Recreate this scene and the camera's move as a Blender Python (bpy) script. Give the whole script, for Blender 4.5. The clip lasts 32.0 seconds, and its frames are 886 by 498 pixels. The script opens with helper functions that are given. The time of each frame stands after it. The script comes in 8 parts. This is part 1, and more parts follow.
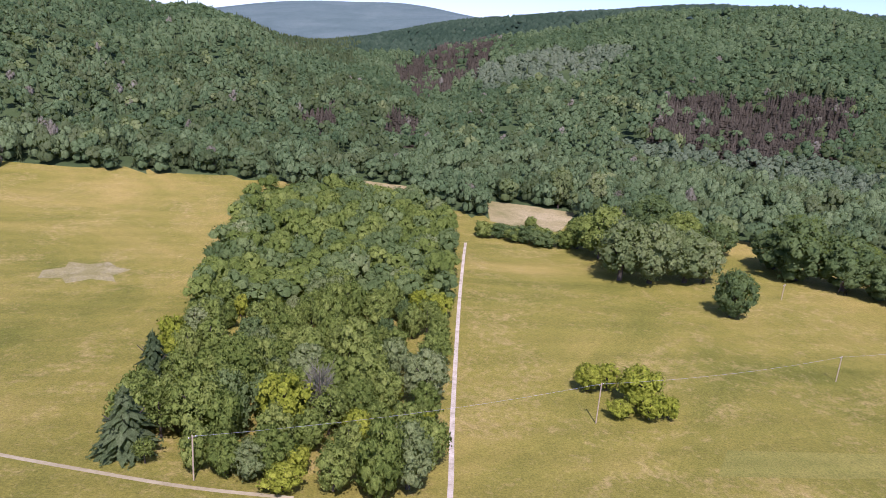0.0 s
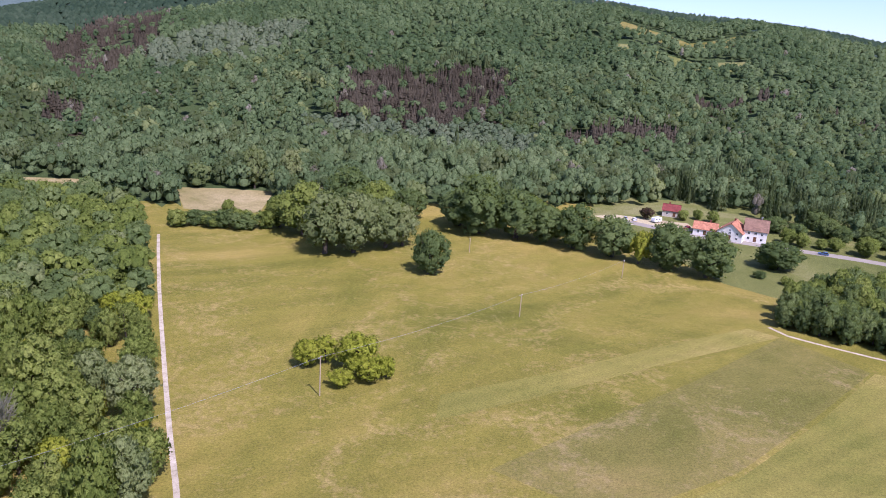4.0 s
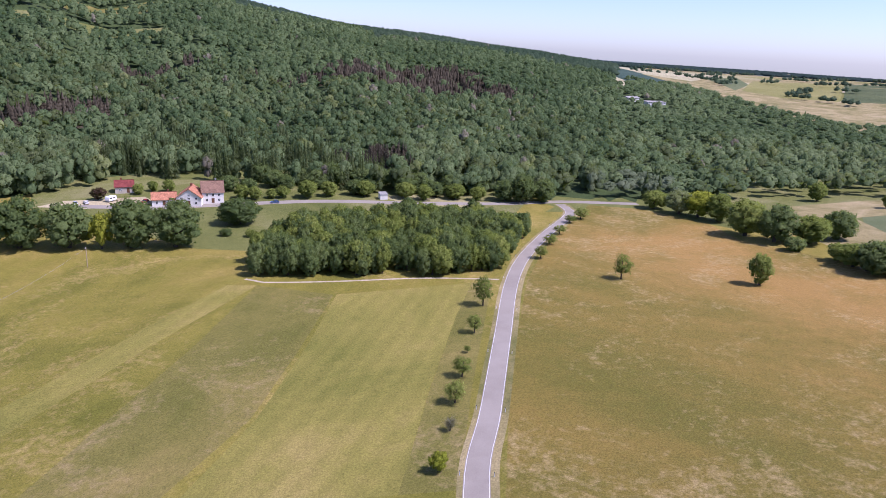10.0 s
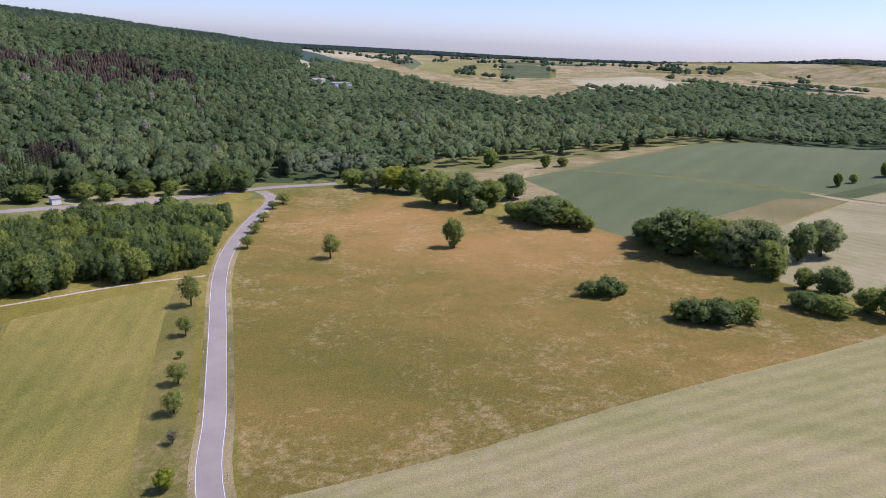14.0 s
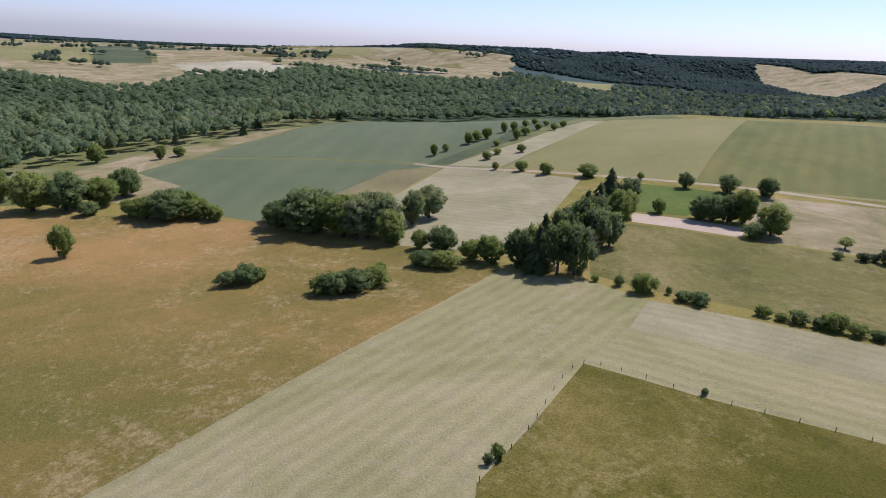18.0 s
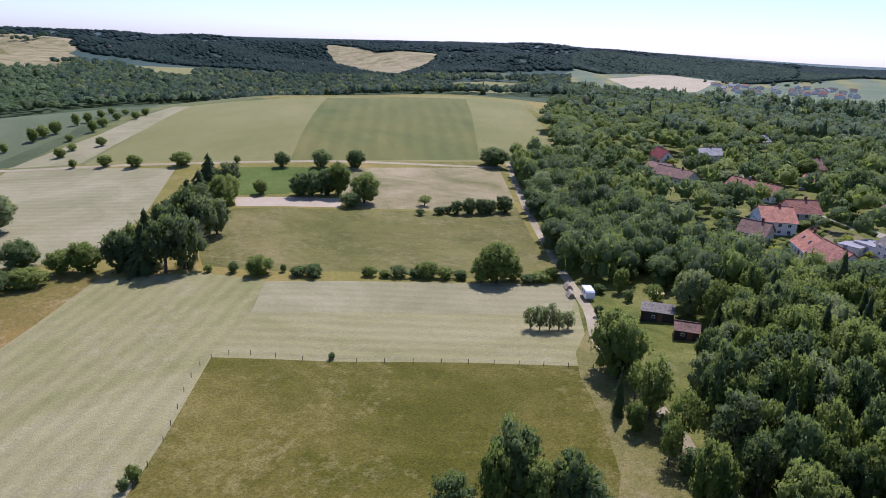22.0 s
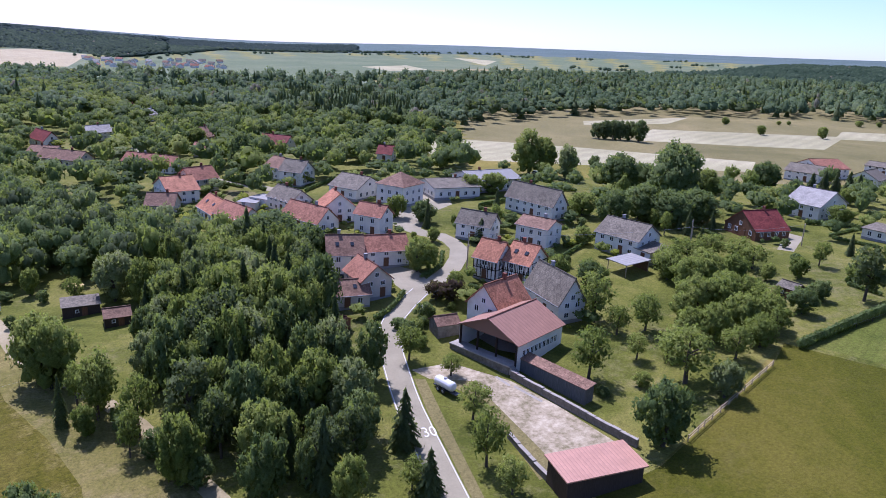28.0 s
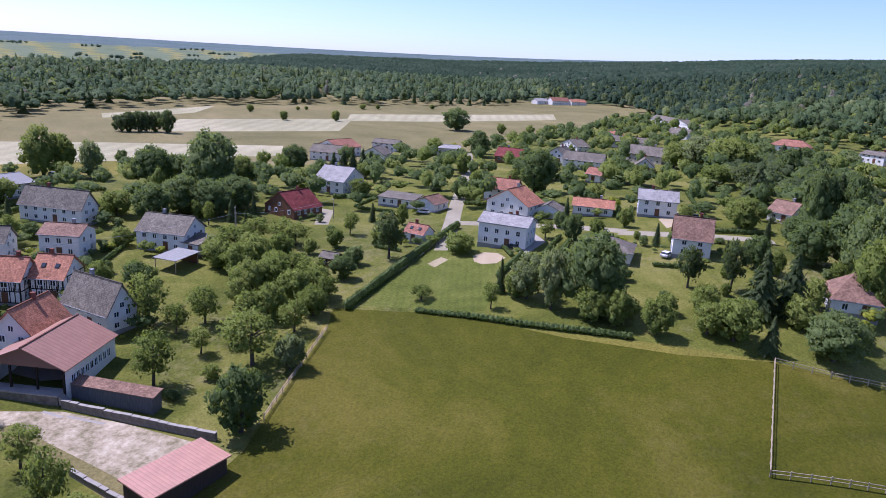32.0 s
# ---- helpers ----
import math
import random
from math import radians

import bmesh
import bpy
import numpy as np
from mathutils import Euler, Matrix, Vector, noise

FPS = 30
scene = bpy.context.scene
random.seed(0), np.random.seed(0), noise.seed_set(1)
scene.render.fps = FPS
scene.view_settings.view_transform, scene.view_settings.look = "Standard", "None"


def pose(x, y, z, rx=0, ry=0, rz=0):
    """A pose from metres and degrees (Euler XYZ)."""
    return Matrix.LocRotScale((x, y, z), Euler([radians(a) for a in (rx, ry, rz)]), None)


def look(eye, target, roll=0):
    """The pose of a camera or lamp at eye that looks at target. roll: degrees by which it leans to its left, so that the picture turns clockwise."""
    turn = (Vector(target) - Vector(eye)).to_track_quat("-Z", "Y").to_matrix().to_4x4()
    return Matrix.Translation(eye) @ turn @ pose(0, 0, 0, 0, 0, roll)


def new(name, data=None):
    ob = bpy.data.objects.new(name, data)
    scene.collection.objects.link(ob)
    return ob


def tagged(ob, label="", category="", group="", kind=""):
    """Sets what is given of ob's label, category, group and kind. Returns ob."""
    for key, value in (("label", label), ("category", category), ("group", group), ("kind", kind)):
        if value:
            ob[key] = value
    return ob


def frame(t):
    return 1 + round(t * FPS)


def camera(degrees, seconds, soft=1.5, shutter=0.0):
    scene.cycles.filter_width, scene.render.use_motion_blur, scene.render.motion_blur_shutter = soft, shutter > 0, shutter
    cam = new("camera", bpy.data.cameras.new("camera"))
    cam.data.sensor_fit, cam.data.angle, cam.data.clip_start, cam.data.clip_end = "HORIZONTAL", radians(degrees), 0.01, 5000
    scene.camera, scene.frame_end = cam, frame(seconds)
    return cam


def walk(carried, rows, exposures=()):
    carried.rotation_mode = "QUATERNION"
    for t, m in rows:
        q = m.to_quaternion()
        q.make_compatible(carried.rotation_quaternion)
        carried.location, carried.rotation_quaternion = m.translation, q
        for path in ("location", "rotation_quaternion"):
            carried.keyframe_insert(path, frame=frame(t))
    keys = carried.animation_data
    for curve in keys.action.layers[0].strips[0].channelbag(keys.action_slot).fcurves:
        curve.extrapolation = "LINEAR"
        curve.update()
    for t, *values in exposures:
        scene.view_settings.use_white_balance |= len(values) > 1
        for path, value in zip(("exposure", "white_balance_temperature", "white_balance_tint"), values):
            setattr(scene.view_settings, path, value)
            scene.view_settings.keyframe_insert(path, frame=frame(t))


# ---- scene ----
EYE = (0.0, 0.0, 90.0)
cam = camera(64.55, 32.0, 0.5)
# seconds, turn to the right of +y, pitch, roll in degrees: the camera hovers and turns
ROWS = [
(0.0, -1.95, -16.26, -4.06), (0.5, 0.56, -16.33, -3.89), (1.0, 2.36, -16.40, -3.68), (1.5, 5.10, -16.44, -3.62),
(2.0, 8.66, -16.46, -3.61), (2.5, 12.17, -16.48, -3.72), (3.0, 15.75, -16.44, -3.88), (3.5, 19.36, -16.40, -3.98),
(5.5, 33.65, -16.33, -3.60), (6.0, 37.35, -16.30, -3.40), (6.5, 41.05, -16.29, -3.20), (7.0, 44.74, -16.31, -3.05),
(7.5, 48.36, -16.35, -3.04), (8.0, 51.98, -16.38, -2.98), (8.5, 55.63, -16.36, -2.92), (9.0, 59.18, -16.36, -2.84),
(9.5, 62.78, -16.34, -2.79), (10.0, 66.48, -16.26, -2.72), (10.5, 70.21, -16.24, -2.60), (11.0, 73.29, -16.31, -2.53),
(11.5, 76.03, -16.32, -2.43), (12.0, 78.76, -16.32, -2.33), (12.5, 81.69, -16.39, -2.32), (13.0, 84.80, -16.40, -2.35),
(13.5, 87.94, -16.44, -2.38), (15.5, 101.39, -16.46, -2.47), (16.0, 105.17, -16.42, -2.55), (16.5, 108.97, -16.40, -2.60),
(17.0, 112.96, -16.37, -2.76), (17.5, 117.14, -16.32, -2.82), (18.0, 121.47, -16.29, -2.84), (18.5, 125.82, -16.23, -2.78),
(19.0, 130.14, -16.19, -2.78), (19.5, 134.48, -16.13, -2.78), (20.0, 138.79, -16.11, -2.77), (20.5, 143.17, -16.10, -2.79),
(21.0, 147.22, -16.09, -2.64), (21.5, 150.56, -16.11, -2.54), (22.0, 153.88, -16.11, -2.48), (22.5, 157.50, -16.13, -2.36),
(23.0, 161.13, -16.14, -2.30), (23.5, 164.80, -16.15, -2.33), (24.0, 168.51, -16.16, -2.33), (24.5, 172.21, -16.17, -2.29),
(26.5, 187.81, -16.08, -2.46), (27.0, 191.85, -16.06, -2.57), (27.5, 196.21, -15.97, -2.71), (28.0, 200.76, -15.88, -2.87),
(28.5, 205.33, -15.75, -3.04), (29.0, 209.89, -15.61, -3.23), (29.5, 214.52, -15.46, -3.31), (30.0, 219.20, -15.29, -3.49),
(30.5, 223.93, -15.10, -3.62), (31.0, 228.38, -14.93, -3.64), (31.5, 233.04, -14.75, -3.76), (32.0, 237.57, -14.61, -3.65),
]
walk(cam, [(t, pose(*EYE, 90 + p, r, -a)) for t, a, p, r in ROWS],
     [(0.0, 0.56, 5740, 38), (9.0, 0.43, 5720, 38), (14.0, 0.12, 5780, 34), (20.0, 0.02, 5580, 31), (25.0, 0.42, 5380, 32), (32.0, 0.34, 5450, 36)])

# ---- sky and sun ----
SUN_AZ, SUN_EL = 171.0, 57.0
world = bpy.data.worlds.new("sky")
scene.world = world
world.use_nodes = True
wn = world.node_tree
sky = wn.nodes.new("ShaderNodeTexSky")
sky.sky_type, sky.sun_disc = "NISHITA", False
sky.sun_elevation, sky.sun_rotation = radians(SUN_EL), radians(SUN_AZ)
sky.altitude, sky.air_density, sky.dust_density, sky.ozone_density = 300, 0.8, 0.8, 4.0
wn.links.new(sky.outputs[0], wn.nodes["Background"].inputs[0])
wn.nodes["Background"].inputs[1].default_value = 0.142
sun = new("sun", bpy.data.lights.new("sun", "SUN"))
sun.data.energy, sun.data.angle, sun.data.color = 4.6, radians(0.55), (1.0, 0.97, 0.92)
sun.matrix_world = look((0, 0, 300), (-math.sin(radians(SUN_AZ)) * math.cos(radians(SUN_EL)) * 100,
                                      -math.cos(radians(SUN_AZ)) * math.cos(radians(SUN_EL)) * 100, 300 - 100 * math.sin(radians(SUN_EL))))
# ---- the land: points (bearing, distance, height) fitted to the camera's view, with a smooth surface through them ----
SPOTS_NEAR = [(0, 0, 31), (204, 84, 33), (221, 98, 35), (213, 125, 37), (200, 185, 42), (197, 215, 44), (218, 190, 43),
    (213, 392, 46), (240, 345, 47), (239, 211, 46), (243, 166, 46), (266, 127, 44), (271, 156, 48), (300, 120, 24), (300, 300, 24),
    (165, 193, 32), (167, 117, 33), (125, 83, 30), (127, 201, 27), (135, 134, 30), (122, 366, 30), (122, 510, 36), (140, 542, 50),
    (156, 596, 52), (159, 334, 37), (104, 283, 20), (116, 227, 24), (98, 477, 17), (108, 521, 26)]
SPOTS_VALLEY = [(1.5, 108, 12), (1.6, 242, 11), (326, 425, 16), (341, 391, 14), (324, 132, 15), (20, 262, 11), (36, 281, 12),
    (46, 270, 12), (51, 229, 13), (72, 227, 14), (77, 362, 13), (83, 370, 13), (90, 328, 15), (80, 115, 17), (52, 335, 13),
    (5, 380, 12), (52, 420, 17), (25, 420, 17), (75, 480, 15), (98, 620, 14), (120, 690, 16), (140, 800, 22), (160, 800, 40)]
SPOTS_FAR = [(327, 1300, 160), (336, 1180, 108), (343, 1150, 92), (346.5, 1150, 76), (350, 1180, 55), (355, 1100, 48), (2, 1300, 98), (30, 800, 66), (50, 850, 58),
    (70, 950, 44), (338, 700, 52), (85, 900, 24), (88, 1500, 44), (98, 1500, 50), (112, 1500, 54), (125, 1500, 50), (110, 950, 34), (100, 1000, 26)]
# the wooded ridge: crest set to the skyline seen from the camera, falling slowly from the summit to the open farmland
SPOTS_CREST = [(7.2, 1550, 164), (15.4, 1550, 185), (19.3, 1550, 190), (26.6, 1550, 180), (30.7, 1550, 185), (35.1, 1550, 181), (40.9, 1550, 163), (46.7, 1600, 158),
    (51, 1620, 147), (54, 1620, 134), (58.4, 1620, 112), (64.6, 1640, 102), (70, 1650, 86), (74, 1680, 77), (79, 1750, 60),
    (12, 2150, 160), (25, 2100, 160), (40, 2050, 135), (50, 2080, 120), (60, 2100, 84), (70, 2150, 64), (359.9, 1900, 153), (356, 1900, 124), (351.7, 1900, 88)]
SPOTS_RIM = [(145, 1300, 26), (160, 1400, 44), (175, 1500, 50), (190, 800, 47), (190, 1600, 56), (210, 800, 50), (228, 800, 50),
    (215, 1600, 70), (240, 1600, 80), (247, 707, 48), (256, 800, 54), (265, 700, 78), (266, 1500, 132), (285, 900, 90),
    (345, 2300, 45), (353, 2450, 70), (338, 4200, 150), (341, 4200, 190), (344.8, 4200, 240), (348.2, 4200, 268), (354.2, 4200, 288), (357.2, 4200, 274), (0, 4200, 235),
    (345, 4800, 190), (355, 4800, 230), (15, 4500, 200), (55, 4500, 110), (90, 4500, 30), (105, 4500, 14), (125, 3600, 70), (145, 3400, 88),
    (160, 3400, 108), (172, 3400, 88), (185, 3400, 62), (200, 4500, 112), (222, 4500, 135), (300, 4500, 220), (265, 4500, 220)]
SPOTS = SPOTS_NEAR + SPOTS_VALLEY + SPOTS_FAR + SPOTS_CREST + SPOTS_RIM


def bearing(az, r):
    """Plan position at a bearing clockwise from +y."""
    return r * math.sin(radians(az)), r * math.cos(radians(az))


def squeeze(x, y):
    r = np.hypot(x, y) + 1e-9
    k = np.log1p(r / 160) / r
    return np.stack([x * k, y * k], -1)


def kernel(d2):
    return d2 * np.log(d2 + 1e-9) * 0.5


def fit_land():
    xy = np.array([bearing(a, r) for a, r, z in SPOTS])
    q, h = squeeze(xy[:, 0], xy[:, 1]), np.array([z for a, r, z in SPOTS], float)
    n = len(q)
    k = kernel(((q[:, None] - q[None]) ** 2).sum(-1)) + np.eye(n) * 0.004
    one = np.c_[np.ones(n), q]
    return q, np.linalg.solve(np.block([[k, one], [one.T, np.zeros((3, 3))]]), np.r_[h, 0, 0, 0])


LAND_Q, LAND_W = fit_land()


def spurs(x, y):
    """Gullies and shoulders that break the wooded slope."""
    r, az = np.hypot(x, y), (np.degrees(np.arctan2(x, y)) + 180) % 360 - 180
    rise = np.clip((r - 430) / 350, 0, 1) * np.clip((1420 - r) / 330, 0, 1) * np.clip((74 - az) / 14, 0, 1) * np.clip((az + 46) / 8, 0, 1)
    u, v = az * 0.33, r / 150.0
    back = np.clip((r - 1350) / 300, 0, 1) * np.clip((3200 - r) / 300, 0, 1) * np.clip((np.abs(az - 148) < 42) * (42 - np.abs(az - 148)) / 8, 0, 1)
    fold = back * (13.0 * np.sin(r / 150 + 2.0 * np.sin(az * 0.21) + 1.0) + 7.0 * np.sin(r / 83 + az * 0.35))
    return fold + rise * (7.0 * np.sin(u * 1.7 + 0.6 * np.sin(v * 0.9)) + 5.0 * np.sin(u * 0.8 + v * 0.8 + 1.3) + 3.0 * np.sin(v * 1.9 + u * 0.6) + 2.0 * np.sin(u * 4.1 - v * 1.1))


def ground(x, y):
    """Height of the land; works on numbers and on arrays."""
    q = squeeze(np.asarray(x, float), np.asarray(y, float))
    flat = q.reshape(-1, 2)
    out = np.empty(len(flat))
    for i in range(0, len(flat), 20000):
        part = flat[i:i + 20000]
        k = kernel(((part[:, None] - LAND_Q[None]) ** 2).sum(-1))
        out[i:i + 20000] = k @ LAND_W[:-3] + LAND_W[-3] + part @ LAND_W[-2:]
    if q.ndim == 1:
        return float(out[0]) + float(spurs(x, y))
    return out.reshape(q.shape[:-1]) + spurs(np.asarray(x, float), np.asarray(y, float))
# ---- plan: fields and ways as outlines in metres ----
FIELDS = [
    ("cut_meadow", "meadow_cut", [(177.7, 109.7), (209.2, 76.6), (178.5, 69.5), (131.9, 57.1), (92.2, 44.7), (72.5, 77.1), (104.7, 83.7), (140.3, 95.5)]),
    ("lush_strip", "meadow_lush", [(209.2, 76.6), (212.3, 70.5), (137.5, 48.7), (97.8, 35.8), (92.2, 44.7), (132.0, 56.9), (178.5, 69.5)]),
    ("cut_band", "meadow_cut", [(168.7, 144.9), (172.7, 136.3), (120.9, 130.9), (80.3, 124.9), (56.0, 122.7), (61.8, 133.5), (95.6, 136.1), (133.1, 141.5)]),
    ("lush_band", "meadow_lush", [(172.7, 136.3), (177.1, 110.4), (139.5, 96.7), (104.0, 84.7), (70.6, 80.4), (58.5, 101.2), (90.6, 110.8), (127.4, 121.1)]),
    ("brown_meadow", "brown", [(29.8, 3.1), (96.7, 27.0), (129.3, 37.2), (180.5, 51.1), (221.0, 60.8), (265.3, 67.3), (319.9, 68.8), (360.9, 70.0), (368.1, 43.7), (347.6, 9.5), (318.3, -4.7), (302.7, -31.8), (269.1, -69.9), (257.1, -79.4), (224.8, -84.9), (202.8, -99.8), (198.7, -109.7), (174.7, -118.1), (156.9, -118.5), (143.2, -90.2), (121.4, -39.5), (109.1, -12.1), (97.4, 24.0)]),
    ("hay_field", "mown", [(52.0, 30.0), (97.4, 24.0), (109.1, -12.1), (121.4, -39.5), (143.2, -90.2), (156.9, -118.5), (134.2, -132.9), (115.4, -134.9), (114.1, -134.5), (46.4, -170.1), (35.2, -153.0), (29.5, -140.8), (25.5, -122.8), (47.5, -113.6), (71.3, -101.8), (93.3, -93.7), (78.1, -67.6), (69.6, -52.1), (38.3, -32.1)]),
    ("hay_headland", "mown_cross", [(102.6, -116.0), (93.3, -93.7), (71.3, -101.8), (47.5, -113.6), (25.5, -122.8), (29.5, -140.8), (35.2, -153.0), (37.6, -149.0)]),
    ("hay_strip", "hay", [(114.1, -134.5), (102.6, -116.0), (37.6, -149.0), (39.6, -159.3), (46.1, -170.3)]),
    ("olive_meadow", "olive", [(24.6, -17.2), (69.9, -51.9), (78.1, -67.6), (93.3, -93.7), (71.3, -101.8), (47.5, -113.6), (25.5, -122.8), (22.3, -109.1), (15.5, -97.7), (7.7, -82.3), (0.0, -40.0)]),
    ("grain_margin", "verge_grass", [(392.3, -58.4), (415, -90), (374.4, -139.2), (313.7, -196.8), (300.3, -186.8), (356.1, -132.2), (391.2, -69.2)]),
    ("grain_near", "grain", [(399, -59), (408, -86), (364.3, -135.3), (307.1, -189.3), (311.6, -163.0), (278.3, -116.7), (258.9, -78.3), (274.1, -69.8), (329.5, -65.8), (360.1, -56.3)]),
    ("grain_far", "grain", [(408, -89), (432, -120), (456, -154), (522, -215), (591, -346), (522, -387), (495, -412), (426, -369), (338, -247), (311.6, -192.1), (368.6, -136.9)]),
    ("dry_margin", "dry", [(405, -18), (444, -63), (491, -178), (498, -189), (463, -155), (411, -85), (388.6, -54.8), (340.4, -67.9), (319.4, -39.9), (335.8, -31.1)]),
    ("dry_corner", "brownfield", [(280.1, -117.5), (311.6, -163.0), (302.4, -189.8), (277.9, -156.5), (260.9, -135.0), (263.2, -124.7)]),
    ("cut_field", "hay", [(261.8, -136.8), (276.9, -157.4), (300.8, -189.5), (274.6, -201.3), (228.2, -214.5), (195.4, -170.2), (173.9, -135.1), (179.7, -121.4), (197.7, -108.1)]),
    ("orchard_strip", "hay", [(304.2, -191.6), (320, -252), (366, -346), (348, -345), (304, -266), (277.9, -207.1)]),
    ("strip_field", "darkgrass", [(313.5, -183.2), (338, -247), (479, -418), (397, -363), (329, -253), (304.4, -194.4)]),
    ("barley_field", "barley", [(274.3, -206.5), (304, -266), (350, -349), (315, -377), (295, -426), (231, -530), (192, -551), (141, -452), (191, -530), (136, -422), (105.3, -351.8), (118.0, -314.8), (122.5, -315.8), (161.3, -272.0), (214.4, -232.9)]),
    ("wheat_field", "wheat", [(193.1, -246.4), (224.2, -297.3), (292, -416), (264, -470), (223, -498), (177, -407), (130.9, -312.6), (162.4, -273.6)]),
    ("green_paddock", "green_lawn", [(205.2, -226.8), (190.3, -235.5), (170.6, -248.5), (163.4, -207.2), (179.7, -196.1)]),
    ("sand_arena", "sand", [(178.2, -194.4), (169.9, -186.1), (137.8, -203.6), (143.6, -213.6)]),
    ("dry_meadow", "dry", [(167.5, -250.2), (117.7, -304.7), (90.0, -251.9), (108.6, -223.1), (132.4, -205.9), (142.7, -210.3)]),
    ("east_meadow", "meadow2", [(138.4, -137.4), (169.3, -164.8), (168.6, -184.4), (136.6, -202.0), (107.3, -220.7), (86.2, -244.1), (51.8, -179.2), (65.5, -163.9), (94.4, -153.4), (120.6, -140.2)]),
    ("village_lawn", "lawn", [(25.3, -121.3), (37.9, -155.8), (86.3, -254.4), (117.7, -316.6), (104.0, -352.6), (148, -457), (164, -546), (34, -507), (-127, -564), (-140.4, -350.7), (-105.5, -244.9), (-160.5, -222.0), (-226.1, -208.1), (-321.3, -186.6), (-670, -228), (-682, -223), (-753, -108), (-480, -1), (-131.2, 7.5), (-127.4, -9.4), (-117.2, -43.9), (-104.9, -89.7), (-71.1, -74.0), (-54.3, -65.9), (-45.0, -69.1), (7.0, -82.6), (15.5, -97.7)]),
    ("track_verge", "meadow2", [(31.7, -140.3), (22.0, -129.2), (10.6, -111.6), (5.8, -102.8), (0.7, -92.6), (-5.9, -77.8), (10.7, -73.6), (13.2, -89.6), (19.1, -103.6), (26.8, -117.5), (30.5, -127.7)]),
    ("pasture", "pasture", [(-104.9, -89.7), (-114.3, -66.9), (-115.6, -43.2), (-120.1, -23.9), (-127.1, -9.4), (-131.2, 7.5), (-58.0, 15.5), (-26.0, -15.0), (-33.5, -37.2), (-44.7, -66.2), (-50.9, -67.3), (-62.4, -69.5), (-72.3, -73.9), (-96.9, -84.3)]),
    ("garden_lawn", "mownlawn", [(-108.0, -87.8), (-131.7, -90.2), (-167.0, -97.4), (-149.2, -74.0), (-138.7, -69.3), (-118.8, -61.8), (-114.6, -65.7), (-112.7, -75.1)]),
    ("stubble_b", "brownfield", [(-198.5, -333.4), (-248, -328), (-343, -295), (-290.1, -262.3), (-263.5, -264.0), (-198.7, -305.6)]),
    ("stubble_d", "brownfield", [(-275, -424), (-374, -457), (-642, -399), (-703, -303), (-672, -237), (-497, -187), (-396, -231), (-351, -257), (-292.0, -261.9), (-409, -344), (-327, -386), (-284, -382)]),
    ("stubble_a", "pale", [(-110, -330), (-134, -337), (-190, -307), (-262, -260), (-235, -235), (-168, -254), (-123, -267), (-105, -290)]),
    ("stubble_c", "pale", [(-267, -360), (-298, -388), (-359, -374), (-432, -354), (-351, -299), (-249, -333)]),
    ("stubble_e", "pale", [(-462, -382), (-550, -354), (-695, -301), (-625, -267), (-487, -313), (-411, -344)]),
    ("stubble_f", "pale", [(-272, -432), (-392, -466), (-337, -422), (-257, -407)]),
    ("far_a", "pale", [(1257, 266), (1311, 246), (1182, 175), (1098, 180)]),
    ("far_b", "pale", [(1844, 362), (1977, 278), (1979, 154), (1875, 58), (1456, 112), (1510, 212)]),
    ("far_c", "dry", [(1269, 117), (1632, 101), (1223, -2), (1124, -107), (905, -151), (889, -114), (984, -49), (1103, 32)]),
    ("far_d", "grain", [(1632, 101), (1808, 41), (1484, 10), (1303, 28)]),
    ("far_e", "barley", [(1667, 5), (1683, -169), (1203, -119), (1220, -40), (1310, 18)]),
    ("far_f", "darkgrass", [(1548, -158), (1492, -252), (1198, -205), (1204, -123)]),
    ("far_g", "dry", [(1456, -257), (1457, -323), (1234, -284), (1181, -211)]),
    ("far_h", "pale", [(1182, -229), (1232, -375), (1052, -400), (966, -319), (1037, -234)]),
    ("far_i", "dry", [(1283, -418), (1056, -555), (1052, -804), (946, -689), (978, -514), (1113, -387)]),
    ("far_j", "barley", [(1022, -846), (988, -988), (827, -823), (858, -782)]),
    ("far_k", "dry", [(1341, -1873), (1013, -1669), (856, -1749), (761, -1495), (668, -1156), (910, -1360)]),
    ("far_l", "darkgrass", [(567, -1352), (502, -1389), (436, -1152), (484, -1166)]),
    ("far_m", "sandfield", [(309, -1320), (235, -1447), (130, -1400), (121, -1059), (199, -1032)]),
    ("far_n", "barley", [(540, -1023), (461, -1111), (338, -1066), (320, -827), (401, -851)]),
    ("far_o", "green2", [(-112, -1335), (-460, -2036), (-204, -881), (-125, -896)]),
    ("far_p", "green2", [(-132, -1391), (-402, -2082), (-589, -1493), (-598, -1226), (-315, -1025), (-143, -886)]),
    ("far_q", "pale", [(-315, -1226), (-421, -1298), (-410, -1142), (-325, -1087)]),
    ("far_r", "pale", [(-706, -1792), (-746, -1596), (-606, -1349)]),
    ("far_s", "dry", [(-410, -1142), (-598, -1226), (-618, -1130), (-431, -999)]),
    ("far_t", "sandfield", [(261, -1408), (218, -1458), (130, -1376), (122, -1061), (193, -1031)]),
    ("far_u", "dry", [(-162, -745), (-195, -734), (-218, -678), (-164, -637)]),
    ("far_v", "meadow2", [(644, 887), (669, 899), (731, 826), (837, 804), (761, 759), (656, 762), (597, 814)]),
    ("yard_verge", "brownfield", [(-39.6, -104.0), (-45.1, -106.8), (-52.5, -97.5), (-56.7, -88.3), (-59.9, -75.6), (-48.4, -74.4), (-45.1, -73.2), (-45.5, -84.9), (-44.6, -96.3), (-41.5, -101.8)]),
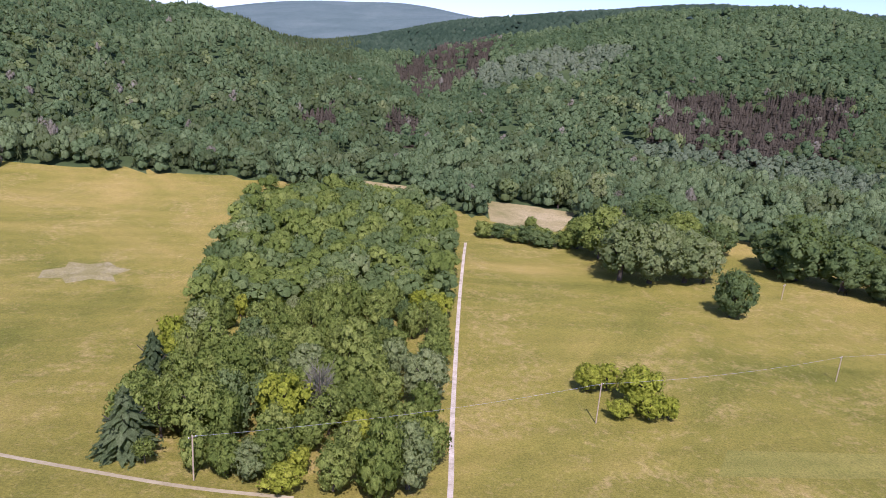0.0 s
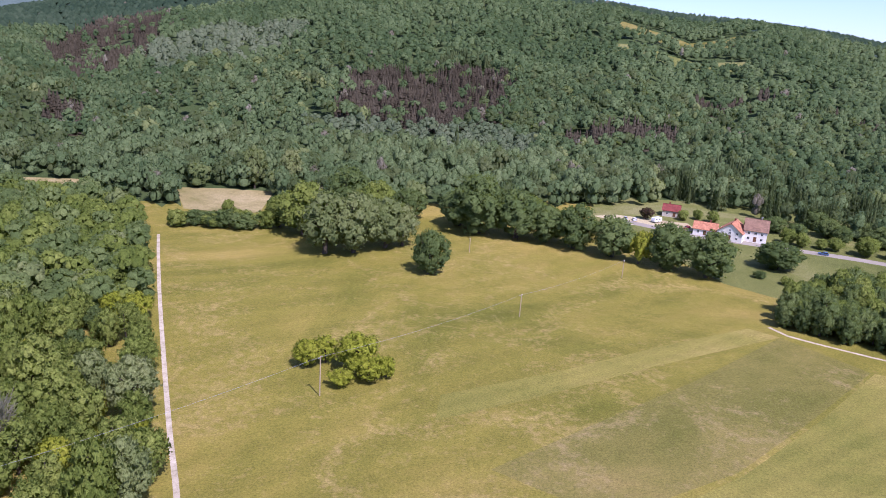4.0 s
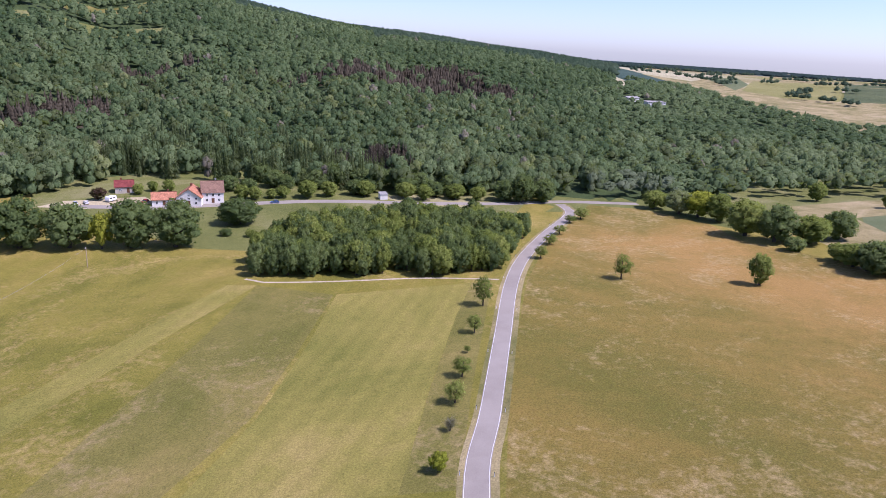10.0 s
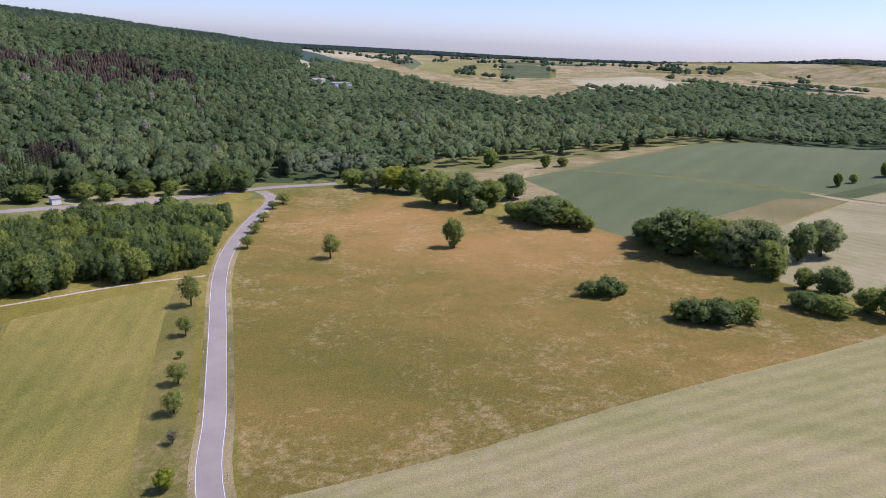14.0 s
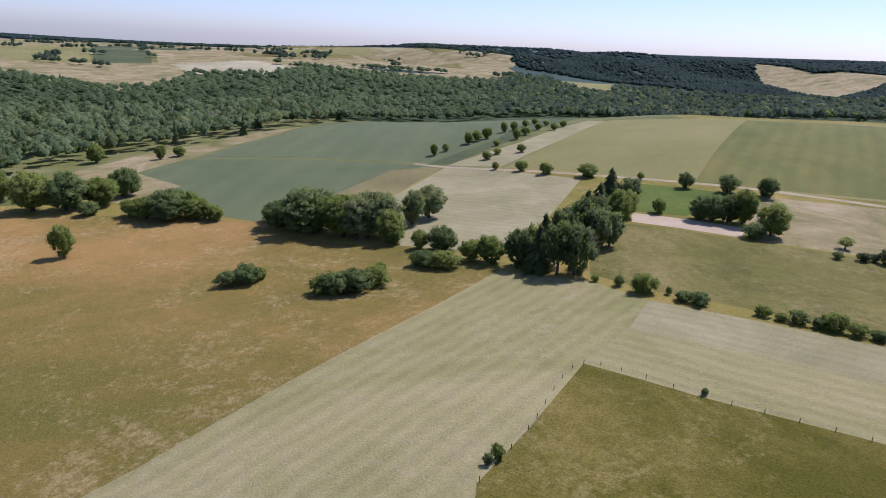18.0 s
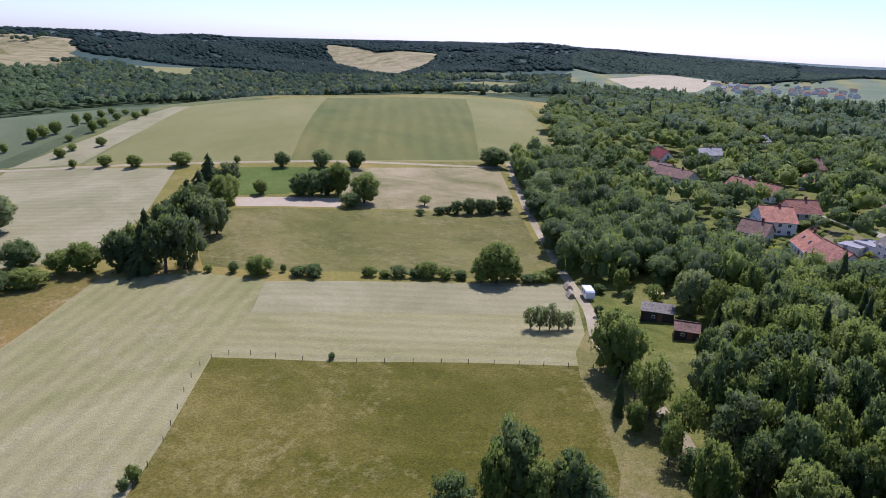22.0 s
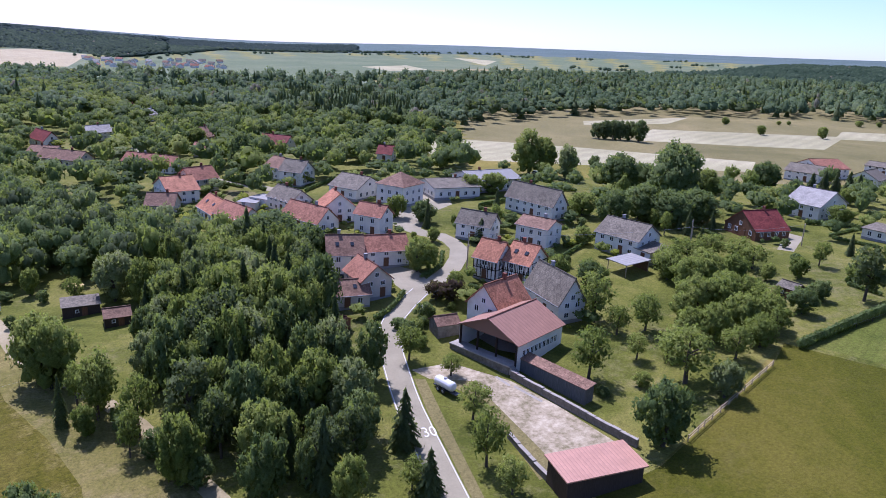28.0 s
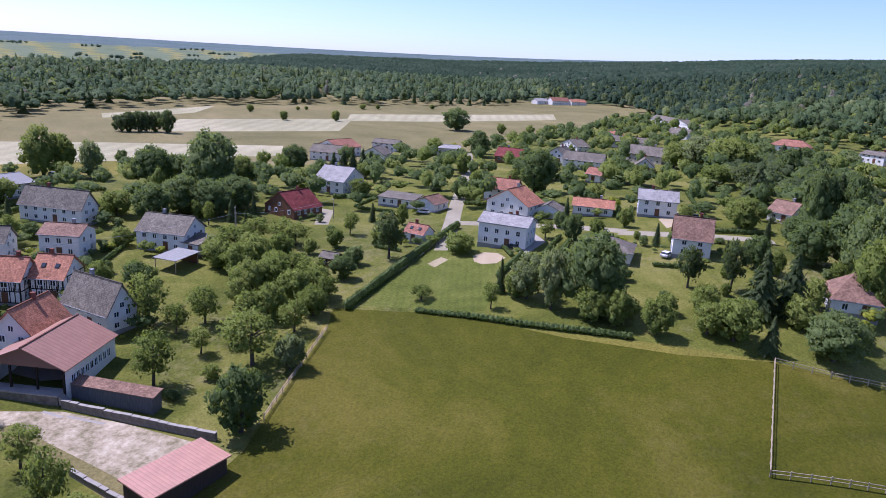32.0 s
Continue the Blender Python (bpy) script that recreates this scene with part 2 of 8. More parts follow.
    ("yard", "yard", [(-37.6, -107.4), (-45.1, -107.5), (-52.8, -98.5), (-56.9, -88.5), (-60.2, -75.6), (-49.0, -74.4), (-48.2, -84.6), (-47.4, -92.8), (-46.8, -100.5), (-39.7, -103.6)]),
    ("yard_slab", "concrete", [(-50.7, -100.5), (-51.8, -97.0), (-52.3, -97.2), (-51.3, -100.7)]),
    ("yard_slab", "concrete", [(-52.9, -96.9), (-55.2, -91.0), (-54.7, -90.8), (-52.4, -96.6)]),
    ("street_verge", "brownfield", [(-37.2, -104.5), (-36.1, -94.0), (-35.6, -84.0), (-34.5, -69.0), (-36.1, -69.0), (-37.4, -84.0), (-38.2, -94.0), (-39.0, -103.6)]),
    ("driveway", "concrete", [(-156.2, -77.9), (-175.3, -80.1), (-165.0, -69.9), (-152.2, -69.6)]),
    ("driveway", "tarmac", [(-147.1, -133.7), (-163.2, -146.2), (-164.0, -140.9), (-149.7, -130.7)]),
    ("driveway", "sand", [(-203.2, -51.9), (-217.8, -50.1), (-203.0, -44.3), (-193.3, -46.7)]),
    ("dry_lawn", "brownfield", [(-13.1, -235.1), (-17.5, -246.1), (-25.1, -238.2), (-27.6, -228.4), (-20.0, -223.5)]),
    ("vegetable_bed", "dirt", [(-136.0, -87.4), (-141.7, -87.2), (-140.9, -84.5), (-134.6, -84.4)]),
    ("sandpit", "sand", [(-146.0, -80.7), (-149.8, -79.6), (-150.6, -76.2), (-148.2, -72.8), (-143.6, -72.8), (-141.5, -75.6), (-142.3, -78.2)]),
    ("forecourt", "tarmac", [(-36.5, -154.6), (-47.7, -154.9), (-52.8, -148.8), (-53.2, -141.8), (-46.5, -137.8), (-45.5, -142.8), (-41.1, -146.0)]),
    ("forecourt", "tarmac", [(-56.3, -184.1), (-66.8, -201.4), (-77.6, -222.2), (-84.0, -212.2), (-80.1, -196.8), (-69.9, -189.3), (-63.0, -176.8), (-58.6, -175.7)]),
    ("farm_yard", "concrete", [(-66.8, -117.3), (-61.6, -114.3), (-52.8, -116.2), (-51.9, -119.6), (-55.4, -108.9), (-58.6, -106.1)]),
    ("valley_verge", "verge_grass", [(196.3, 270.2), (200.7, 222.9), (196.0, 182.8), (206.0, 155.3), (232.1, 134.0), (262.3, 111.4), (315.6, 96.5), (381.5, 102.2), (365.4, 162.7), (345.5, 224.4), (296.4, 286.2), (232.2, 319.6)]),
    ("inn_meadow", "verge_grass", [(226.8, 281.0), (263.7, 298.4), (286.0, 270.0), (278.0, 236.0), (284.0, 212.0), (304.0, 198.0), (312.0, 180.0), (324.0, 152.0), (338.0, 110.0), (304.0, 110.5), (250.5, 188.2), (236.9, 230.9), (212.2, 259.6)]),
    ("parking", "sandfield", [(205.8, 280.9), (219.6, 280.4), (246.0, 258.7), (240.5, 245.4), (214.8, 262.7)]),
    ("mown_verge", "hay", [(311.3, 169.1), (328.1, 151.4), (332.9, 118.7), (317.2, 118.6), (306.2, 147.0)]),
    ("distant_village", "green2", [(86, -1176), (-5, -1409), (-126, -1388), (-91, -898), (-2, -842), (59, -834)]),
    ("clearing_a", "dry", [(16.1, 369.0), (39.8, 362.9), (62.0, 352.2), (48.7, 313.7), (33.3, 316.9), (17.3, 326.2)]),
    ("west_meadow", "meadow", [(-60.2, 66.9), (-236, 353), (-205, 360), (-163.6, 361.1), (-122.4, 372.8), (-110.8, 285.1), (-93.2, 257.4), (-76.0, 189.2), (-68.7, 119.3), (-61.0, 104.9)]),
    ("bare_patch", "worn", [(-138, 222), (-133, 227), (-135, 233), (-127, 232), (-122, 236), (-117, 231), (-111, 229), (-114, 222), (-110, 216), (-119, 217), (-124, 211), (-128, 216), (-135, 214)]),
    ("felled_strip", "verge_grass", [(556, 765), (620, 732), (703, 677), (668, 648), (600, 690), (531, 722)]),
    ("clearing_b", "dry", [(-75, 398), (-54.4, 392.9), (-23.3, 388.4), (-20.6, 350.9), (-42.9, 355.1)]),
]
WAYS = [
    ("road", "asphalt", 4.8, [(34.7, 4.3), (96.5, 32.1), (129.0, 41.1), (171.9, 52.9), (214.2, 64.4), (247.8, 70.4), (287.2, 72.8), (326.4, 72.9), (341.7, 75.5), (353.5, 83.5)]),
    ("main_road", "asphalt", 6.0, [(234.5, 239.4), (281.9, 191.1), (311.2, 143.2), (334.5, 110.3), (360.8, 83.1), (380.5, 47.7)]),
    ("main_road", "asphalt", 6.0, [(213.6, 272.9), (234.5, 239.4)]),
    ("track", "gravel", 1.1, [(1.6, 60.0), (3.1, 108.6), (3.0, 134.3), (3.2, 169.1), (3.7, 215.6), (4.7, 259.8), (5.5, 285.1)]),
    ("wood_track", "gravel", 1.2, [(217.3, 69.7), (206.1, 92.7), (188.0, 117.4), (176.1, 136.6), (176.1, 143.7)]),
    ("west_track", "dirt", 1.1, [(-84.2, 108.1), (-76.9, 106.4), (-60.8, 104.5), (-42.3, 102.9), (-23.9, 103.3)]),
    ("field_track", "dirt", 3.2, [(317.7, -180.7), (272.9, -203.5), (213.0, -231.4), (160.3, -270.4), (116.3, -306.9)]),
    ("garden_track", "dirt", 2.6, [(117.7, -316.6), (89.0, -257.6), (64.0, -208.8), (46.6, -175.5), (34.7, -153.4), (28.2, -135.9), (20.5, -123.9), (11.6, -111.4), (7.0, -104.0), (1.6, -92.4), (-3.1, -82.6), (-5.9, -76.7)]),
    ("village_street", "tarmac", 4.6, [(-32.0, -68.3), (-33.0, -83.8), (-33.7, -96.3), (-35.0, -107.0), (-37.1, -119.4), (-41.0, -128.2), (-49.9, -138.2), (-61.0, -147.8), (-67.4, -159.5), (-66.2, -169.6), (-62.0, -173.7), (-60.1, -182.8), (-67.0, -193.6), (-77.2, -209.6)]),
    ("upper_street", "tarmac", 4.6, [(-146.5, -89.7), (-169.1, -101.4), (-196.2, -115.9), (-253.7, -145.8), (-318.4, -183.3)]),
    ("upper_street", "tarmac", 5.0, [(-171.9, -103.2), (-178.4, -85.5), (-184.3, -55.7), (-182.3, -55.7), (-196.7, -20.0)]),
    ("back_street", "tarmac", 4.5, [(14.9, -334.2), (13.1, -372.4), (0, -434), (-6, -462)]),
    ("west_lane", "tarmac", 4.5, [(-4.7, -278.2), (-26.0, -246.7), (-34.0, -234.8)]),
]
# ---- houses: x, y, turn, width, depth, eaves, rise, roof form, wall, roof, name ----
HOUSES = []
HOUSES += [
    (-36.5, -155.2, 172, 8.1, 9.0, 5.2, 3.5, "g", "white", "brown", "house"),
    (-46.0, -156.7, -179, 11.3, 8.0, 4.2, 2.8, "g", "white", "red", "house"),
    (-32.5, -137.8, 179, 9.5, 7.0, 3.0, 2.2, "g", "beige", "brown", "house"),
    (-38.5, -141.3, -169, 7.2, 9.0, 4.5, 3.0, "x", "beige", "red", "house"),
    (-58.0, -109.6, 118, 13.3, 14.6, 4.6, 3.0, "B", "white", "barn", "barn"),
    (-59.7, -119.0, 117, 8.1, 9.9, 5.0, 4.2, "x", "white", "orange", "farmhouse"),
    (-73.0, -120.1, 94, 12.8, 6.4, 4.2, 5.0, "g", "white", "slate", "farmhouse"),
    (-68.4, -140.9, 123, 6.1, 7.4, 5.0, 3.6, "g", "timber", "orange", "half_timbered_house"),
    (-74.7, -136.7, 123, 6.4, 8.9, 5.0, 3.6, "g", "timber", "orange", "half_timbered_house"),
    (-51.7, -70.0, -179, 12.0, 5.2, 3.2, 0.5, "m", "darkwood", "pinkmetal", "shed"),
    (-59.2, -94.7, 110, 14.8, 2.2, 2.6, 0.4, "m", "greywood", "brown", "lean_to"),
    (-48.1, -118.7, -176, 4.7, 4.0, 2.4, 1.2, "g", "stone", "brown", "hut"),
]
HOUSES += [
    (-108.6, -145.8, 113, 12.3, 10.6, 4.6, 3.4, "g", "white", "slate", "house"),
    (-109.6, -138.4, 99, 7.9, 6.6, 3.0, 0.8, "m", "white", "slate", "annex"),
    (-100.4, -133.2, 102, 6.0, 7.9, 2.6, 0.4, "m", "wood", "concrete", "carport"),
    (-88.7, -156.9, 123, 9.0, 8.2, 5.4, 1.8, "g", "white", "brown", "house"),
    (-100.8, -181.5, 111, 18.3, 6.7, 4.6, 4.2, "g", "white", "slate", "house"),
    (-75.1, -165.4, 131, 9.8, 6.6, 4.4, 3.0, "g", "white", "slate", "house"),
    (-189.5, -160.7, 103, 11.1, 16.2, 4.6, 4.0, "g", "white", "pale", "house"),
    (-153.0, -147.4, 88, 12.3, 11.6, 2.6, 4.4, "x", "wood", "darkred", "timber_house"),
    (-183.7, -129.9, 103, 12.0, 8.0, 2.8, 0.6, "m", "white", "slate", "bungalow"),
    (-184.0, -118.2, 91, 7.6, 8.0, 2.8, 1.8, "x", "white", "brown", "garage"),
    (-150.7, -100.1, 93, 5.9, 6.0, 2.6, 2.0, "g", "white", "red", "cottage"),
    (-123.4, -106.6, 103, 4.2, 4.0, 2.2, 1.0, "g", "darkwood", "slate", "garden_shed"),
]
HOUSES += [
    (-244.4, -214.4, 113, 13.4, 12.0, 4.0, 2.6, "g", "white", "slate", "barn"),
    (-260.9, -222.1, 174, 14.8, 15.0, 4.5, 3.0, "g", "white", "red", "barn"),
    (-257.7, -196.9, 110, 10.9, 12.0, 4.0, 3.0, "x", "white", "slate", "barn"),
    (-297.7, -220.7, 111, 12.7, 12.0, 4.0, 1.5, "g", "white", "slate", "barn"),
    (-309.3, -190.7, 126, 12.4, 12.0, 3.4, 1.2, "g", "white", "pale", "hall"),
    (-158.9, -78.3, 100, 12.6, 9.0, 6.0, 1.8, "g", "white", "pale", "house"),
    (-187.0, -90.4, 89, 13.6, 10.0, 5.0, 4.0, "x", "white", "orange", "house"),
    (-209.7, -106.1, 99, 10.4, 9.0, 4.2, 3.0, "g", "white", "red", "house"),
    (-192.3, -81.3, 102, 7.4, 7.0, 2.6, 1.6, "x", "white", "slate", "garage"),
    (-201.2, -71.1, 108, 11.6, 8.0, 2.8, 1.8, "g", "white", "orange", "bungalow"),
    (-209.4, -54.5, 108, 10.9, 9.0, 5.0, 2.4, "g", "white", "pale", "house"),
    (-171.7, -35.4, 106, 8.5, 9.0, 4.6, 4.4, "g", "white", "brown", "house"),
]
HOUSES += [
    (-159.3, -51.3, 102, 11.3, 10.0, 3.0, 2.2, "h", "white", "slate", "bungalow"),
    (-158.1, -0.5, 103, 8.6, 11.0, 3.0, 4.4, "h", "white", "brown", "house"),
    (-281.0, -4.1, 80, 10.5, 9.0, 3.0, 3.0, "g", "white", "brown", "house"),
    (-226.9, -21.0, 68, 7.1, 9.0, 3.0, 3.0, "g", "white", "brown", "house"),
    (-407.6, -41.7, 86, 19.2, 10.0, 3.2, 3.0, "h", "white", "red", "house"),
    (-396.4, -2.2, 62, 11.8, 12.0, 4.0, 1.5, "g", "white", "slate", "house"),
    (-294.7, -110.6, 98, 17.3, 9.0, 4.0, 3.2, "g", "white", "slate", "house"),
    (-312.0, -129.3, 86, 8.5, 10.0, 4.2, 3.0, "x", "white", "slate", "house"),
    (-358.1, -141.0, 60, 15.1, 8.0, 4.0, 3.0, "x", "white", "slate", "house"),
    (-330.6, -93.5, 84, 17.2, 9.0, 4.0, 3.6, "g", "beige", "slate", "house"),
    (-296.2, -84.6, 107, 7.5, 8.0, 3.2, 3.0, "x", "white", "slate", "house"),
    (-260.5, -92.2, 87, 6.0, 7.0, 3.2, 2.2, "g", "white", "red", "house"),
]
HOUSES += [
    (-446.0, -150.4, 69, 15.3, 9.0, 3.4, 2.2, "x", "white", "orange", "house"),
    (-400.3, -124.2, 98, 19.1, 9.0, 3.2, 2.6, "g", "white", "slate", "house"),
    (-608.5, -159.8, 38, 47.1, 10.0, 4.4, 3.0, "g", "white", "slate", "house"),
    (-547.2, -130.3, 47, 25.2, 10.0, 4.0, 3.0, "x", "white", "slate", "house"),
    (-459.7, -111.0, 71, 14.5, 9.0, 3.4, 3.0, "g", "white", "slate", "house"),
    (-395.0, -83.4, 81, 12.5, 9.0, 3.4, 3.0, "g", "white", "slate", "house"),
    (-297.8, -147.8, 95, 13.3, 9.0, 3.2, 3.6, "g", "wood", "darkred", "house"),
    (-823.7, -373.6, 153, 23.9, 12.0, 4.0, 2.6, "g", "white", "pale", "farmhouse"),
    (-833.5, -356.1, 149, 25.7, 12.0, 5.0, 4.0, "g", "white", "red", "farmhouse"),
    (-852.0, -339.0, 143, 21.1, 12.0, 4.0, 3.0, "g", "white", "orange", "barn"),
    (-0.7, -240.1, 108, 14.3, 9.9, 4.6, 3.4, "x", "white", "orange", "house"),
    (-7.7, -249.5, -149, 10.1, 9.0, 5.0, 3.4, "g", "beige", "red", "house"),
]
HOUSES += [
    (7.0, -291.9, 143, 22.5, 8.0, 3.6, 3.0, "g", "white", "red", "house"),
    (3.4, -226.6, 164, 8.3, 8.0, 3.2, 3.0, "g", "beige", "brown", "house"),
    (-11.7, -210.0, 106, 12.7, 8.0, 3.4, 3.4, "g", "white", "orange", "house"),
    (-16.5, -198.0, 116, 13.3, 8.0, 4.0, 3.0, "g", "white", "red", "house"),
    (-32.4, -209.3, 116, 11.8, 8.0, 4.0, 3.0, "g", "white", "slate", "house"),
    (-40.2, -243.2, 138, 8.6, 9.0, 5.0, 3.4, "g", "white", "slate", "house"),
    (-37.0, -255.7, 117, 9.0, 9.0, 4.6, 3.0, "g", "white", "brown", "house"),
    (-54.6, -216.6, 126, 11.2, 13.0, 3.6, 3.2, "g", "white", "slate", "house"),
    (-65.1, -203.1, 127, 9.8, 11.0, 6.2, 3.4, "h", "white", "brown", "town_hall"),
    (-34.8, -190.1, 121, 14.9, 8.0, 3.0, 3.6, "g", "white", "red", "house"),
    (-43.0, -192.9, -179, 9.5, 8.0, 4.6, 3.8, "x", "white", "orange", "house"),
    (-49.9, -178.2, 131, 8.3, 6.3, 5.4, 2.6, "g", "white", "red", "house"),
]
HOUSES += [
    (-21.7, -217.2, 150, 5.8, 6.0, 2.5, 0.2, "f", "white", "concrete", "garage"),
    (-27.3, -217.8, 132, 10.1, 6.0, 2.5, 0.2, "f", "white", "concrete", "garage"),
    (-43.9, -318.3, 138, 14.1, 10.0, 3.4, 3.6, "g", "white", "darkred", "house"),
    (-13.0, -316.9, 157, 7.0, 8.0, 3.2, 2.5, "g", "white", "red", "house"),
    (-14.3, -350.4, 143, 10.3, 9.0, 4.0, 3.8, "x", "white", "brown", "house"),
    (34.6, -372.0, -143, 16.6, 10.0, 4.0, 2.8, "g", "white", "pale", "house"),
    (52.8, -356.9, 118, 16.5, 7.1, 3.6, 3.6, "g", "white", "darkred", "house"),
    (39.9, -314.2, 146, 19.2, 9.0, 3.2, 3.0, "g", "beige", "brown", "house"),
    (49.0, -331.8, 158, 11.3, 8.0, 3.0, 2.0, "g", "white", "brown", "house"),
    (10.6, -439.3, 139, 8.0, 10.0, 4.0, 3.0, "x", "white", "pale", "house"),
    (19.4, -467.5, 145, 13.6, 10.0, 3.2, 3.0, "g", "white", "brown", "house"),
    (70.1, -530.8, 165, 16.8, 10.0, 4.0, 3.6, "g", "white", "slate", "house"),
]
HOUSES += [
    (-82.0, -275.9, 149, 5.9, 8.0, 3.2, 3.0, "g", "white", "darkred", "house"),
    (-83.5, -210.2, -177, 15.8, 16.0, 3.6, 1.6, "g", "white", "slate", "school"),
    (-100.2, -216.6, -171, 19.0, 14.0, 4.0, 2.0, "g", "white", "concrete", "school"),
    (109.5, -437.0, -153, 12.7, 9.0, 4.6, 3.0, "g", "beige", "red", "house"),
    (79.2, -567.1, -149, 11.8, 9.0, 4.0, 3.0, "g", "white", "brown", "house"),
    (24.1, -477.0, 176, 9.6, 9.0, 4.0, 3.0, "x", "white", "brown", "house"),
    (104.7, -516.5, -149, 15.2, 9.0, 4.0, 3.0, "g", "white", "slate", "house"),
    (241.7, 242.3, -46, 10.4, 10.0, 3.0, 2.5, "g", "white", "orange", "inn"),
    (249.2, 233.2, -57, 10.9, 12.0, 4.0, 4.0, "x", "white", "orange", "inn"),
    (257.7, 228.0, -46, 9.7, 10.0, 5.4, 4.4, "g", "white", "brown", "inn"),
    (248.0, 273.6, -44, 8.2, 8.0, 3.2, 2.5, "g", "beige", "darkred", "house"),
    (308.1, 163.3, -47, 3.8, 4.0, 2.6, 0.6, "m", "white", "concrete", "shelter"),
]
HOUSES += [
    (448.0, 138.0, -53, 14.5, 10.0, 3.0, 2.0, "g", "wood", "red", "barn"),
    (937.7, 116.1, -48, 26.1, 24.0, 5.0, 1.0, "g", "white", "pale", "hall"),
    (955.0, 145.3, -40, 19.4, 14.0, 4.0, 2.0, "g", "white", "pale", "house"),
    (19.3, -153.3, -171, 6.9, 4.5, 2.2, 0.6, "m", "darkwood", "slate", "garden_shed"),
    (12.0, -145.0, -171, 4.8, 4.5, 2.0, 1.2, "g", "darkwood", "brown", "garden_shed"),
    (-28.2, -125.9, 145, 3.3, 3.5, 2.2, 1.0, "g", "wood", "orange", "garden_shed"),
    (-28.7, -126.0, 133, 3.3, 3.5, 2.2, 1.0, "g", "wood", "orange", "garden_shed"),
]
# ---- single trees: x, y, height, width, kind ----
TREES = []
TREES.append(("copse", "spruce", [(-57.2, 112.3, 14.1, 13.1), (-64.1, 140.5, 14.8, 12.4)]))
TREES.append(("copse", "broad", [(-43.1, 108.8, 9.6, 6.6), (-37.3, 108.3, 9.0, 7.4), (-17.6, 107.0, 9.0, 7.9), (-12.0, 110.0, 9.2, 8.0)]))
TREES.append(("copse", "dead", [(-24.9, 130.0, 16.0, 8.0)]))
TREES.append(("copse", "lime", [(-31.9, 127.0, 13.8, 11.6), (-26.3, 105.1, 5.6, 7.9), (-51.4, 125.9, 10.0, 9.9)]))
TREES.append(("copse", "grey", [(-4.7, 110.2, 14.1, 10.6), (-32.9, 107.3, 7.9, 7.3)]))
TREES.append(("copse", "dark", [(-43.8, 127.7, 12.6, 9.8)]))
TREES.append(("meadow shrubs", "lime", [(36.1, 157.5, 7.7, 7.9), (40.7, 158.4, 7.7, 8.0), (47.3, 152.4, 10.5, 11.6), (41.1, 145.0, 4.7, 6.7), (48.1, 145.1, 7.0, 9.9), (52.7, 146.2, 6.0, 5.7)]))
TREES.append(("meadow tree", "dark", [(92.7, 218.4, 16.7, 15.3)]))
TREES.append(("willows", "broad", [(60.3, 275.5, 21.8, 27.1), (53.0, 288.1, 14.7, 14.3), (34.9, 310.8, 7.8, 6.4)]))
TREES.append(("willows", "grey", [(62.7, 249.1, 23.7, 24.7), (73.7, 248.2, 24.3, 24.9), (87.4, 251.6, 20.8, 23.6), (94.8, 252.6, 17.1, 15.3)]))
TREES.append(("willows", "bush", [(27.1, 293.2, 6.6, 12.0), (38.3, 287.0, 7.8, 14.1), (20.3, 298.2, 6.9, 12.2), (13.1, 296.0, 7.8, 9.7)]))
TREES.append(("valley tree row", "dark", [(131.0, 276.3, 17.4, 20.8), (134.4, 264.1, 26.0, 31.4), (147.3, 254.2, 22.2, 25.6), (157.3, 246.0, 16.3, 21.2), (164.3, 234.8, 19.1, 22.2), (173.3, 220.8, 17.7, 21.2), (185.4, 203.2, 19.1, 21.4), (194.5, 190.6, 18.0, 21.1), (232.8, 192.2, 11.8, 20.5), (111.7, 292.2, 14.5, 18.2), (88.9, 312.9, 19.9, 25.2)]))
TREES.append(("valley tree row", "lime", [(178.6, 210.7, 15.0, 10.1)]))
TREES.append(("valley tree row", "grey", [(53.4, 360.3, 22.8, 14.8), (70.3, 354.9, 21.1, 16.2)]))
TREES.append(("valley tree row", "bush", [(29.9, 293.2, 7.9, 14.4), (37.8, 290.4, 8.2, 11.9), (47.9, 288.0, 8.8, 11.9)]))
TREES.append(("valley tree row", "broad", [(97.2, 293.5, 18.2, 20.0), (166.9, 273.8, 13.2, 15.6)]))
TREES.append(("inn trees", "broad", [(247.5, 264.2, 5.5, 6.5), (256.4, 263.4, 5.3, 6.0), (259.8, 256.9, 6.4, 6.6), (268.5, 219.5, 7.7, 9.1), (270.8, 213.4, 6.8, 7.9), (288.1, 195.4, 9.2, 11.9), (297.5, 187.8, 7.9, 10.3), (307.7, 173.7, 8.5, 12.1), (315.5, 154.8, 8.7, 12.0), (317.9, 144.8, 8.3, 10.3), (334.1, 122.2, 7.8, 9.3), (329.8, 132.8, 8.4, 12.2), (277.6, 208.8, 4.9, 6.8), (281.5, 204.7, 6.3, 7.4)]))
TREES.append(("inn trees", "dark", [(277.7, 234.8, 8.1, 12.3), (279.9, 225.4, 7.8, 9.7), (296.6, 221.8, 9.4, 13.8), (293.5, 211.3, 9.0, 10.8), (307.7, 201.6, 9.8, 14.7), (315.6, 198.4, 13.5, 16.5), (307.3, 178.8, 8.5, 11.0), (318.4, 176.5, 9.3, 14.5), (333.0, 170.8, 10.9, 15.8), (324.4, 159.4, 10.4, 12.8), (333.1, 155.3, 10.8, 15.0), (328.4, 144.6, 8.6, 13.7), (339.2, 139.5, 10.9, 14.7), (347.5, 130.1, 11.0, 16.5), (323.1, 184.8, 11.7, 17.1), (301.0, 234.4, 10.5, 14.0), (310.0, 212.1, 8.7, 13.0)]))
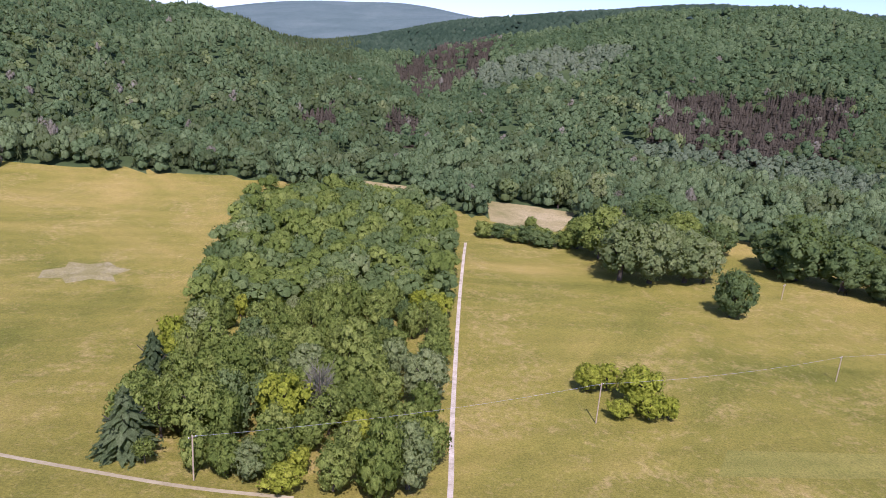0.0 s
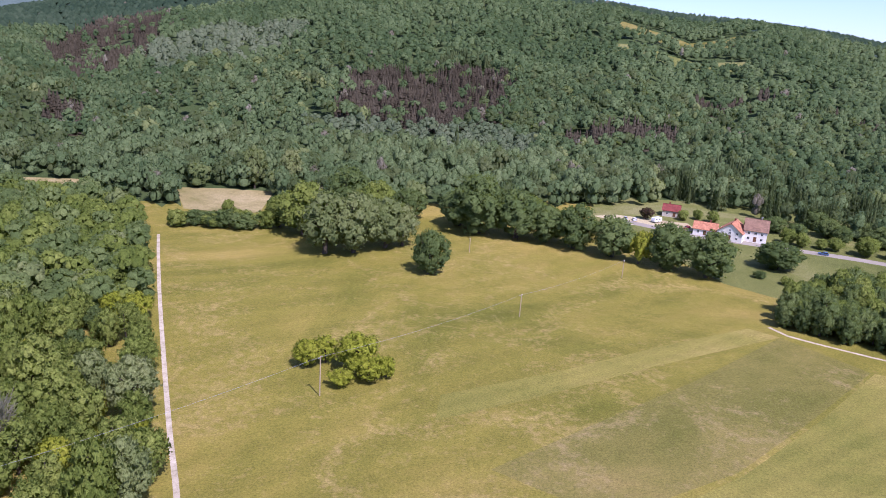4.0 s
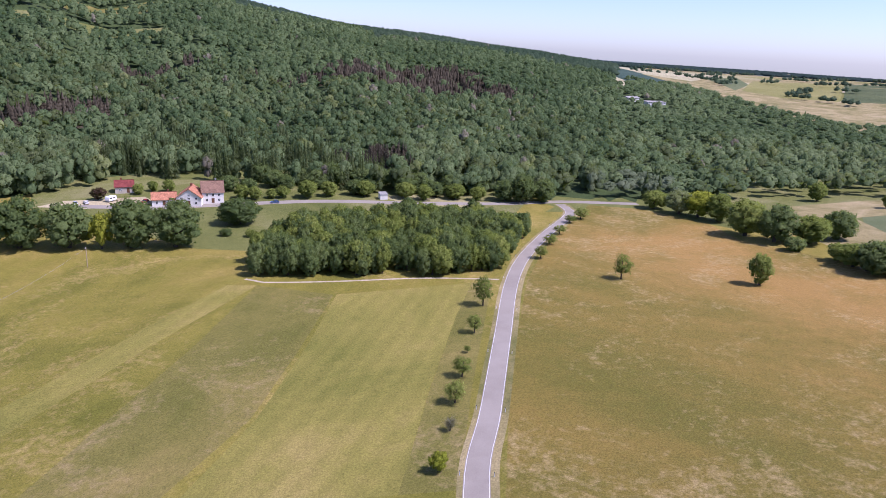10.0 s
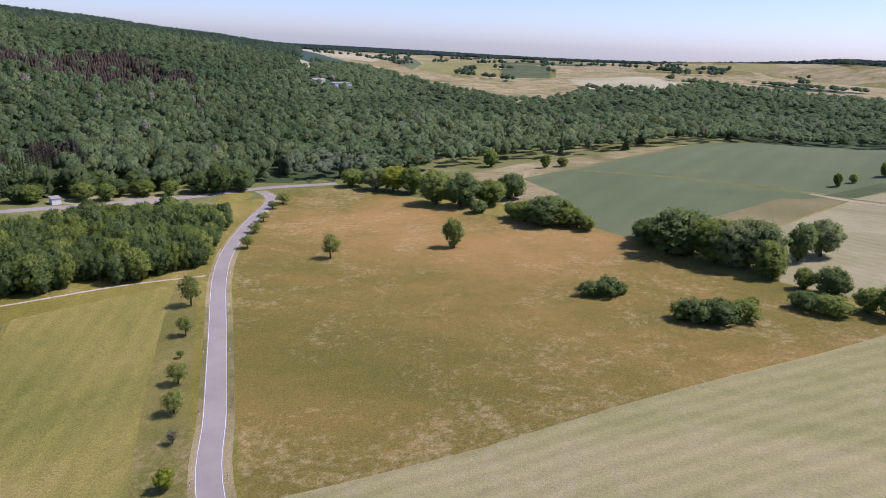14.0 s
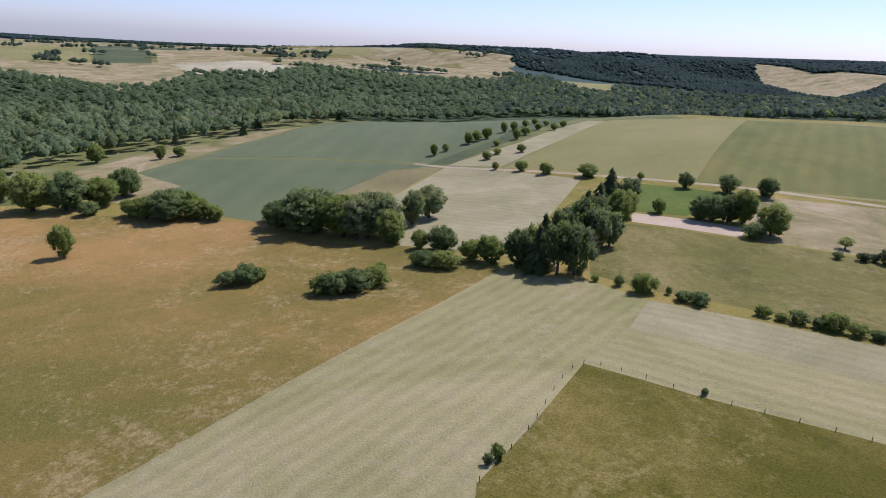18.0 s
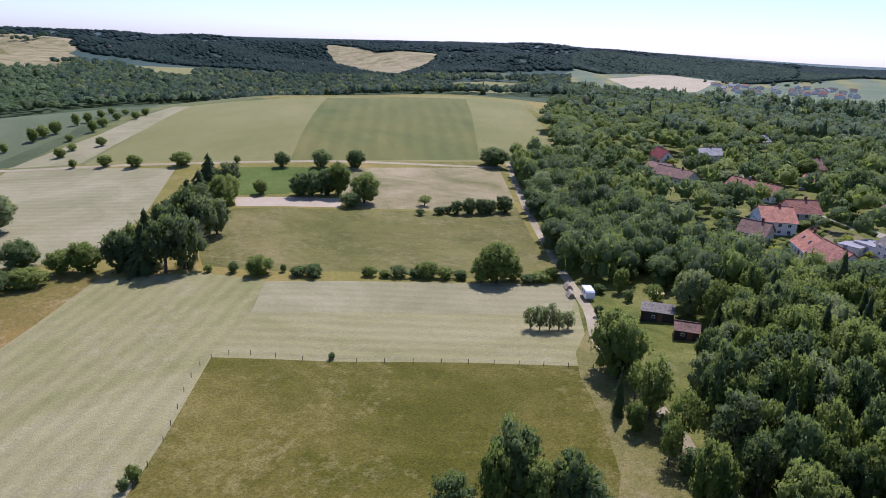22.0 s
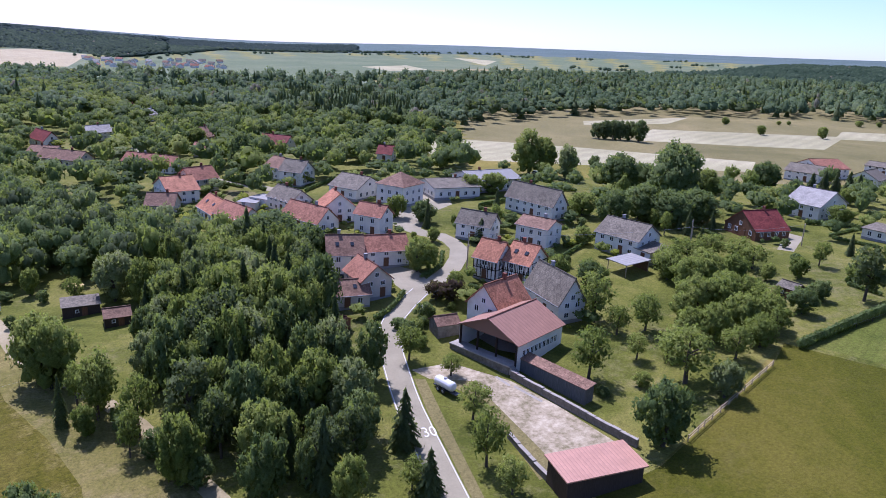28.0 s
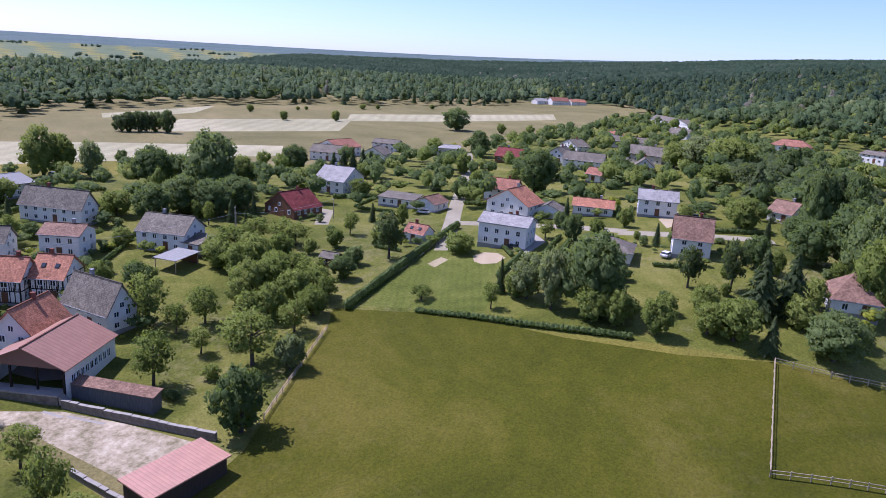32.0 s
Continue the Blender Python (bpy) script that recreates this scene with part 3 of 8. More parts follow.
TREES.append(("inn trees", "bush", [(215.5, 185.0, 3.4, 5.1), (219.1, 176.1, 3.4, 4.6)]))
TREES.append(("inn trees", "dark", [(344.8, 101.8, 14.8, 17.5), (352.8, 92.5, 12.7, 14.8), (342.5, 110.1, 11.5, 14.6)]))
TREES.append(("inn trees", "red", [(229.4, 270.1, 6.4, 7.5)]))
TREES.append(("roadside trees", "fruit", [(190.4, 65.7, 9.2, 6.6), (168.8, 60.1, 5.4, 4.4), (142.1, 53.0, 5.0, 5.2), (128.9, 49.4, 5.3, 5.2), (155.6, 57.0, 2.0, 1.9), (250.3, 64.4, 4.9, 5.9), (272.6, 67.0, 4.1, 6.4), (291.9, 67.7, 4.1, 6.1), (315.8, 68.9, 3.6, 6.6), (326.6, 66.4, 5.3, 8.2)]))
TREES.append(("roadside trees", "lime", [(102.1, 41.6, 4.3, 4.0)]))
TREES.append(("roadside trees", "dead", [(117.1, 45.6, 3.2, 3.6)]))
TREES.append(("meadow trees", "fruit", [(238.6, 32.2, 8.6, 7.1)]))
TREES.append(("meadow trees", "broad", [(252.0, -11.8, 11.8, 8.2), (422.2, -73.3, 8.4, 7.0), (423.8, -84.4, 6.0, 8.8), (436.1, -41.6, 11.1, 11.4)]))
TREES.append(("meadow bushes", "bush", [(193.1, -49.7, 4.7, 8.1), (192.0, -54.9, 5.8, 9.7), (192.7, -58.9, 3.8, 4.9), (170.5, -68.7, 5.0, 8.2), (167.1, -72.0, 6.6, 10.3), (165.9, -77.5, 6.7, 11.8), (166.9, -83.8, 6.2, 9.1), (176.2, -90.1, 3.6, 3.6)]))
TREES.append(("field hedge trees", "broad", [(373.2, 38.2, 10.1, 15.3), (356.5, 6.3, 13.7, 17.4), (328.5, -6.1, 17.1, 21.3), (324.3, -31.1, 12.4, 18.5), (296.7, -39.7, 7.3, 9.8), (282.5, -59.6, 10.2, 9.4), (270.4, -65.6, 6.5, 7.9), (276.3, -62.9, 8.0, 6.9), (256.1, -85.3, 6.3, 13.1), (244.1, -89.5, 10.3, 16.8), (220.0, -97.2, 13.0, 15.6), (201.5, -107.2, 7.1, 8.4), (289.6, -43.7, 9.0, 14.3), (277.6, -59.9, 7.8, 13.8), (272.7, -65.5, 5.9, 8.0), (221.2, -98.2, 15.1, 21.4), (203.8, -107.3, 11.3, 13.1), (190.7, -111.4, 6.4, 6.8), (170.0, -118.1, 7.1, 9.3), (163.9, -121.1, 8.8, 9.9)]))
TREES.append(("field hedge trees", "grey", [(365.1, 25.2, 12.6, 17.8), (285.4, -47.7, 8.7, 12.2), (214.5, -100.1, 15.2, 17.2), (212.1, -108.1, 16.5, 17.3), (214.3, -104.3, 16.6, 19.2), (218.5, -124.1, 13.4, 10.2), (222.7, -133.8, 13.4, 14.3)]))
TREES.append(("field hedge trees", "lime", [(361.7, 16.0, 14.2, 17.6)]))
TREES.append(("field hedge trees", "dark", [(321.4, -17.8, 16.2, 20.8), (335.8, -42.7, 13.3, 17.0), (287.6, -54.2, 11.3, 14.3), (231.7, -92.8, 15.2, 22.1), (281.8, -49.5, 12.8, 18.5), (246.0, -83.9, 10.2, 16.8), (231.7, -88.5, 16.2, 23.9), (184.9, -116.3, 8.3, 11.7)]))
TREES.append(("field hedge trees", "bush", [(307.5, -24.8, 6.4, 10.1), (174.7, -103.0, 5.2, 9.9), (168.3, -107.8, 5.9, 9.7)]))
TREES.append(("conifer belt", "cypress", [(155.9, -125.7, 12.5, 10.1), (140.5, -133.3, 16.5, 11.0), (158.5, -144.9, 15.9, 11.5), (187.1, -201.3, 11.1, 10.7), (166.6, -157.9, 13.4, 11.2)]))
TREES.append(("conifer belt", "spruce", [(149.3, -126.9, 14.6, 10.5), (158.5, -136.7, 14.6, 10.2), (179.4, -178.5, 14.1, 12.7), (174.8, -168.6, 14.0, 12.6)]))
TREES.append(("conifer belt", "pine", [(143.3, -129.2, 15.7, 10.9), (159.0, -152.6, 15.7, 11.8), (165.6, -163.2, 14.5, 11.3), (150.7, -134.6, 11.6, 9.0)]))
TREES.append(("conifer belt", "dead", [(144.2, -140.5, 12.0, 8.2)]))
TREES.append(("conifer belt", "grey", [(154.5, -154.6, 14.7, 9.8), (154.5, -160.3, 12.1, 9.1)]))
TREES.append(("conifer belt", "broad", [(171.3, -180.7, 12.3, 11.1), (175.5, -188.7, 10.6, 8.8), (156.4, -130.5, 12.2, 8.3)]))
TREES.append(("conifer belt", "spruce", [(187.1, -191.3, 16.3, 12.6)]))
TREES.append(("field trees", "bush", [(118.7, -138.2, 5.8, 7.7), (135.5, -207.1, 5.5, 8.5), (110.4, -212.7, 2.6, 3.5)]))
TREES.append(("field trees", "broad", [(172.0, -201.9, 5.6, 6.1), (147.3, -216.2, 13.0, 10.6), (134.3, -213.8, 11.3, 12.3), (61.6, -163.1, 11.5, 12.0), (65.0, -160.8, 7.4, 7.1), (58.7, -166.6, 6.0, 7.2), (262.3, -207.4, 5.4, 6.8), (247.9, -211.2, 5.3, 8.0), (229.5, -219.2, 6.1, 10.3), (275.4, -201.9, 3.9, 3.9), (209.8, -231.6, 3.3, 3.6), (-366.8, -363.7, 6.8, 7.6), (-401.9, -345.9, 8.1, 7.8), (-388.2, -420.6, 5.8, 6.6), (-440.4, -420.9, 3.3, 4.0), (-450.1, -420.2, 3.3, 4.0), (-514.7, -411.3, 5.0, 7.6), (-534.6, -409.0, 4.1, 5.5), (-601.1, -391.9, 4.8, 5.9)]))
TREES.append(("field trees", "dark", [(189.4, -236.4, 6.7, 6.9), (176.2, -245.6, 7.6, 8.9), (164.5, -254.3, 8.4, 9.1), (121.1, -304.9, 9.3, 15.5), (158.5, -207.8, 8.8, 9.6), (154.7, -210.4, 9.6, 9.6), (151.3, -213.7, 10.2, 9.6)]))
TREES.append(("field trees", "fruit", [(114.9, -224.3, 3.9, 5.8)]))
TREES.append(("field trees", "cypress", [(105.8, -218.1, 3.0, 4.4), (103.8, -221.0, 2.6, 3.6), (100.8, -222.3, 5.4, 5.6), (97.2, -224.7, 6.4, 6.0), (93.2, -228.0, 5.9, 7.0), (91.4, -230.4, 5.5, 6.1), (87.4, -234.5, 6.7, 7.1)]))
TREES.append(("hedgerow bushes", "bush", [(109.0, -141.8, 2.8, 5.1), (105.5, -143.2, 3.7, 6.5), (92.5, -150.6, 3.0, 4.3), (88.4, -151.9, 2.1, 3.7), (85.6, -153.8, 3.5, 5.5), (81.4, -155.9, 2.9, 4.3), (79.1, -157.9, 4.7, 6.5), (74.5, -158.9, 3.4, 5.4), (70.9, -161.0, 2.8, 4.3), (54.4, -166.8, 2.4, 5.0), (51.5, -168.8, 3.1, 6.5), (49.8, -171.5, 3.9, 4.4), (126.5, -136.4, 3.3, 3.3), (114.5, -142.5, 2.4, 2.1), (132.8, -133.8, 2.3, 2.5), (73.6, -58.1, 2.7, 2.6), (73.1, -56.1, 2.2, 1.8), (71.5, -102.8, 1.5, 1.6)]))
TREES.append(("sapling group", "sapling", [(42.8, -135.7, 5.1, 3.3), (40.8, -136.0, 5.7, 3.5), (39.0, -137.2, 6.0, 3.5), (37.0, -137.7, 4.7, 3.5), (35.5, -139.4, 4.2, 3.3)]))
TREES.append(("orchard strip trees", "broad", [(328.6, -199.0, 6.7, 5.3), (333.0, -208.9, 4.7, 4.5), (340.3, -228.7, 7.1, 6.7), (343.1, -236.5, 6.6, 7.5), (345.3, -245.0, 7.3, 6.9), (356.1, -266.0, 7.0, 5.5), (359.1, -275.7, 6.0, 5.9), (369.8, -293.3, 4.8, 5.4), (328.7, -254.7, 6.6, 5.5), (337.0, -267.5, 5.4, 6.3), (297.7, -212.6, 4.4, 6.0), (303.8, -223.2, 3.3, 5.2), (296.9, -234.2, 4.5, 5.3), (322.5, -236.0, 3.5, 4.6), (348.9, -286.9, 4.6, 5.2), (338.7, -291.5, 4.6, 5.5), (347.1, -305.8, 4.3, 5.7), (364.7, -306.6, 3.7, 4.7), (380.9, -309.5, 4.2, 4.8)]))
TREES.append(("track trees", "broad", [(20.4, -119.6, 13.0, 8.8), (0.7, -86.8, 10.6, 6.0)]))
TREES.append(("track trees", "fruit", [(12.6, -107.4, 10.7, 6.1), (6.5, -99.8, 10.3, 5.3), (15.9, -112.4, 7.4, 4.2), (7.6, -94.9, 7.3, 3.5)]))
TREES.append(("near tree group", "dark", [(24.5, -75.9, 12.3, 8.3), (17.6, -77.5, 9.7, 6.7), (14.5, -77.2, 7.3, 5.7), (29.9, -68.8, 7.3, 6.6)]))
TREES.append(("near tree group", "broad", [(20.9, -75.4, 9.0, 5.7), (25.9, -72.1, 10.5, 5.0)]))
TREES.append(("village trees", "dark", [(-29.8, -106.2, 11.3, 6.4), (-65.7, -182.0, 6.5, 7.6), (-23.8, -269.0, 17.1, 11.0), (-23.2, -171.8, 11.7, 18.0), (-16.0, -168.3, 11.8, 12.3), (-29.0, -160.7, 11.0, 11.9), (-88.7, -172.6, 3.9, 4.8), (-87.7, -130.3, 5.3, 7.0), (-151.0, -181.1, 22.0, 19.9), (-140.4, -197.6, 15.4, 15.7), (-129.2, -169.1, 11.2, 14.6), (-133.9, -161.8, 10.9, 14.4), (-143.4, -162.3, 10.8, 14.0), (-116.9, -165.5, 10.8, 11.5), (-155.0, -201.8, 10.7, 17.5), (-205.5, -198.0, 11.4, 11.6), (-162.2, -246.2, 5.8, 5.3), (-203.8, -119.5, 7.8, 7.3), (-435.4, -261.8, 16.6, 22.7), (-306.1, -170.2, 13.3, 12.8)]))
TREES.append(("village trees", "dark", [(-128.2, -43.8, 16.5, 15.2), (-253.4, -117.3, 10.0, 16.3), (-255.6, -111.2, 10.3, 13.6), (-118.0, -98.3, 5.9, 6.2), (-126.5, -102.4, 4.8, 5.3), (-181.2, -10.2, 10.8, 13.2), (-133.9, -0.9, 9.3, 12.4), (-183.2, -2.0, 17.7, 16.2), (-290.2, -29.9, 15.1, 11.4), (-169.2, -64.8, 7.4, 6.2), (-180.1, -72.7, 4.8, 4.8), (-225.7, -102.0, 15.6, 14.4), (-337.5, -46.4, 12.1, 16.6), (-351.4, -29.8, 9.8, 14.3), (-202.2, -9.7, 5.8, 9.9), (-197.1, -14.5, 8.5, 11.2), (-210.9, -11.9, 20.0, 10.6), (-213.7, -3.8, 19.1, 10.8), (-172.6, 1.4, 19.1, 12.8), (-168.7, -20.0, 8.3, 6.9)]))
TREES.append(("village trees", "broad", [(22.7, -122.2, 12.7, 9.5), (1.2, -86.2, 10.3, 5.6), (-52.5, -148.7, 8.3, 7.4), (-59.3, -188.5, 7.1, 6.4), (5.7, -328.4, 10.9, 16.0), (-11.0, -335.7, 10.1, 11.0), (-127.0, -236.4, 17.3, 14.8), (-132.7, -234.8, 14.3, 9.9), (-98.6, -208.0, 7.5, 9.4), (-90.9, -206.7, 7.0, 8.3), (-97.1, -252.3, 8.2, 8.8), (-90.7, -130.3, 4.0, 4.5), (-166.4, -185.9, 11.3, 12.2), (-114.8, -177.6, 7.7, 10.3), (-442.3, -229.2, 7.2, 7.3), (-124.1, -41.6, 8.2, 8.7), (-125.7, -36.9, 6.7, 7.6), (-186.4, -149.4, 6.1, 7.8), (-215.3, -170.8, 6.5, 6.7), (-106.8, -96.1, 7.5, 7.0)]))
TREES.append(("village trees", "broad", [(-124.0, -36.8, 7.6, 5.5), (-124.5, -29.2, 7.6, 6.4), (-129.9, -21.4, 6.4, 6.4), (-130.2, -16.9, 8.8, 9.5), (-141.6, -7.7, 6.4, 6.9), (-158.7, 3.7, 16.0, 11.5), (-304.8, -53.0, 16.7, 22.5), (-215.3, -105.6, 9.7, 5.9), (-314.4, -77.3, 12.1, 13.2), (-270.1, -51.2, 9.1, 13.4), (-204.6, -29.6, 9.2, 11.7), (-259.3, -75.2, 8.3, 8.8), (-218.5, -77.4, 6.4, 7.6), (-261.7, -84.7, 7.5, 9.0), (-138.3, -24.5, 5.6, 6.8), (-251.0, -146.2, 9.3, 8.3)]))
TREES.append(("village trees", "fruit", [(12.5, -106.7, 10.2, 6.1), (-39.4, -78.5, 9.0, 5.8), (-42.0, -89.8, 6.6, 5.4), (-43.6, -103.4, 4.0, 4.4), (-40.2, -71.8, 5.5, 4.8), (-117.1, -76.3, 3.2, 5.1), (-119.9, -61.3, 5.7, 4.0)]))
TREES.append(("village trees", "spruce", [(-29.6, -86.5, 10.0, 5.4), (-29.5, -75.0, 7.5, 4.8), (-74.6, -162.1, 6.7, 5.2), (-100.8, -155.9, 5.8, 3.0), (-211.7, -134.3, 8.7, 5.7), (-142.2, -14.8, 14.1, 8.7), (-145.4, -10.0, 14.1, 8.3), (-129.4, -10.6, 7.3, 4.2), (-244.8, -15.1, 17.9, 14.9), (-249.4, -33.3, 13.1, 12.3), (-173.8, -44.1, 6.4, 2.6), (-177.1, -26.0, 4.4, 2.3), (-177.4, -24.1, 4.4, 2.3), (-175.8, -27.7, 3.8, 2.0), (-306.4, -34.1, 15.3, 10.6), (-296.9, -27.5, 15.9, 9.2), (-215.6, -8.1, 18.8, 10.2)]))
TREES.append(("village trees", "bush", [(-56.2, -149.5, 6.7, 4.6), (-42.7, -162.8, 5.1, 4.1), (-40.7, -119.4, 3.5, 4.1), (-46.1, -125.1, 4.2, 4.3), (-146.6, -85.1, 5.6, 8.9), (-157.1, -79.8, 5.4, 4.3), (-172.3, -46.9, 3.1, 2.9), (-146.0, -43.2, 3.8, 4.3), (-134.3, -30.0, 4.5, 4.5), (-218.7, -122.1, 8.1, 6.1), (-142.5, 2.7, 4.1, 5.8), (-188.7, -38.1, 3.7, 4.7)]))
TREES.append(("village trees", "lime", [(-40.6, -240.6, 5.9, 8.0), (-179.8, -195.9, 5.0, 6.5)]))
TREES.append(("village trees", "grey", [(-136.8, -225.5, 13.3, 8.2), (-127.6, -57.1, 10.2, 9.0), (-125.1, -50.5, 13.3, 6.8), (-83.2, -81.5, 5.4, 4.3), (-312.7, -67.3, 15.2, 20.7)]))
TREES.append(("village trees", "red", [(-54.6, -131.0, 5.1, 6.9), (-51.4, -132.9, 4.5, 4.6)]))
TREES.append(("farm orchard trees", "fruit", [(-65.6, -94.1, 9.7, 7.6), (-78.2, -112.5, 10.3, 8.0), (-79.3, -106.1, 6.1, 4.9), (-77.2, -96.6, 5.1, 4.5), (-85.4, -105.4, 7.7, 6.6), (-79.8, -86.3, 10.6, 10.2), (-111.3, -101.5, 6.7, 6.9), (-93.0, -89.2, 6.5, 6.3), (-117.5, -132.9, 6.3, 8.6), (-125.0, -133.6, 6.3, 8.2), (-128.6, -128.6, 6.3, 8.1), (-129.3, -123.7, 6.2, 7.3), (-105.9, -93.0, 6.1, 6.3), (-82.5, -94.7, 4.3, 5.1), (-109.6, -131.3, 6.2, 7.0)]))
TREES.append(("farm orchard trees", "grey", [(-82.3, -79.8, 6.9, 5.6)]))
TREES.append(("farm orchard trees", "dark", [(-65.5, -73.4, 11.0, 8.9)]))
TREES.append(("farm orchard trees", "broad", [(-105.9, -125.4, 7.3, 8.0), (-105.5, -117.9, 8.5, 8.7), (-111.8, -118.6, 8.0, 8.5), (-118.0, -118.4, 7.2, 7.9), (-99.5, -107.8, 8.6, 8.6), (-104.2, -105.6, 8.5, 8.9), (-102.1, -97.8, 8.1, 8.2), (-94.2, -96.2, 7.9, 7.2), (-91.7, -99.9, 6.4, 6.6), (-99.8, -90.6, 6.6, 6.8), (-116.7, -126.8, 6.1, 7.7), (-110.4, -111.0, 6.8, 7.6), (-95.1, -106.7, 5.9, 5.8), (-113.4, -107.7, 6.1, 7.0)]))
TREES.append(("village trees", "pine", [(-134.3, -97.7, 11.8, 8.4), (-148.7, -30.0, 9.0, 6.4), (-261.7, -39.0, 11.2, 11.2), (-151.7, -22.0, 10.6, 6.0)]))
TREES.append(("track bushes", "bush", [(16.6, -117.8, 4.7, 4.5), (12.5, -109.6, 3.9, 3.6), (8.3, -101.2, 4.2, 4.3), (4.5, -94.0, 4.8, 4.3), (9.7, -105.0, 2.9, 3.1), (2.4, -88.6, 4.6, 3.7), (-1.0, -85.6, 5.3, 4.3), (18.7, -120.1, 4.6, 4.0), (21.6, -121.3, 3.1, 3.0)]))
TREES.append(("conifer hedge", "spruce", [(-211.4, -182.5, 9.8, 6.4), (-214.3, -180.0, 11.1, 6.4), (-217.2, -177.5, 11.2, 6.4), (-222.3, -176.7, 10.9, 6.5), (-225.7, -175.3, 9.8, 6.1)]))
TREES.append(("copse in the fields", "cypress", [(-225.0, -340.3, 9.9, 8.7), (-229.1, -339.0, 11.4, 9.4), (-233.1, -337.6, 12.1, 9.4), (-237.2, -336.2, 11.9, 9.4), (-241.4, -334.7, 11.7, 9.4)]))
TREES.append(("copse in the fields", "dark", [(-243.9, -328.6, 12.2, 10.7)]))
TREES.append(("farm garden bushes", "bush", [(-43.0, -120.4, 3.2, 3.4), (-42.0, -114.5, 2.6, 2.8), (-45.0, -122.5, 2.4, 2.6), (-48.0, -126.5, 2.0, 2.4), (-53.0, -127.5, 1.8, 2.2), (-57.5, -137.0, 4.5, 4.5), (-39.8, -123.0, 2.6, 3.0), (-65.2, -88.8, 1.6, 3.0), (-72.8, -88.6, 3.0, 3.4)]))
# ---- woods: name, spacing, heights, mix, outline ----
WOODS = [
    ("copse", 6.9, (7, 14.5), "copse", [(-60.3, 108.3), (-43.9, 106.9), (-28.0, 104.2), (-12.2, 104.2), (0.9, 108.2), (1.6, 134.1), (1.4, 168.9), (1.3, 215.2), (1.9, 267.1), (-0.8, 312.4), (-24.8, 349.4), (-60.5, 354.7), (-95.2, 341.7), (-100.7, 314.1), (-86.2, 251.5), (-73.6, 189.6), (-65.2, 140.3)]),
    ("road_wood", 5.2, (9.5, 12.5), "dark", [(177.6, 143.7), (191.0, 119.3), (208.3, 93.7), (220.8, 75.0), (235.8, 74.9), (262.0, 77.6), (286.8, 81.3), (284.2, 102.8), (254.9, 143.0), (221.3, 160.4), (192.3, 153.1)]),
    ("garden_wood", 5.6, (8, 14), "mixed", [(50.2, -178.9), (90.5, -265.5), (110.1, -309.1), (95.1, -323.8), (64.9, -280.9), (34.2, -237.1), (11.0, -208.2), (-3.7, -187.5), (-15.4, -171.3), (-25.6, -152.8), (-24.4, -123.8), (-16.7, -115.9), (-5.9, -129.7), (3.2, -127.2), (9.6, -148.9), (23.8, -174.6), (38.0, -171.7)]),
    ("near_wood", 4.7, (7.5, 13.5), "near", [(10.0, -128.4), (6.0, -142.0), (0.9, -165.4), (-12.7, -173.8), (-25.8, -169.8), (-27.3, -142.4), (-25.2, -126.4), (-24.5, -113.0), (-25.5, -101.4), (-25.5, -92.0), (-25.0, -82.0), (-22.5, -72.0), (-7.6, -78.2), (-2.2, -93.3), (3.0, -108.1)]),
    ("north_wood", 7.5, (9, 13), "mixed", [(104.0, -352.6), (136.3, -422.1), (144.8, -486.4), (101.9, -643.7), (26.5, -611.5), (1.8, -473.6), (15.2, -400.3), (51.5, -473.7), (90.0, -382.2), (98.7, -355.8)]),
    ("east_wood", 7.5, (7, 12), "mixed", [(-316.6, -68.3), (-350.6, -51.0), (-313.4, -13.7), (-253.0, 4.4), (-194.5, 5.5), (-211.9, -12.1), (-269.2, -26.4), (-271.3, -45.6)]),
]
# ---- stands of one kind in the forests ----
STANDS = [
    ("dead", [(147, 558), (172, 624), (228, 686), (254, 684), (315, 663), (350, 645), (304, 554), (254, 490), (212, 477), (188, 492), (140, 515)]),
    ("dead", [(280, 457), (317, 453), (407, 450), (366, 402), (284, 406)]),
    ("dead", [(612, 489), (632, 415), (696, 437), (854, 437), (931, 398), (863, 287), (800, 220), (761, 229), (727, 276), (694, 351), (611, 369), (605, 434)]),
    ("dead", [(517, 579), (600, 519), (577, 495), (503, 549)]),
    ("dead", [(366, 231), (407, 228), (403, 194), (353, 172), (331, 200)]),
    ("dead", [(-112, 1065), (-68, 1305), (52, 1349), (60, 1094), (18, 952), (-16, 898), (-46, 724)]),
    ("dead", [(-132, 573), (-106, 608), (-82, 497), (-107, 482)]),
    ("dead", [(-64, 579), (-37, 634), (-28, 507), (-51, 503)]),
    ("spruce", [(264, 331), (342, 332), (402, 301), (381, 241), (359, 192), (317, 171), (268, 219), (224, 254)]),
    ("spruce", [(219, 676), (316, 712), (368, 676), (296, 662), (257, 694)]),
    ("spruce", [(-56, -597), (-157, -510), (-137, -360), (-75, -290), (-68, -352)]),
    ("spruce", [(-958, 2880), (-766, 2830), (-388, 2194), (-146, 1011), (-201, 965), (-306, 963)]),
    ("young", [(4, 942), (53, 924), (128, 964), (203, 878), (170, 803), (74, 755), (17, 768)]),
    ("young", [(117, 503), (178, 485), (246, 478), (267, 444), (228, 386), (169, 419), (104, 454)]),
    ("young", [(372, 82), (442, 59), (426, 27), (358, 38)]),
]
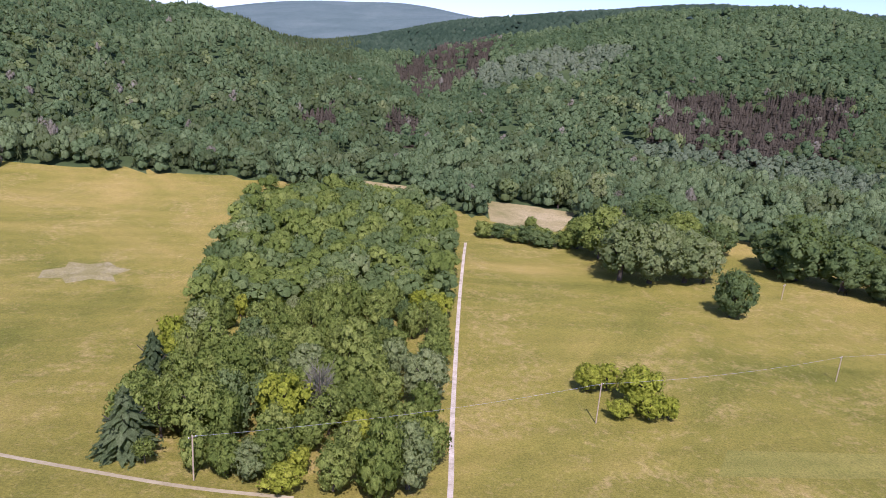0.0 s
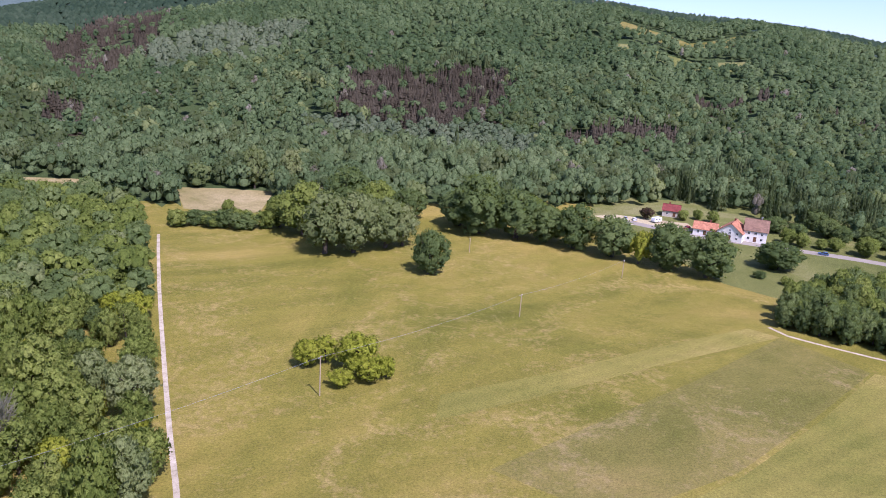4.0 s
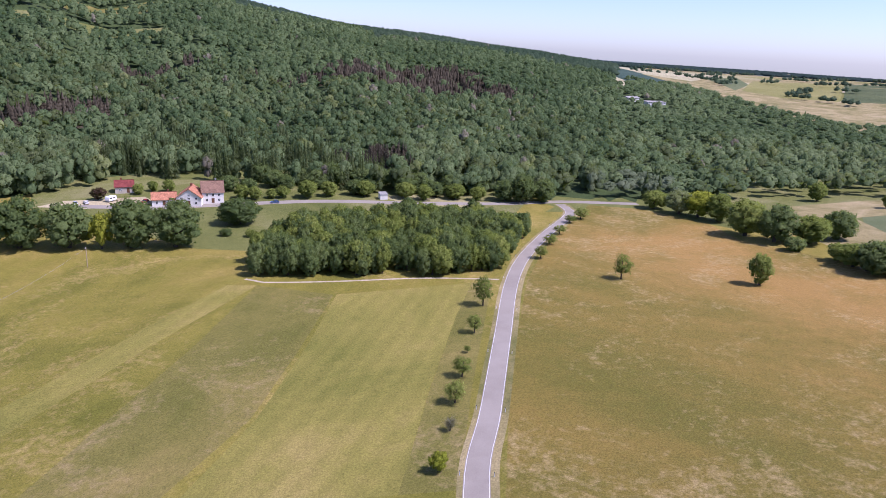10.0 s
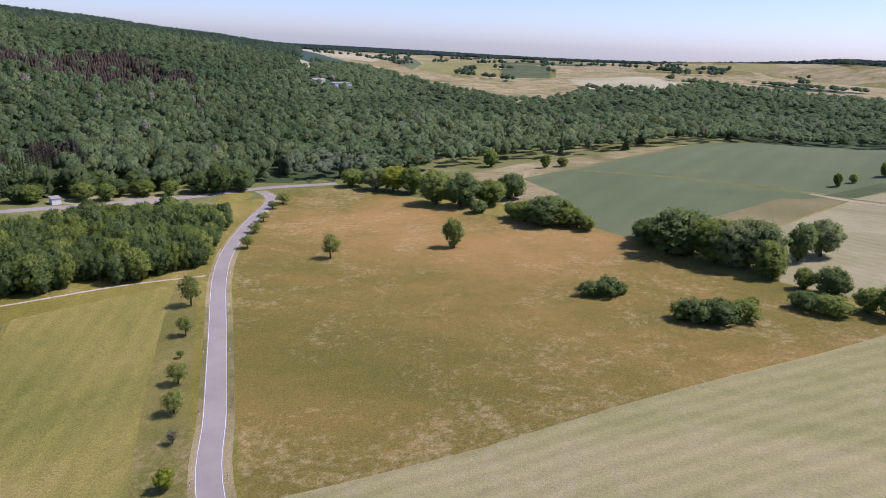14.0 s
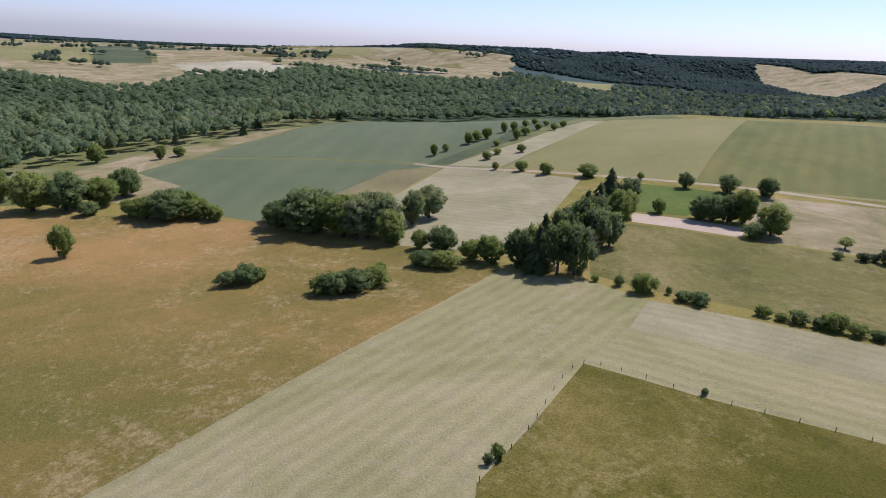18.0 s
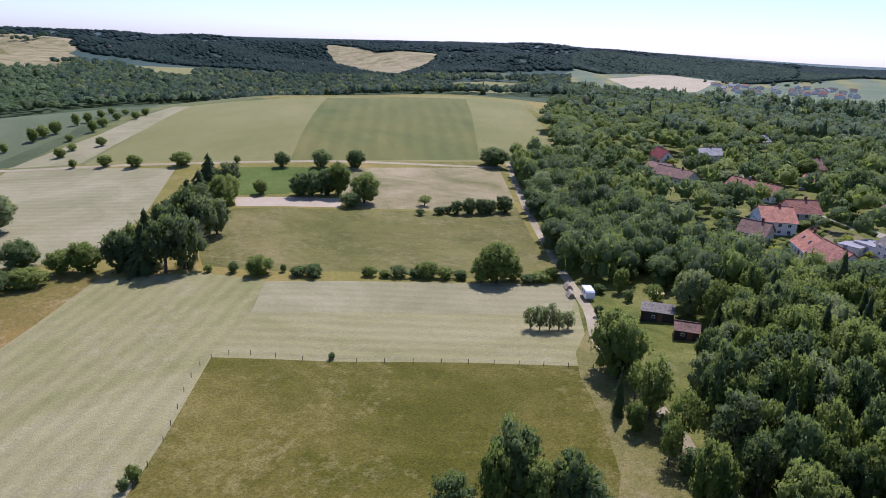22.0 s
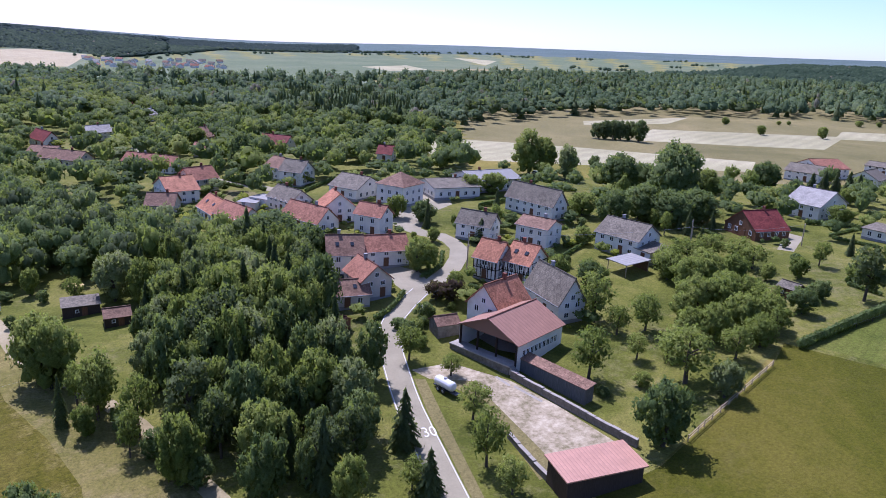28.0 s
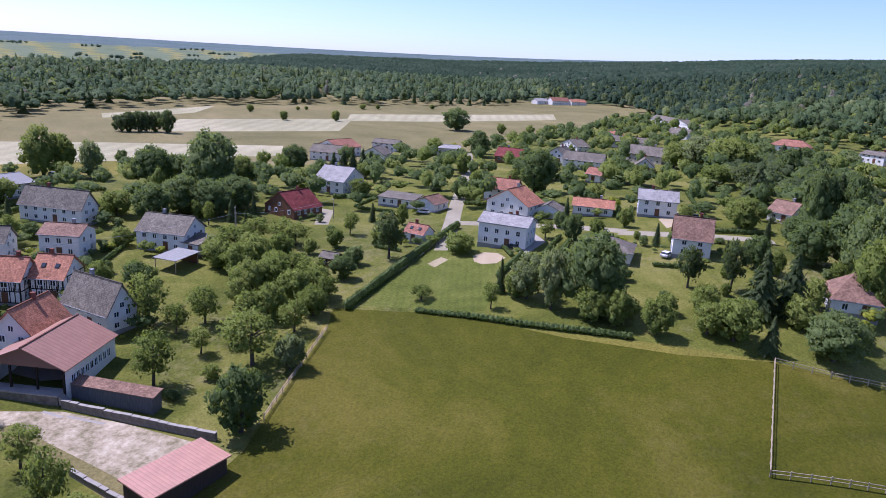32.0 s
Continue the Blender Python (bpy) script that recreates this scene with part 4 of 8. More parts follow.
# ---- hedges, fences, poles and loose things ----
HEDGES = [
    (2.3, 1.7, [(-167.8, -98.3), (-136.8, -92.3), (-115.8, -88.4), (-105.2, -86.7)]),
    (1.0, 1.3, [(-111.7, -74.0), (-112.7, -69.3), (-114.0, -64.6)]),
    (1.3, 1.5, [(-114.0, -64.6), (-116.2, -52.1), (-118.7, -41.7), (-121.1, -32.5)]),
    (1.4, 1.0, [(-194.7, -35.8), (-203.1, -21.1)]),
    (1.3, 1.0, [(-36.3, -127.7), (-40.7, -131.0), (-45.9, -138.0)]),
    (1.1, 0.9, [(-52.2, -144.8), (-57.8, -148.5), (-62.3, -157.8)]),
    (1.6, 1.2, [(-248.6, -55.1), (-216.9, -43.1), (-202.2, -36.4)]),
    (1.5, 1.2, [(-196.3, -108.0), (-239.3, -132.1), (-291.0, -158.8)]),
    (1.4, 1.1, [(-16.9, -263.6), (-22.8, -252.4), (-28.8, -237.8)]),
    (1.8, 1.4, [(-176.8, -152.4), (-184.8, -146.8), (-187.4, -141.1)]),
    (1.2, 1.2, [(-158.6, -80.7), (-149.3, -71.8)]),
    (1.5, 1.3, [(-151.7, -70.0), (-135.1, -68.0)]),
    (1.4, 1.2, [(-315.7, -165.7), (-318.7, -159.0)]),
    (1.6, 1.3, [(-162.0, -228.0), (-173.4, -216.8), (-189.1, -203.9)]),
    (1.4, 1.2, [(-110.1, -216.8), (-119.4, -211.2), (-129.6, -205.6)]),
]
FENCES = [
    ("rail", [(-96.5, -84.0), (-84.0, -78.8), (-72.3, -73.9), (-69.4, -72.6)]),
    ("rail", [(-57.6, -89.0), (-59.9, -81.6), (-62.4, -75.1)]),
    ("rail", [(-126.7, -9.3), (-110.9, -7.0), (-97.1, -5.0)]),
    ("rail", [(-97.1, -5.0), (-101.1, 2.2), (-104.6, 8.7)]),
    ("rail", [(-126.7, -9.3), (-128.1, -0.6), (-131.2, 7.5)]),
    ("post", [(70.0, -52.4), (77.8, -67.4), (92.9, -93.3), (71.0, -101.4), (47.3, -113.1), (25.5, -122.0)]),
    ("post", [(-107.8, -87.6), (-131.1, -89.7), (-160.4, -95.7)]),
]
POLES = [(35.2, 141.5, 10.0), (104.6, 173.1, 7.4), (161.0, 197.5, 7.0), (-42.0, 105.3, 8.9), (-63.7, -145.2, 9.4), (-123.9, -139.9, 6.7), (-155.8, -134.1, 6.2), (-64.2, -146.2, 6.1), (-121.6, -137.5, 9.3), (118.3, 238.9, 5.9), ]
WALLS = [
    (1.3, 0.5, [(-53.4, -99.5), (-57.5, -88.0), (-62.0, -74.6)]),
    (1.0, 0.5, [(-45.4, -83.8), (-45.7, -76.0), (-46.2, -70.5)]),
]
SPOTS_OF = {
    "car": [(-53.7, -134.7), (-181.9, -173.7), (-80.4, -205.2), (-83.1, -204.6), (-177.8, -117.2), (-209.0, -43.4), (221.8, 269.1), (270.9, 202.0), (238.3, 250.7), (-155.3, -74.9), (-117.2, -157.2), (-33.5, -149.4), (-129.8, -234.9), (-166.3, -39.2), (218.1, 271.3), (65.6, -353.8)],
    "caravan": [(37.2, -161.7), (231.2, 264.2)],
    "logs": [(41.1, -160.8), (43.4, -166.7)],
    "tank": [(-40.9, -99.2)],
    "stand": [(144.8, 249.8)],
    "mark": [(-34.5, -88.9)],
    "dock": [(-46.7, -112.5), (-53.1, -100.0)],
    "pool": [(-47.7, -129.2)],
    "parasol": [(21.3, -165.0)],
    "table": [(-50.4, -128.1), (-124.6, -77.0), (-148.9, -23.8)],
}

# ---- materials ----
MATS = {}


class Nodes:
    """Small helper to write node materials in few lines."""

    def __init__(self, name, rough=0.8, spec=0.3, metal=0.0):
        self.mat = bpy.data.materials.new(name)
        self.mat.use_nodes = True
        self.tree = self.mat.node_tree
        self.out = self.tree.nodes["Principled BSDF"]
        self.set(self.out, "Roughness", rough)
        self.set(self.out, "Specular IOR Level", spec)
        self.set(self.out, "Metallic", metal)
        self.co = self.add("ShaderNodeTexCoord").outputs["Object"]
        MATS[name] = self.mat

    def add(self, kind, **props):
        n = self.tree.nodes.new(kind)
        if "wave_type" in props:
            n.wave_type, n.bands_direction = props["wave_type"], props["bands_direction"]
        if "vector_type" in props:
            n.vector_type = props["vector_type"]
        if "data_type" in props:
            n.data_type, n.blend_type = props["data_type"], props["blend_type"]
        if "operation" in props:
            n.operation = props["operation"]
        if "attribute_name" in props:
            n.attribute_name = props["attribute_name"]
        if "uv_map" in props:
            n.uv_map = props["uv_map"]
        return n

    def set(self, n, key, v):
        if isinstance(v, bpy.types.NodeSocket):
            self.tree.links.new(v, n.inputs[key])
        else:
            n.inputs[key].default_value = v

    def noise(self, scale, detail=4, rough=0.6, co=None, stretch=None, turn=0.0, dist=0.0):
        n = self.add("ShaderNodeTexNoise")
        src = co or self.co
        if stretch or turn:
            m = self.add("ShaderNodeMapping")
            self.tree.links.new(src, m.inputs["Vector"])
            m.vector_type = "TEXTURE"
            m.inputs["Rotation"].default_value = (0, 0, radians(-turn))
            m.inputs["Scale"].default_value = [1 / q for q in stretch or (1, 1, 1)]
            src = m.outputs[0]
        self.tree.links.new(src, n.inputs["Vector"])
        for k, v in (("Scale", scale), ("Detail", detail), ("Roughness", rough), ("Distortion", dist)):
            n.inputs[k].default_value = v
        return n.outputs["Fac"]

    def wave(self, scale, turn, dist=1.0, detail=2, dscale=1.0):
        m = self.add("ShaderNodeMapping", vector_type="POINT")
        self.tree.links.new(self.co, m.inputs["Vector"])
        m.inputs["Rotation"].default_value = (0, 0, radians(turn))
        n = self.add("ShaderNodeTexWave", wave_type="BANDS", bands_direction="X")
        self.tree.links.new(m.outputs[0], n.inputs["Vector"])
        for k, v in (("Scale", scale), ("Distortion", dist), ("Detail", detail), ("Detail Scale", dscale)):
            n.inputs[k].default_value = v
        return n.outputs["Fac"]

    def ramp(self, fac, *stops):
        n = self.add("ShaderNodeValToRGB")
        el = n.color_ramp.elements
        while len(el) < len(stops):
            el.new(0.5)
        for e, (p, c) in zip(el, stops):
            e.position, e.color = p, (*c, 1) if len(c) == 3 else c
        self.set(n, "Fac", fac)
        return n.outputs["Color"]

    def mix(self, fac, a, b, mode="MIX"):
        n = self.add("ShaderNodeMix", data_type="RGBA", blend_type=mode)
        for key, v in ((0, fac), (6, a), (7, b)):
            if isinstance(v, bpy.types.NodeSocket):
                self.tree.links.new(v, n.inputs[key])
            else:
                n.inputs[key].default_value = v if key == 0 else (*v, 1)
        return n.outputs[2]

    def maths(self, op, a, b=0.0):
        n = self.add("ShaderNodeMath", operation=op)
        self.set(n, 0, a), self.set(n, 1, b)
        return n.outputs[0]

    def base(self, c):
        self.set(self.out, "Base Color", c if isinstance(c, bpy.types.NodeSocket) else (*c, 1))
        return self

    def bump(self, fac, strength=0.3, dist=0.05):
        n = self.add("ShaderNodeBump")
        n.inputs["Strength"].default_value, n.inputs["Distance"].default_value = strength, dist
        self.set(n, "Height", fac)
        self.tree.links.new(n.outputs[0], self.out.inputs["Normal"])
        return self


def grass(name, dark, mid, light, patch=0.02, stripes=None, straw=None, turn=30.0, blot=0.35, rough=1.0):
    """Meadow or crop: broad patches, streaks, tufts, with swaths where it is mown. stripes: (bearing, spacing, strength)."""
    n = Nodes(name, 0.9, 0.12)
    big = n.noise(patch, 6, 0.66, dist=0.8)
    streak = n.noise(0.06, 6, 0.7, stretch=(1.0, 0.3, 1.0), turn=turn)
    mid_ = n.noise(0.33, 5, 0.7)
    tuft = n.noise(2.2, 4, 0.7)
    fine = n.noise(7.0, 4, 0.75)
    f = n.maths("ADD", n.maths("MULTIPLY", big, 0.7), n.maths("MULTIPLY", streak, 0.18))
    f = n.maths("ADD", f, n.maths("MULTIPLY", mid_, 0.12))
    col = n.ramp(f, (0.37, dark), (0.5, mid), (0.62, light))
    if straw:
        st = n.ramp(n.maths("MULTIPLY", n.noise(0.03, 6, 0.7, dist=1.2), n.noise(0.5, 6, 0.75)), (0.26, (0, 0, 0)), (0.40, (1, 1, 1)))
        col = n.mix(n.maths("MULTIPLY", st, blot * 2), col, straw)
    if stripes:
        w = n.wave(math.pi / (stripes[1] * 10.0), stripes[0], 2.2, 4, 0.7)
        w = n.maths("ADD", n.maths("MULTIPLY", w, 0.42), n.maths("MULTIPLY", n.noise(0.9 / stripes[1], 5, 0.75, stretch=(1.0, 0.12, 1.0), turn=stripes[0]), 0.58))
        lift = n.ramp(w, (0.3, (0.5 - stripes[2] * 1.2,) * 3), (0.7, (0.5 + stripes[2] * 1.2,) * 3))
        col = n.mix(1.0, col, lift, "OVERLAY")
    spot = n.maths("ADD", n.maths("MULTIPLY", tuft, 0.58), n.maths("MULTIPLY", fine, 0.42))
    spot = n.ramp(spot, (0.37, (0.5 - 0.2 * rough,) * 3), (0.63, (0.5 + 0.2 * rough,) * 3))
    col = n.mix(0.9, col, spot, "OVERLAY")
    n.base(col).bump(n.maths("ADD", tuft, fine), 0.8, 0.15)
    return n.mat


STRIPE_H, STRIPE_T, STRIPE_W = 158, 150, 80  # how swaths and tramlines run
grass("meadow", (0.108, 0.110, 0.016), (0.190, 0.164, 0.030), (0.284, 0.214, 0.056), 0.010, straw=(0.34, 0.25, 0.095), turn=79, stripes=(STRIPE_W, 12.0, 0.016))
grass("meadow2", (0.086, 0.088, 0.016), (0.144, 0.132, 0.030), (0.216, 0.178, 0.056), 0.02, straw=(0.26, 0.205, 0.09), turn=70)
grass("brown", (0.096, 0.100, 0.016), (0.186, 0.138, 0.030), (0.300, 0.183, 0.053), 0.006, straw=(0.40, 0.30, 0.14), turn=172, blot=0.34)
grass("mown", (0.182, 0.182, 0.056), (0.246, 0.226, 0.084), (0.310, 0.270, 0.118), 0.016, stripes=(STRIPE_H, 4.4, 0.026), turn=158, straw=(0.35, 0.29, 0.165), blot=0.3, rough=0.6)
grass("mown_cross", (0.192, 0.186, 0.062), (0.254, 0.230, 0.090), (0.316, 0.274, 0.124), 0.016, stripes=(68, 4.4, 0.026), turn=68, straw=(0.35, 0.29, 0.165), blot=0.3, rough=0.6)
grass("hay", (0.226, 0.206, 0.092), (0.282, 0.252, 0.122), (0.342, 0.302, 0.158), 0.03, stripes=(66, 4.0, 0.018), turn=66, rough=0.6)
grass("olive", (0.042, 0.048, 0.003), (0.086, 0.080, 0.006), (0.168, 0.134, 0.026), 0.016, straw=(0.26, 0.205, 0.07), turn=60, blot=0.34, rough=1.25)
grass("meadow_cut", (0.138, 0.138, 0.026), (0.218, 0.190, 0.044), (0.304, 0.236, 0.076), 0.012, turn=79, stripes=(STRIPE_W, 5.0, 0.02))
grass("meadow_lush", (0.108, 0.108, 0.021), (0.176, 0.152, 0.039), (0.260, 0.196, 0.068), 0.010, straw=(0.30, 0.225, 0.105), turn=79)
grass("grain", (0.090, 0.114, 0.046), (0.108, 0.130, 0.055), (0.128, 0.146, 0.064), 0.006, turn=128, rough=0.6, stripes=(128, 18.0, 0.012))
grass("dry", (0.136, 0.132, 0.040), (0.252, 0.208, 0.090), (0.350, 0.284, 0.146), 0.03, turn=40)
grass("darkgrass", (0.060, 0.080, 0.030), (0.080, 0.098, 0.038), (0.105, 0.118, 0.048), 0.02)
grass("barley", (0.168, 0.164, 0.046), (0.205, 0.192, 0.060), (0.236, 0.214, 0.076), 0.008, turn=30)
grass("wheat", (0.096, 0.114, 0.026), (0.138, 0.140, 0.034), (0.182, 0.157, 0.042), 0.010, turn=-20, stripes=(STRIPE_T, 9.0, 0.020))
grass("verge_grass", (0.092, 0.106, 0.026), (0.142, 0.148, 0.042), (0.204, 0.192, 0.080), 0.02, turn=50)
grass("green_lawn", (0.060, 0.094, 0.010), (0.092, 0.128, 0.018), (0.130, 0.156, 0.030), 0.03, turn=20)
grass("lawn", (0.064, 0.078, 0.010), (0.122, 0.130, 0.020), (0.205, 0.188, 0.046), 0.045, straw=(0.21, 0.185, 0.08), turn=20)
grass("mownlawn", (0.070, 0.090, 0.012), (0.108, 0.126, 0.020), (0.160, 0.162, 0.036), 0.05, turn=20, stripes=(60, 1.6, 0.02))
grass("pasture", (0.046, 0.053, 0.003), (0.077, 0.079, 0.005), (0.126, 0.110, 0.015), 0.02, turn=55, rough=0.9, straw=(0.16, 0.13, 0.04), blot=0.15)
grass("pale", (0.300, 0.275, 0.150), (0.365, 0.330, 0.190), (0.415, 0.370, 0.225), 0.01, stripes=(60, 9.0, 0.03))
grass("brownfield", (0.138, 0.124, 0.044), (0.192, 0.164, 0.064), (0.248, 0.204, 0.086), 0.012)
grass("sandfield", (0.340, 0.280, 0.158), (0.390, 0.325, 0.190), (0.430, 0.366, 0.226), 0.01)
grass("green2", (0.105, 0.135, 0.066), (0.132, 0.160, 0.080), (0.160, 0.180, 0.095), 0.006)
grass("worn", (0.170, 0.150, 0.050), (0.226, 0.194, 0.078), (0.280, 0.240, 0.118), 0.08, straw=(0.33, 0.28, 0.17), turn=20)
# blue and pale with distance: aerial haze put into the ground colour
grass("hazed_hill", (0.072, 0.106, 0.092), (0.092, 0.128, 0.112), (0.114, 0.150, 0.130), 0.004)
# haze and the shaded sides of far crowns, both put into this ground colour
grass("hazed_wood", (0.034, 0.060, 0.042), (0.044, 0.074, 0.052), (0.056, 0.086, 0.062), 0.006)
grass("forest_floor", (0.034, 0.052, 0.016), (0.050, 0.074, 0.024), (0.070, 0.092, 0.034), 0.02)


def rocky(name, dark, mid, light, grain=3.0, rough=0.9, bump=0.3, wide=0.08):
    n = Nodes(name, rough, 0.25)
    f = n.maths("ADD", n.maths("MULTIPLY", n.noise(wide, 5, 0.65), 0.6), n.maths("MULTIPLY", n.noise(grain, 6, 0.7), 0.4))
    n.base(n.ramp(f, (0.35, dark), (0.5, mid), (0.65, light))).bump(n.noise(grain * 2, 5, 0.7), bump, 0.03)
    return n.mat


rocky("asphalt", (0.222, 0.192, 0.154), (0.268, 0.236, 0.192), (0.306, 0.272, 0.224), 4.0, 0.85, 0.15)
rocky("tarmac", (0.238, 0.208, 0.136), (0.288, 0.254, 0.170), (0.334, 0.298, 0.204), 3.0, 0.85, 0.15, wide=0.2)
rocky("gravel", (0.230, 0.200, 0.120), (0.400, 0.340, 0.250), (0.520, 0.450, 0.350), 2.0, wide=0.3)
rocky("dirt", (0.220, 0.178, 0.086), (0.310, 0.256, 0.140), (0.400, 0.338, 0.205), 1.5)
rocky("sand", (0.340, 0.264, 0.158), (0.408, 0.325, 0.202), (0.460, 0.376, 0.245), 2.0)
rocky("yard", (0.165, 0.142, 0.070), (0.340, 0.280, 0.180), (0.500, 0.425, 0.300), 1.2, wide=0.3)
rocky("line_paint", (0.52, 0.51, 0.49), (0.64, 0.63, 0.61), (0.74, 0.73, 0.71), 3.0, 0.6, 0.1)
rocky("stone_wall", (0.110, 0.096, 0.076), (0.180, 0.158, 0.126), (0.270, 0.238, 0.192), 2.2, 0.9, 0.6, wide=0.9)
rocky("concrete", (0.250, 0.228, 0.190), (0.330, 0.302, 0.255), (0.420, 0.388, 0.330), 2.0)


def foliage(name, dark, mid, light, patch=0.07, shine=0.12, grain=1.5, speck=0.36, glow=0.6):
    """Leaves: a tint for each tree, drifts between trees and a scatter from leaf to leaf."""
    n = Nodes(name, 0.72, shine)
    at = n.add("ShaderNodeAttribute", attribute_name="tint").outputs["Fac"]
    ob = n.add("ShaderNodeObjectInfo").outputs["Random"]
    isl = n.add("ShaderNodeNewGeometry").outputs["Random Per Island"]
    pat = n.noise(patch, 4, 0.6)
    f = n.maths("ADD", n.maths("MULTIPLY", at, 0.5), n.maths("MULTIPLY", ob, 0.25))
    f = n.maths("ADD", f, n.maths("MULTIPLY", n.maths("SUBTRACT", isl, 0.2), 0.34))
    f = n.maths("ADD", f, n.maths("MULTIPLY", n.maths("SUBTRACT", pat, 0.5), 0.5))
    col = n.ramp(f, (0.1, dark), (0.5, mid), (0.95, light))
    place = n.add("ShaderNodeNewGeometry").outputs["Position"]
    clump, leaf = n.noise(grain, 3, 0.7, co=place), n.noise(grain * 3.6, 3, 0.75, co=place)
    mott = n.maths("ADD", n.maths("MULTIPLY", clump, 0.5), n.maths("MULTIPLY", leaf, 0.5))
    col = n.mix(0.95, col, n.ramp(mott, (0.34, (0.5 - speck,) * 3), (0.66, (0.5 + speck,) * 3)), "OVERLAY")
    n.base(col).bump(mott, 0.35, 0.16 / grain)
    tr = n.add("ShaderNodeBsdfTranslucent")
    n.set(tr, "Color", n.mix(glow, col, (0.22, 0.28, 0.04)))
    mx = n.add("ShaderNodeMixShader")
    mx.inputs[0].default_value = 0.5
    n.tree.links.new(n.out.outputs[0], mx.inputs[1])
    n.tree.links.new(tr.outputs[0], mx.inputs[2])
    n.tree.links.new(mx.outputs[0], n.tree.nodes["Material Output"].inputs[0])
    return n.mat


foliage("leaves", (0.108, 0.148, 0.028), (0.192, 0.236, 0.050), (0.296, 0.328, 0.082))
foliage("leaves_dark", (0.068, 0.106, 0.034), (0.124, 0.172, 0.056), (0.198, 0.246, 0.084))
foliage("leaves_lime", (0.210, 0.240, 0.022), (0.300, 0.325, 0.034), (0.380, 0.380, 0.055))
foliage("leaves_grey", (0.132, 0.172, 0.060), (0.206, 0.244, 0.092), (0.290, 0.316, 0.136))
foliage("needles", (0.054, 0.080, 0.032), (0.092, 0.124, 0.048), (0.144, 0.174, 0.074))
foliage("needles_dead", (0.082, 0.068, 0.044), (0.120, 0.100, 0.066), (0.160, 0.136, 0.092), speck=0.22, glow=0.0)
foliage("leaves_red", (0.040, 0.022, 0.018), (0.070, 0.040, 0.030), (0.105, 0.062, 0.042))
foliage("twigs", (0.170, 0.150, 0.110), (0.240, 0.212, 0.160), (0.310, 0.280, 0.215))
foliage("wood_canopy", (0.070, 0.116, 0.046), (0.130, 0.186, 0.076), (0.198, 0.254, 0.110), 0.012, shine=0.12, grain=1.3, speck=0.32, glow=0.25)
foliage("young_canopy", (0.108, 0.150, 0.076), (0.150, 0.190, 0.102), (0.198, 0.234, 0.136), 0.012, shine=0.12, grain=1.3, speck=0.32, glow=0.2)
# the farther the wood, the bluer its leaves: haze put into the colour
foliage("hazed_far_canopy", (0.044, 0.078, 0.044), (0.070, 0.110, 0.062), (0.108, 0.150, 0.088), 0.006, shine=0.06, grain=0.3, speck=0.14, glow=0.1)
foliage("hazed_distant_canopy", (0.034, 0.062, 0.046), (0.050, 0.082, 0.060), (0.074, 0.106, 0.078), 0.004, shine=0.04, grain=0.2, speck=0.1, glow=0.1)
foliage("hazed_horizon_canopy", (0.040, 0.068, 0.056), (0.052, 0.082, 0.068), (0.068, 0.100, 0.082), 0.002, shine=0.04, grain=0.15, speck=0.06, glow=0.0)
# bluer than wood_canopy: the haze over these woods is in the leaf colour
foliage("hazed_south_canopy", (0.072, 0.118, 0.056), (0.122, 0.176, 0.084), (0.184, 0.236, 0.116), 0.016, shine=0.1, grain=1.2, speck=0.32, glow=0.25)
rocky("bark", (0.050, 0.040, 0.030), (0.090, 0.072, 0.052), (0.150, 0.120, 0.090), 3.0, 0.9, 0.6, 1.0)

# ---- building helpers ----
def mesh_object(name, verts, faces, mats, index=None, smooth=False):
    """One mesh from arrays. faces: n x 3 or n x 4."""
    me = bpy.data.meshes.new(name)
    verts, faces = np.asarray(verts, np.float32), np.asarray(faces, np.int32)
    me.vertices.add(len(verts))
    me.vertices.foreach_set("co", verts.ravel())
    k = faces.shape[1]
    me.loops.add(faces.size)
    me.loops.foreach_set("vertex_index", faces.ravel())
    me.polygons.add(len(faces))
    me.polygons.foreach_set("loop_start", np.arange(0, faces.size, k, dtype=np.int32))
    for m in mats:
        me.materials.append(MATS[m])
    if index is not None:
        me.polygons.foreach_set("material_index", np.asarray(index, np.int32))
    me.polygons.foreach_set("use_smooth", np.full(len(faces), smooth))
    me.update(calc_edges=True)
    return me


def inside(x, y, poly):
    """Which of the points lie in the outline."""
    hit = np.zeros(np.shape(x), bool)
    px, py = poly[-1]
    for qx, qy in poly:
        cross = (qy > y) != (py > y)
        with np.errstate(divide="ignore", invalid="ignore"):
            hit ^= cross & (x < (px - qx) * (y - qy) / (py - qy) + qx)
        px, py = qx, qy
    return hit


def smooth_line(pts, step=6.0):
    """A line through the points without kinks, in steps of about that many metres."""
    p = [Vector(q) for q in pts]
    p = [p[0] * 2 - p[1]] + p + [p[-1] * 2 - p[-2]]
    out = []
    for a, b, c, d in zip(p, p[1:], p[2:], p[3:]):
        n = max(1, round((c - b).length / step))
        for i in range(n):
            t = i / n
            out.append(0.5 * (2 * b + (c - a) * t + (2 * a - 5 * b + 4 * c - d) * t * t + (3 * b - a - 3 * c + d) * t ** 3))
    return out + [p[-2]]


def offset_line(line, d):
    """The line shifted to its left by d."""
    out = []
    for i, q in enumerate(line):
        t = (line[min(i + 1, len(line) - 1)] - line[max(i - 1, 0)]).normalized()
        out.append(q + Vector((-t.y, t.x)) * d)
    return out


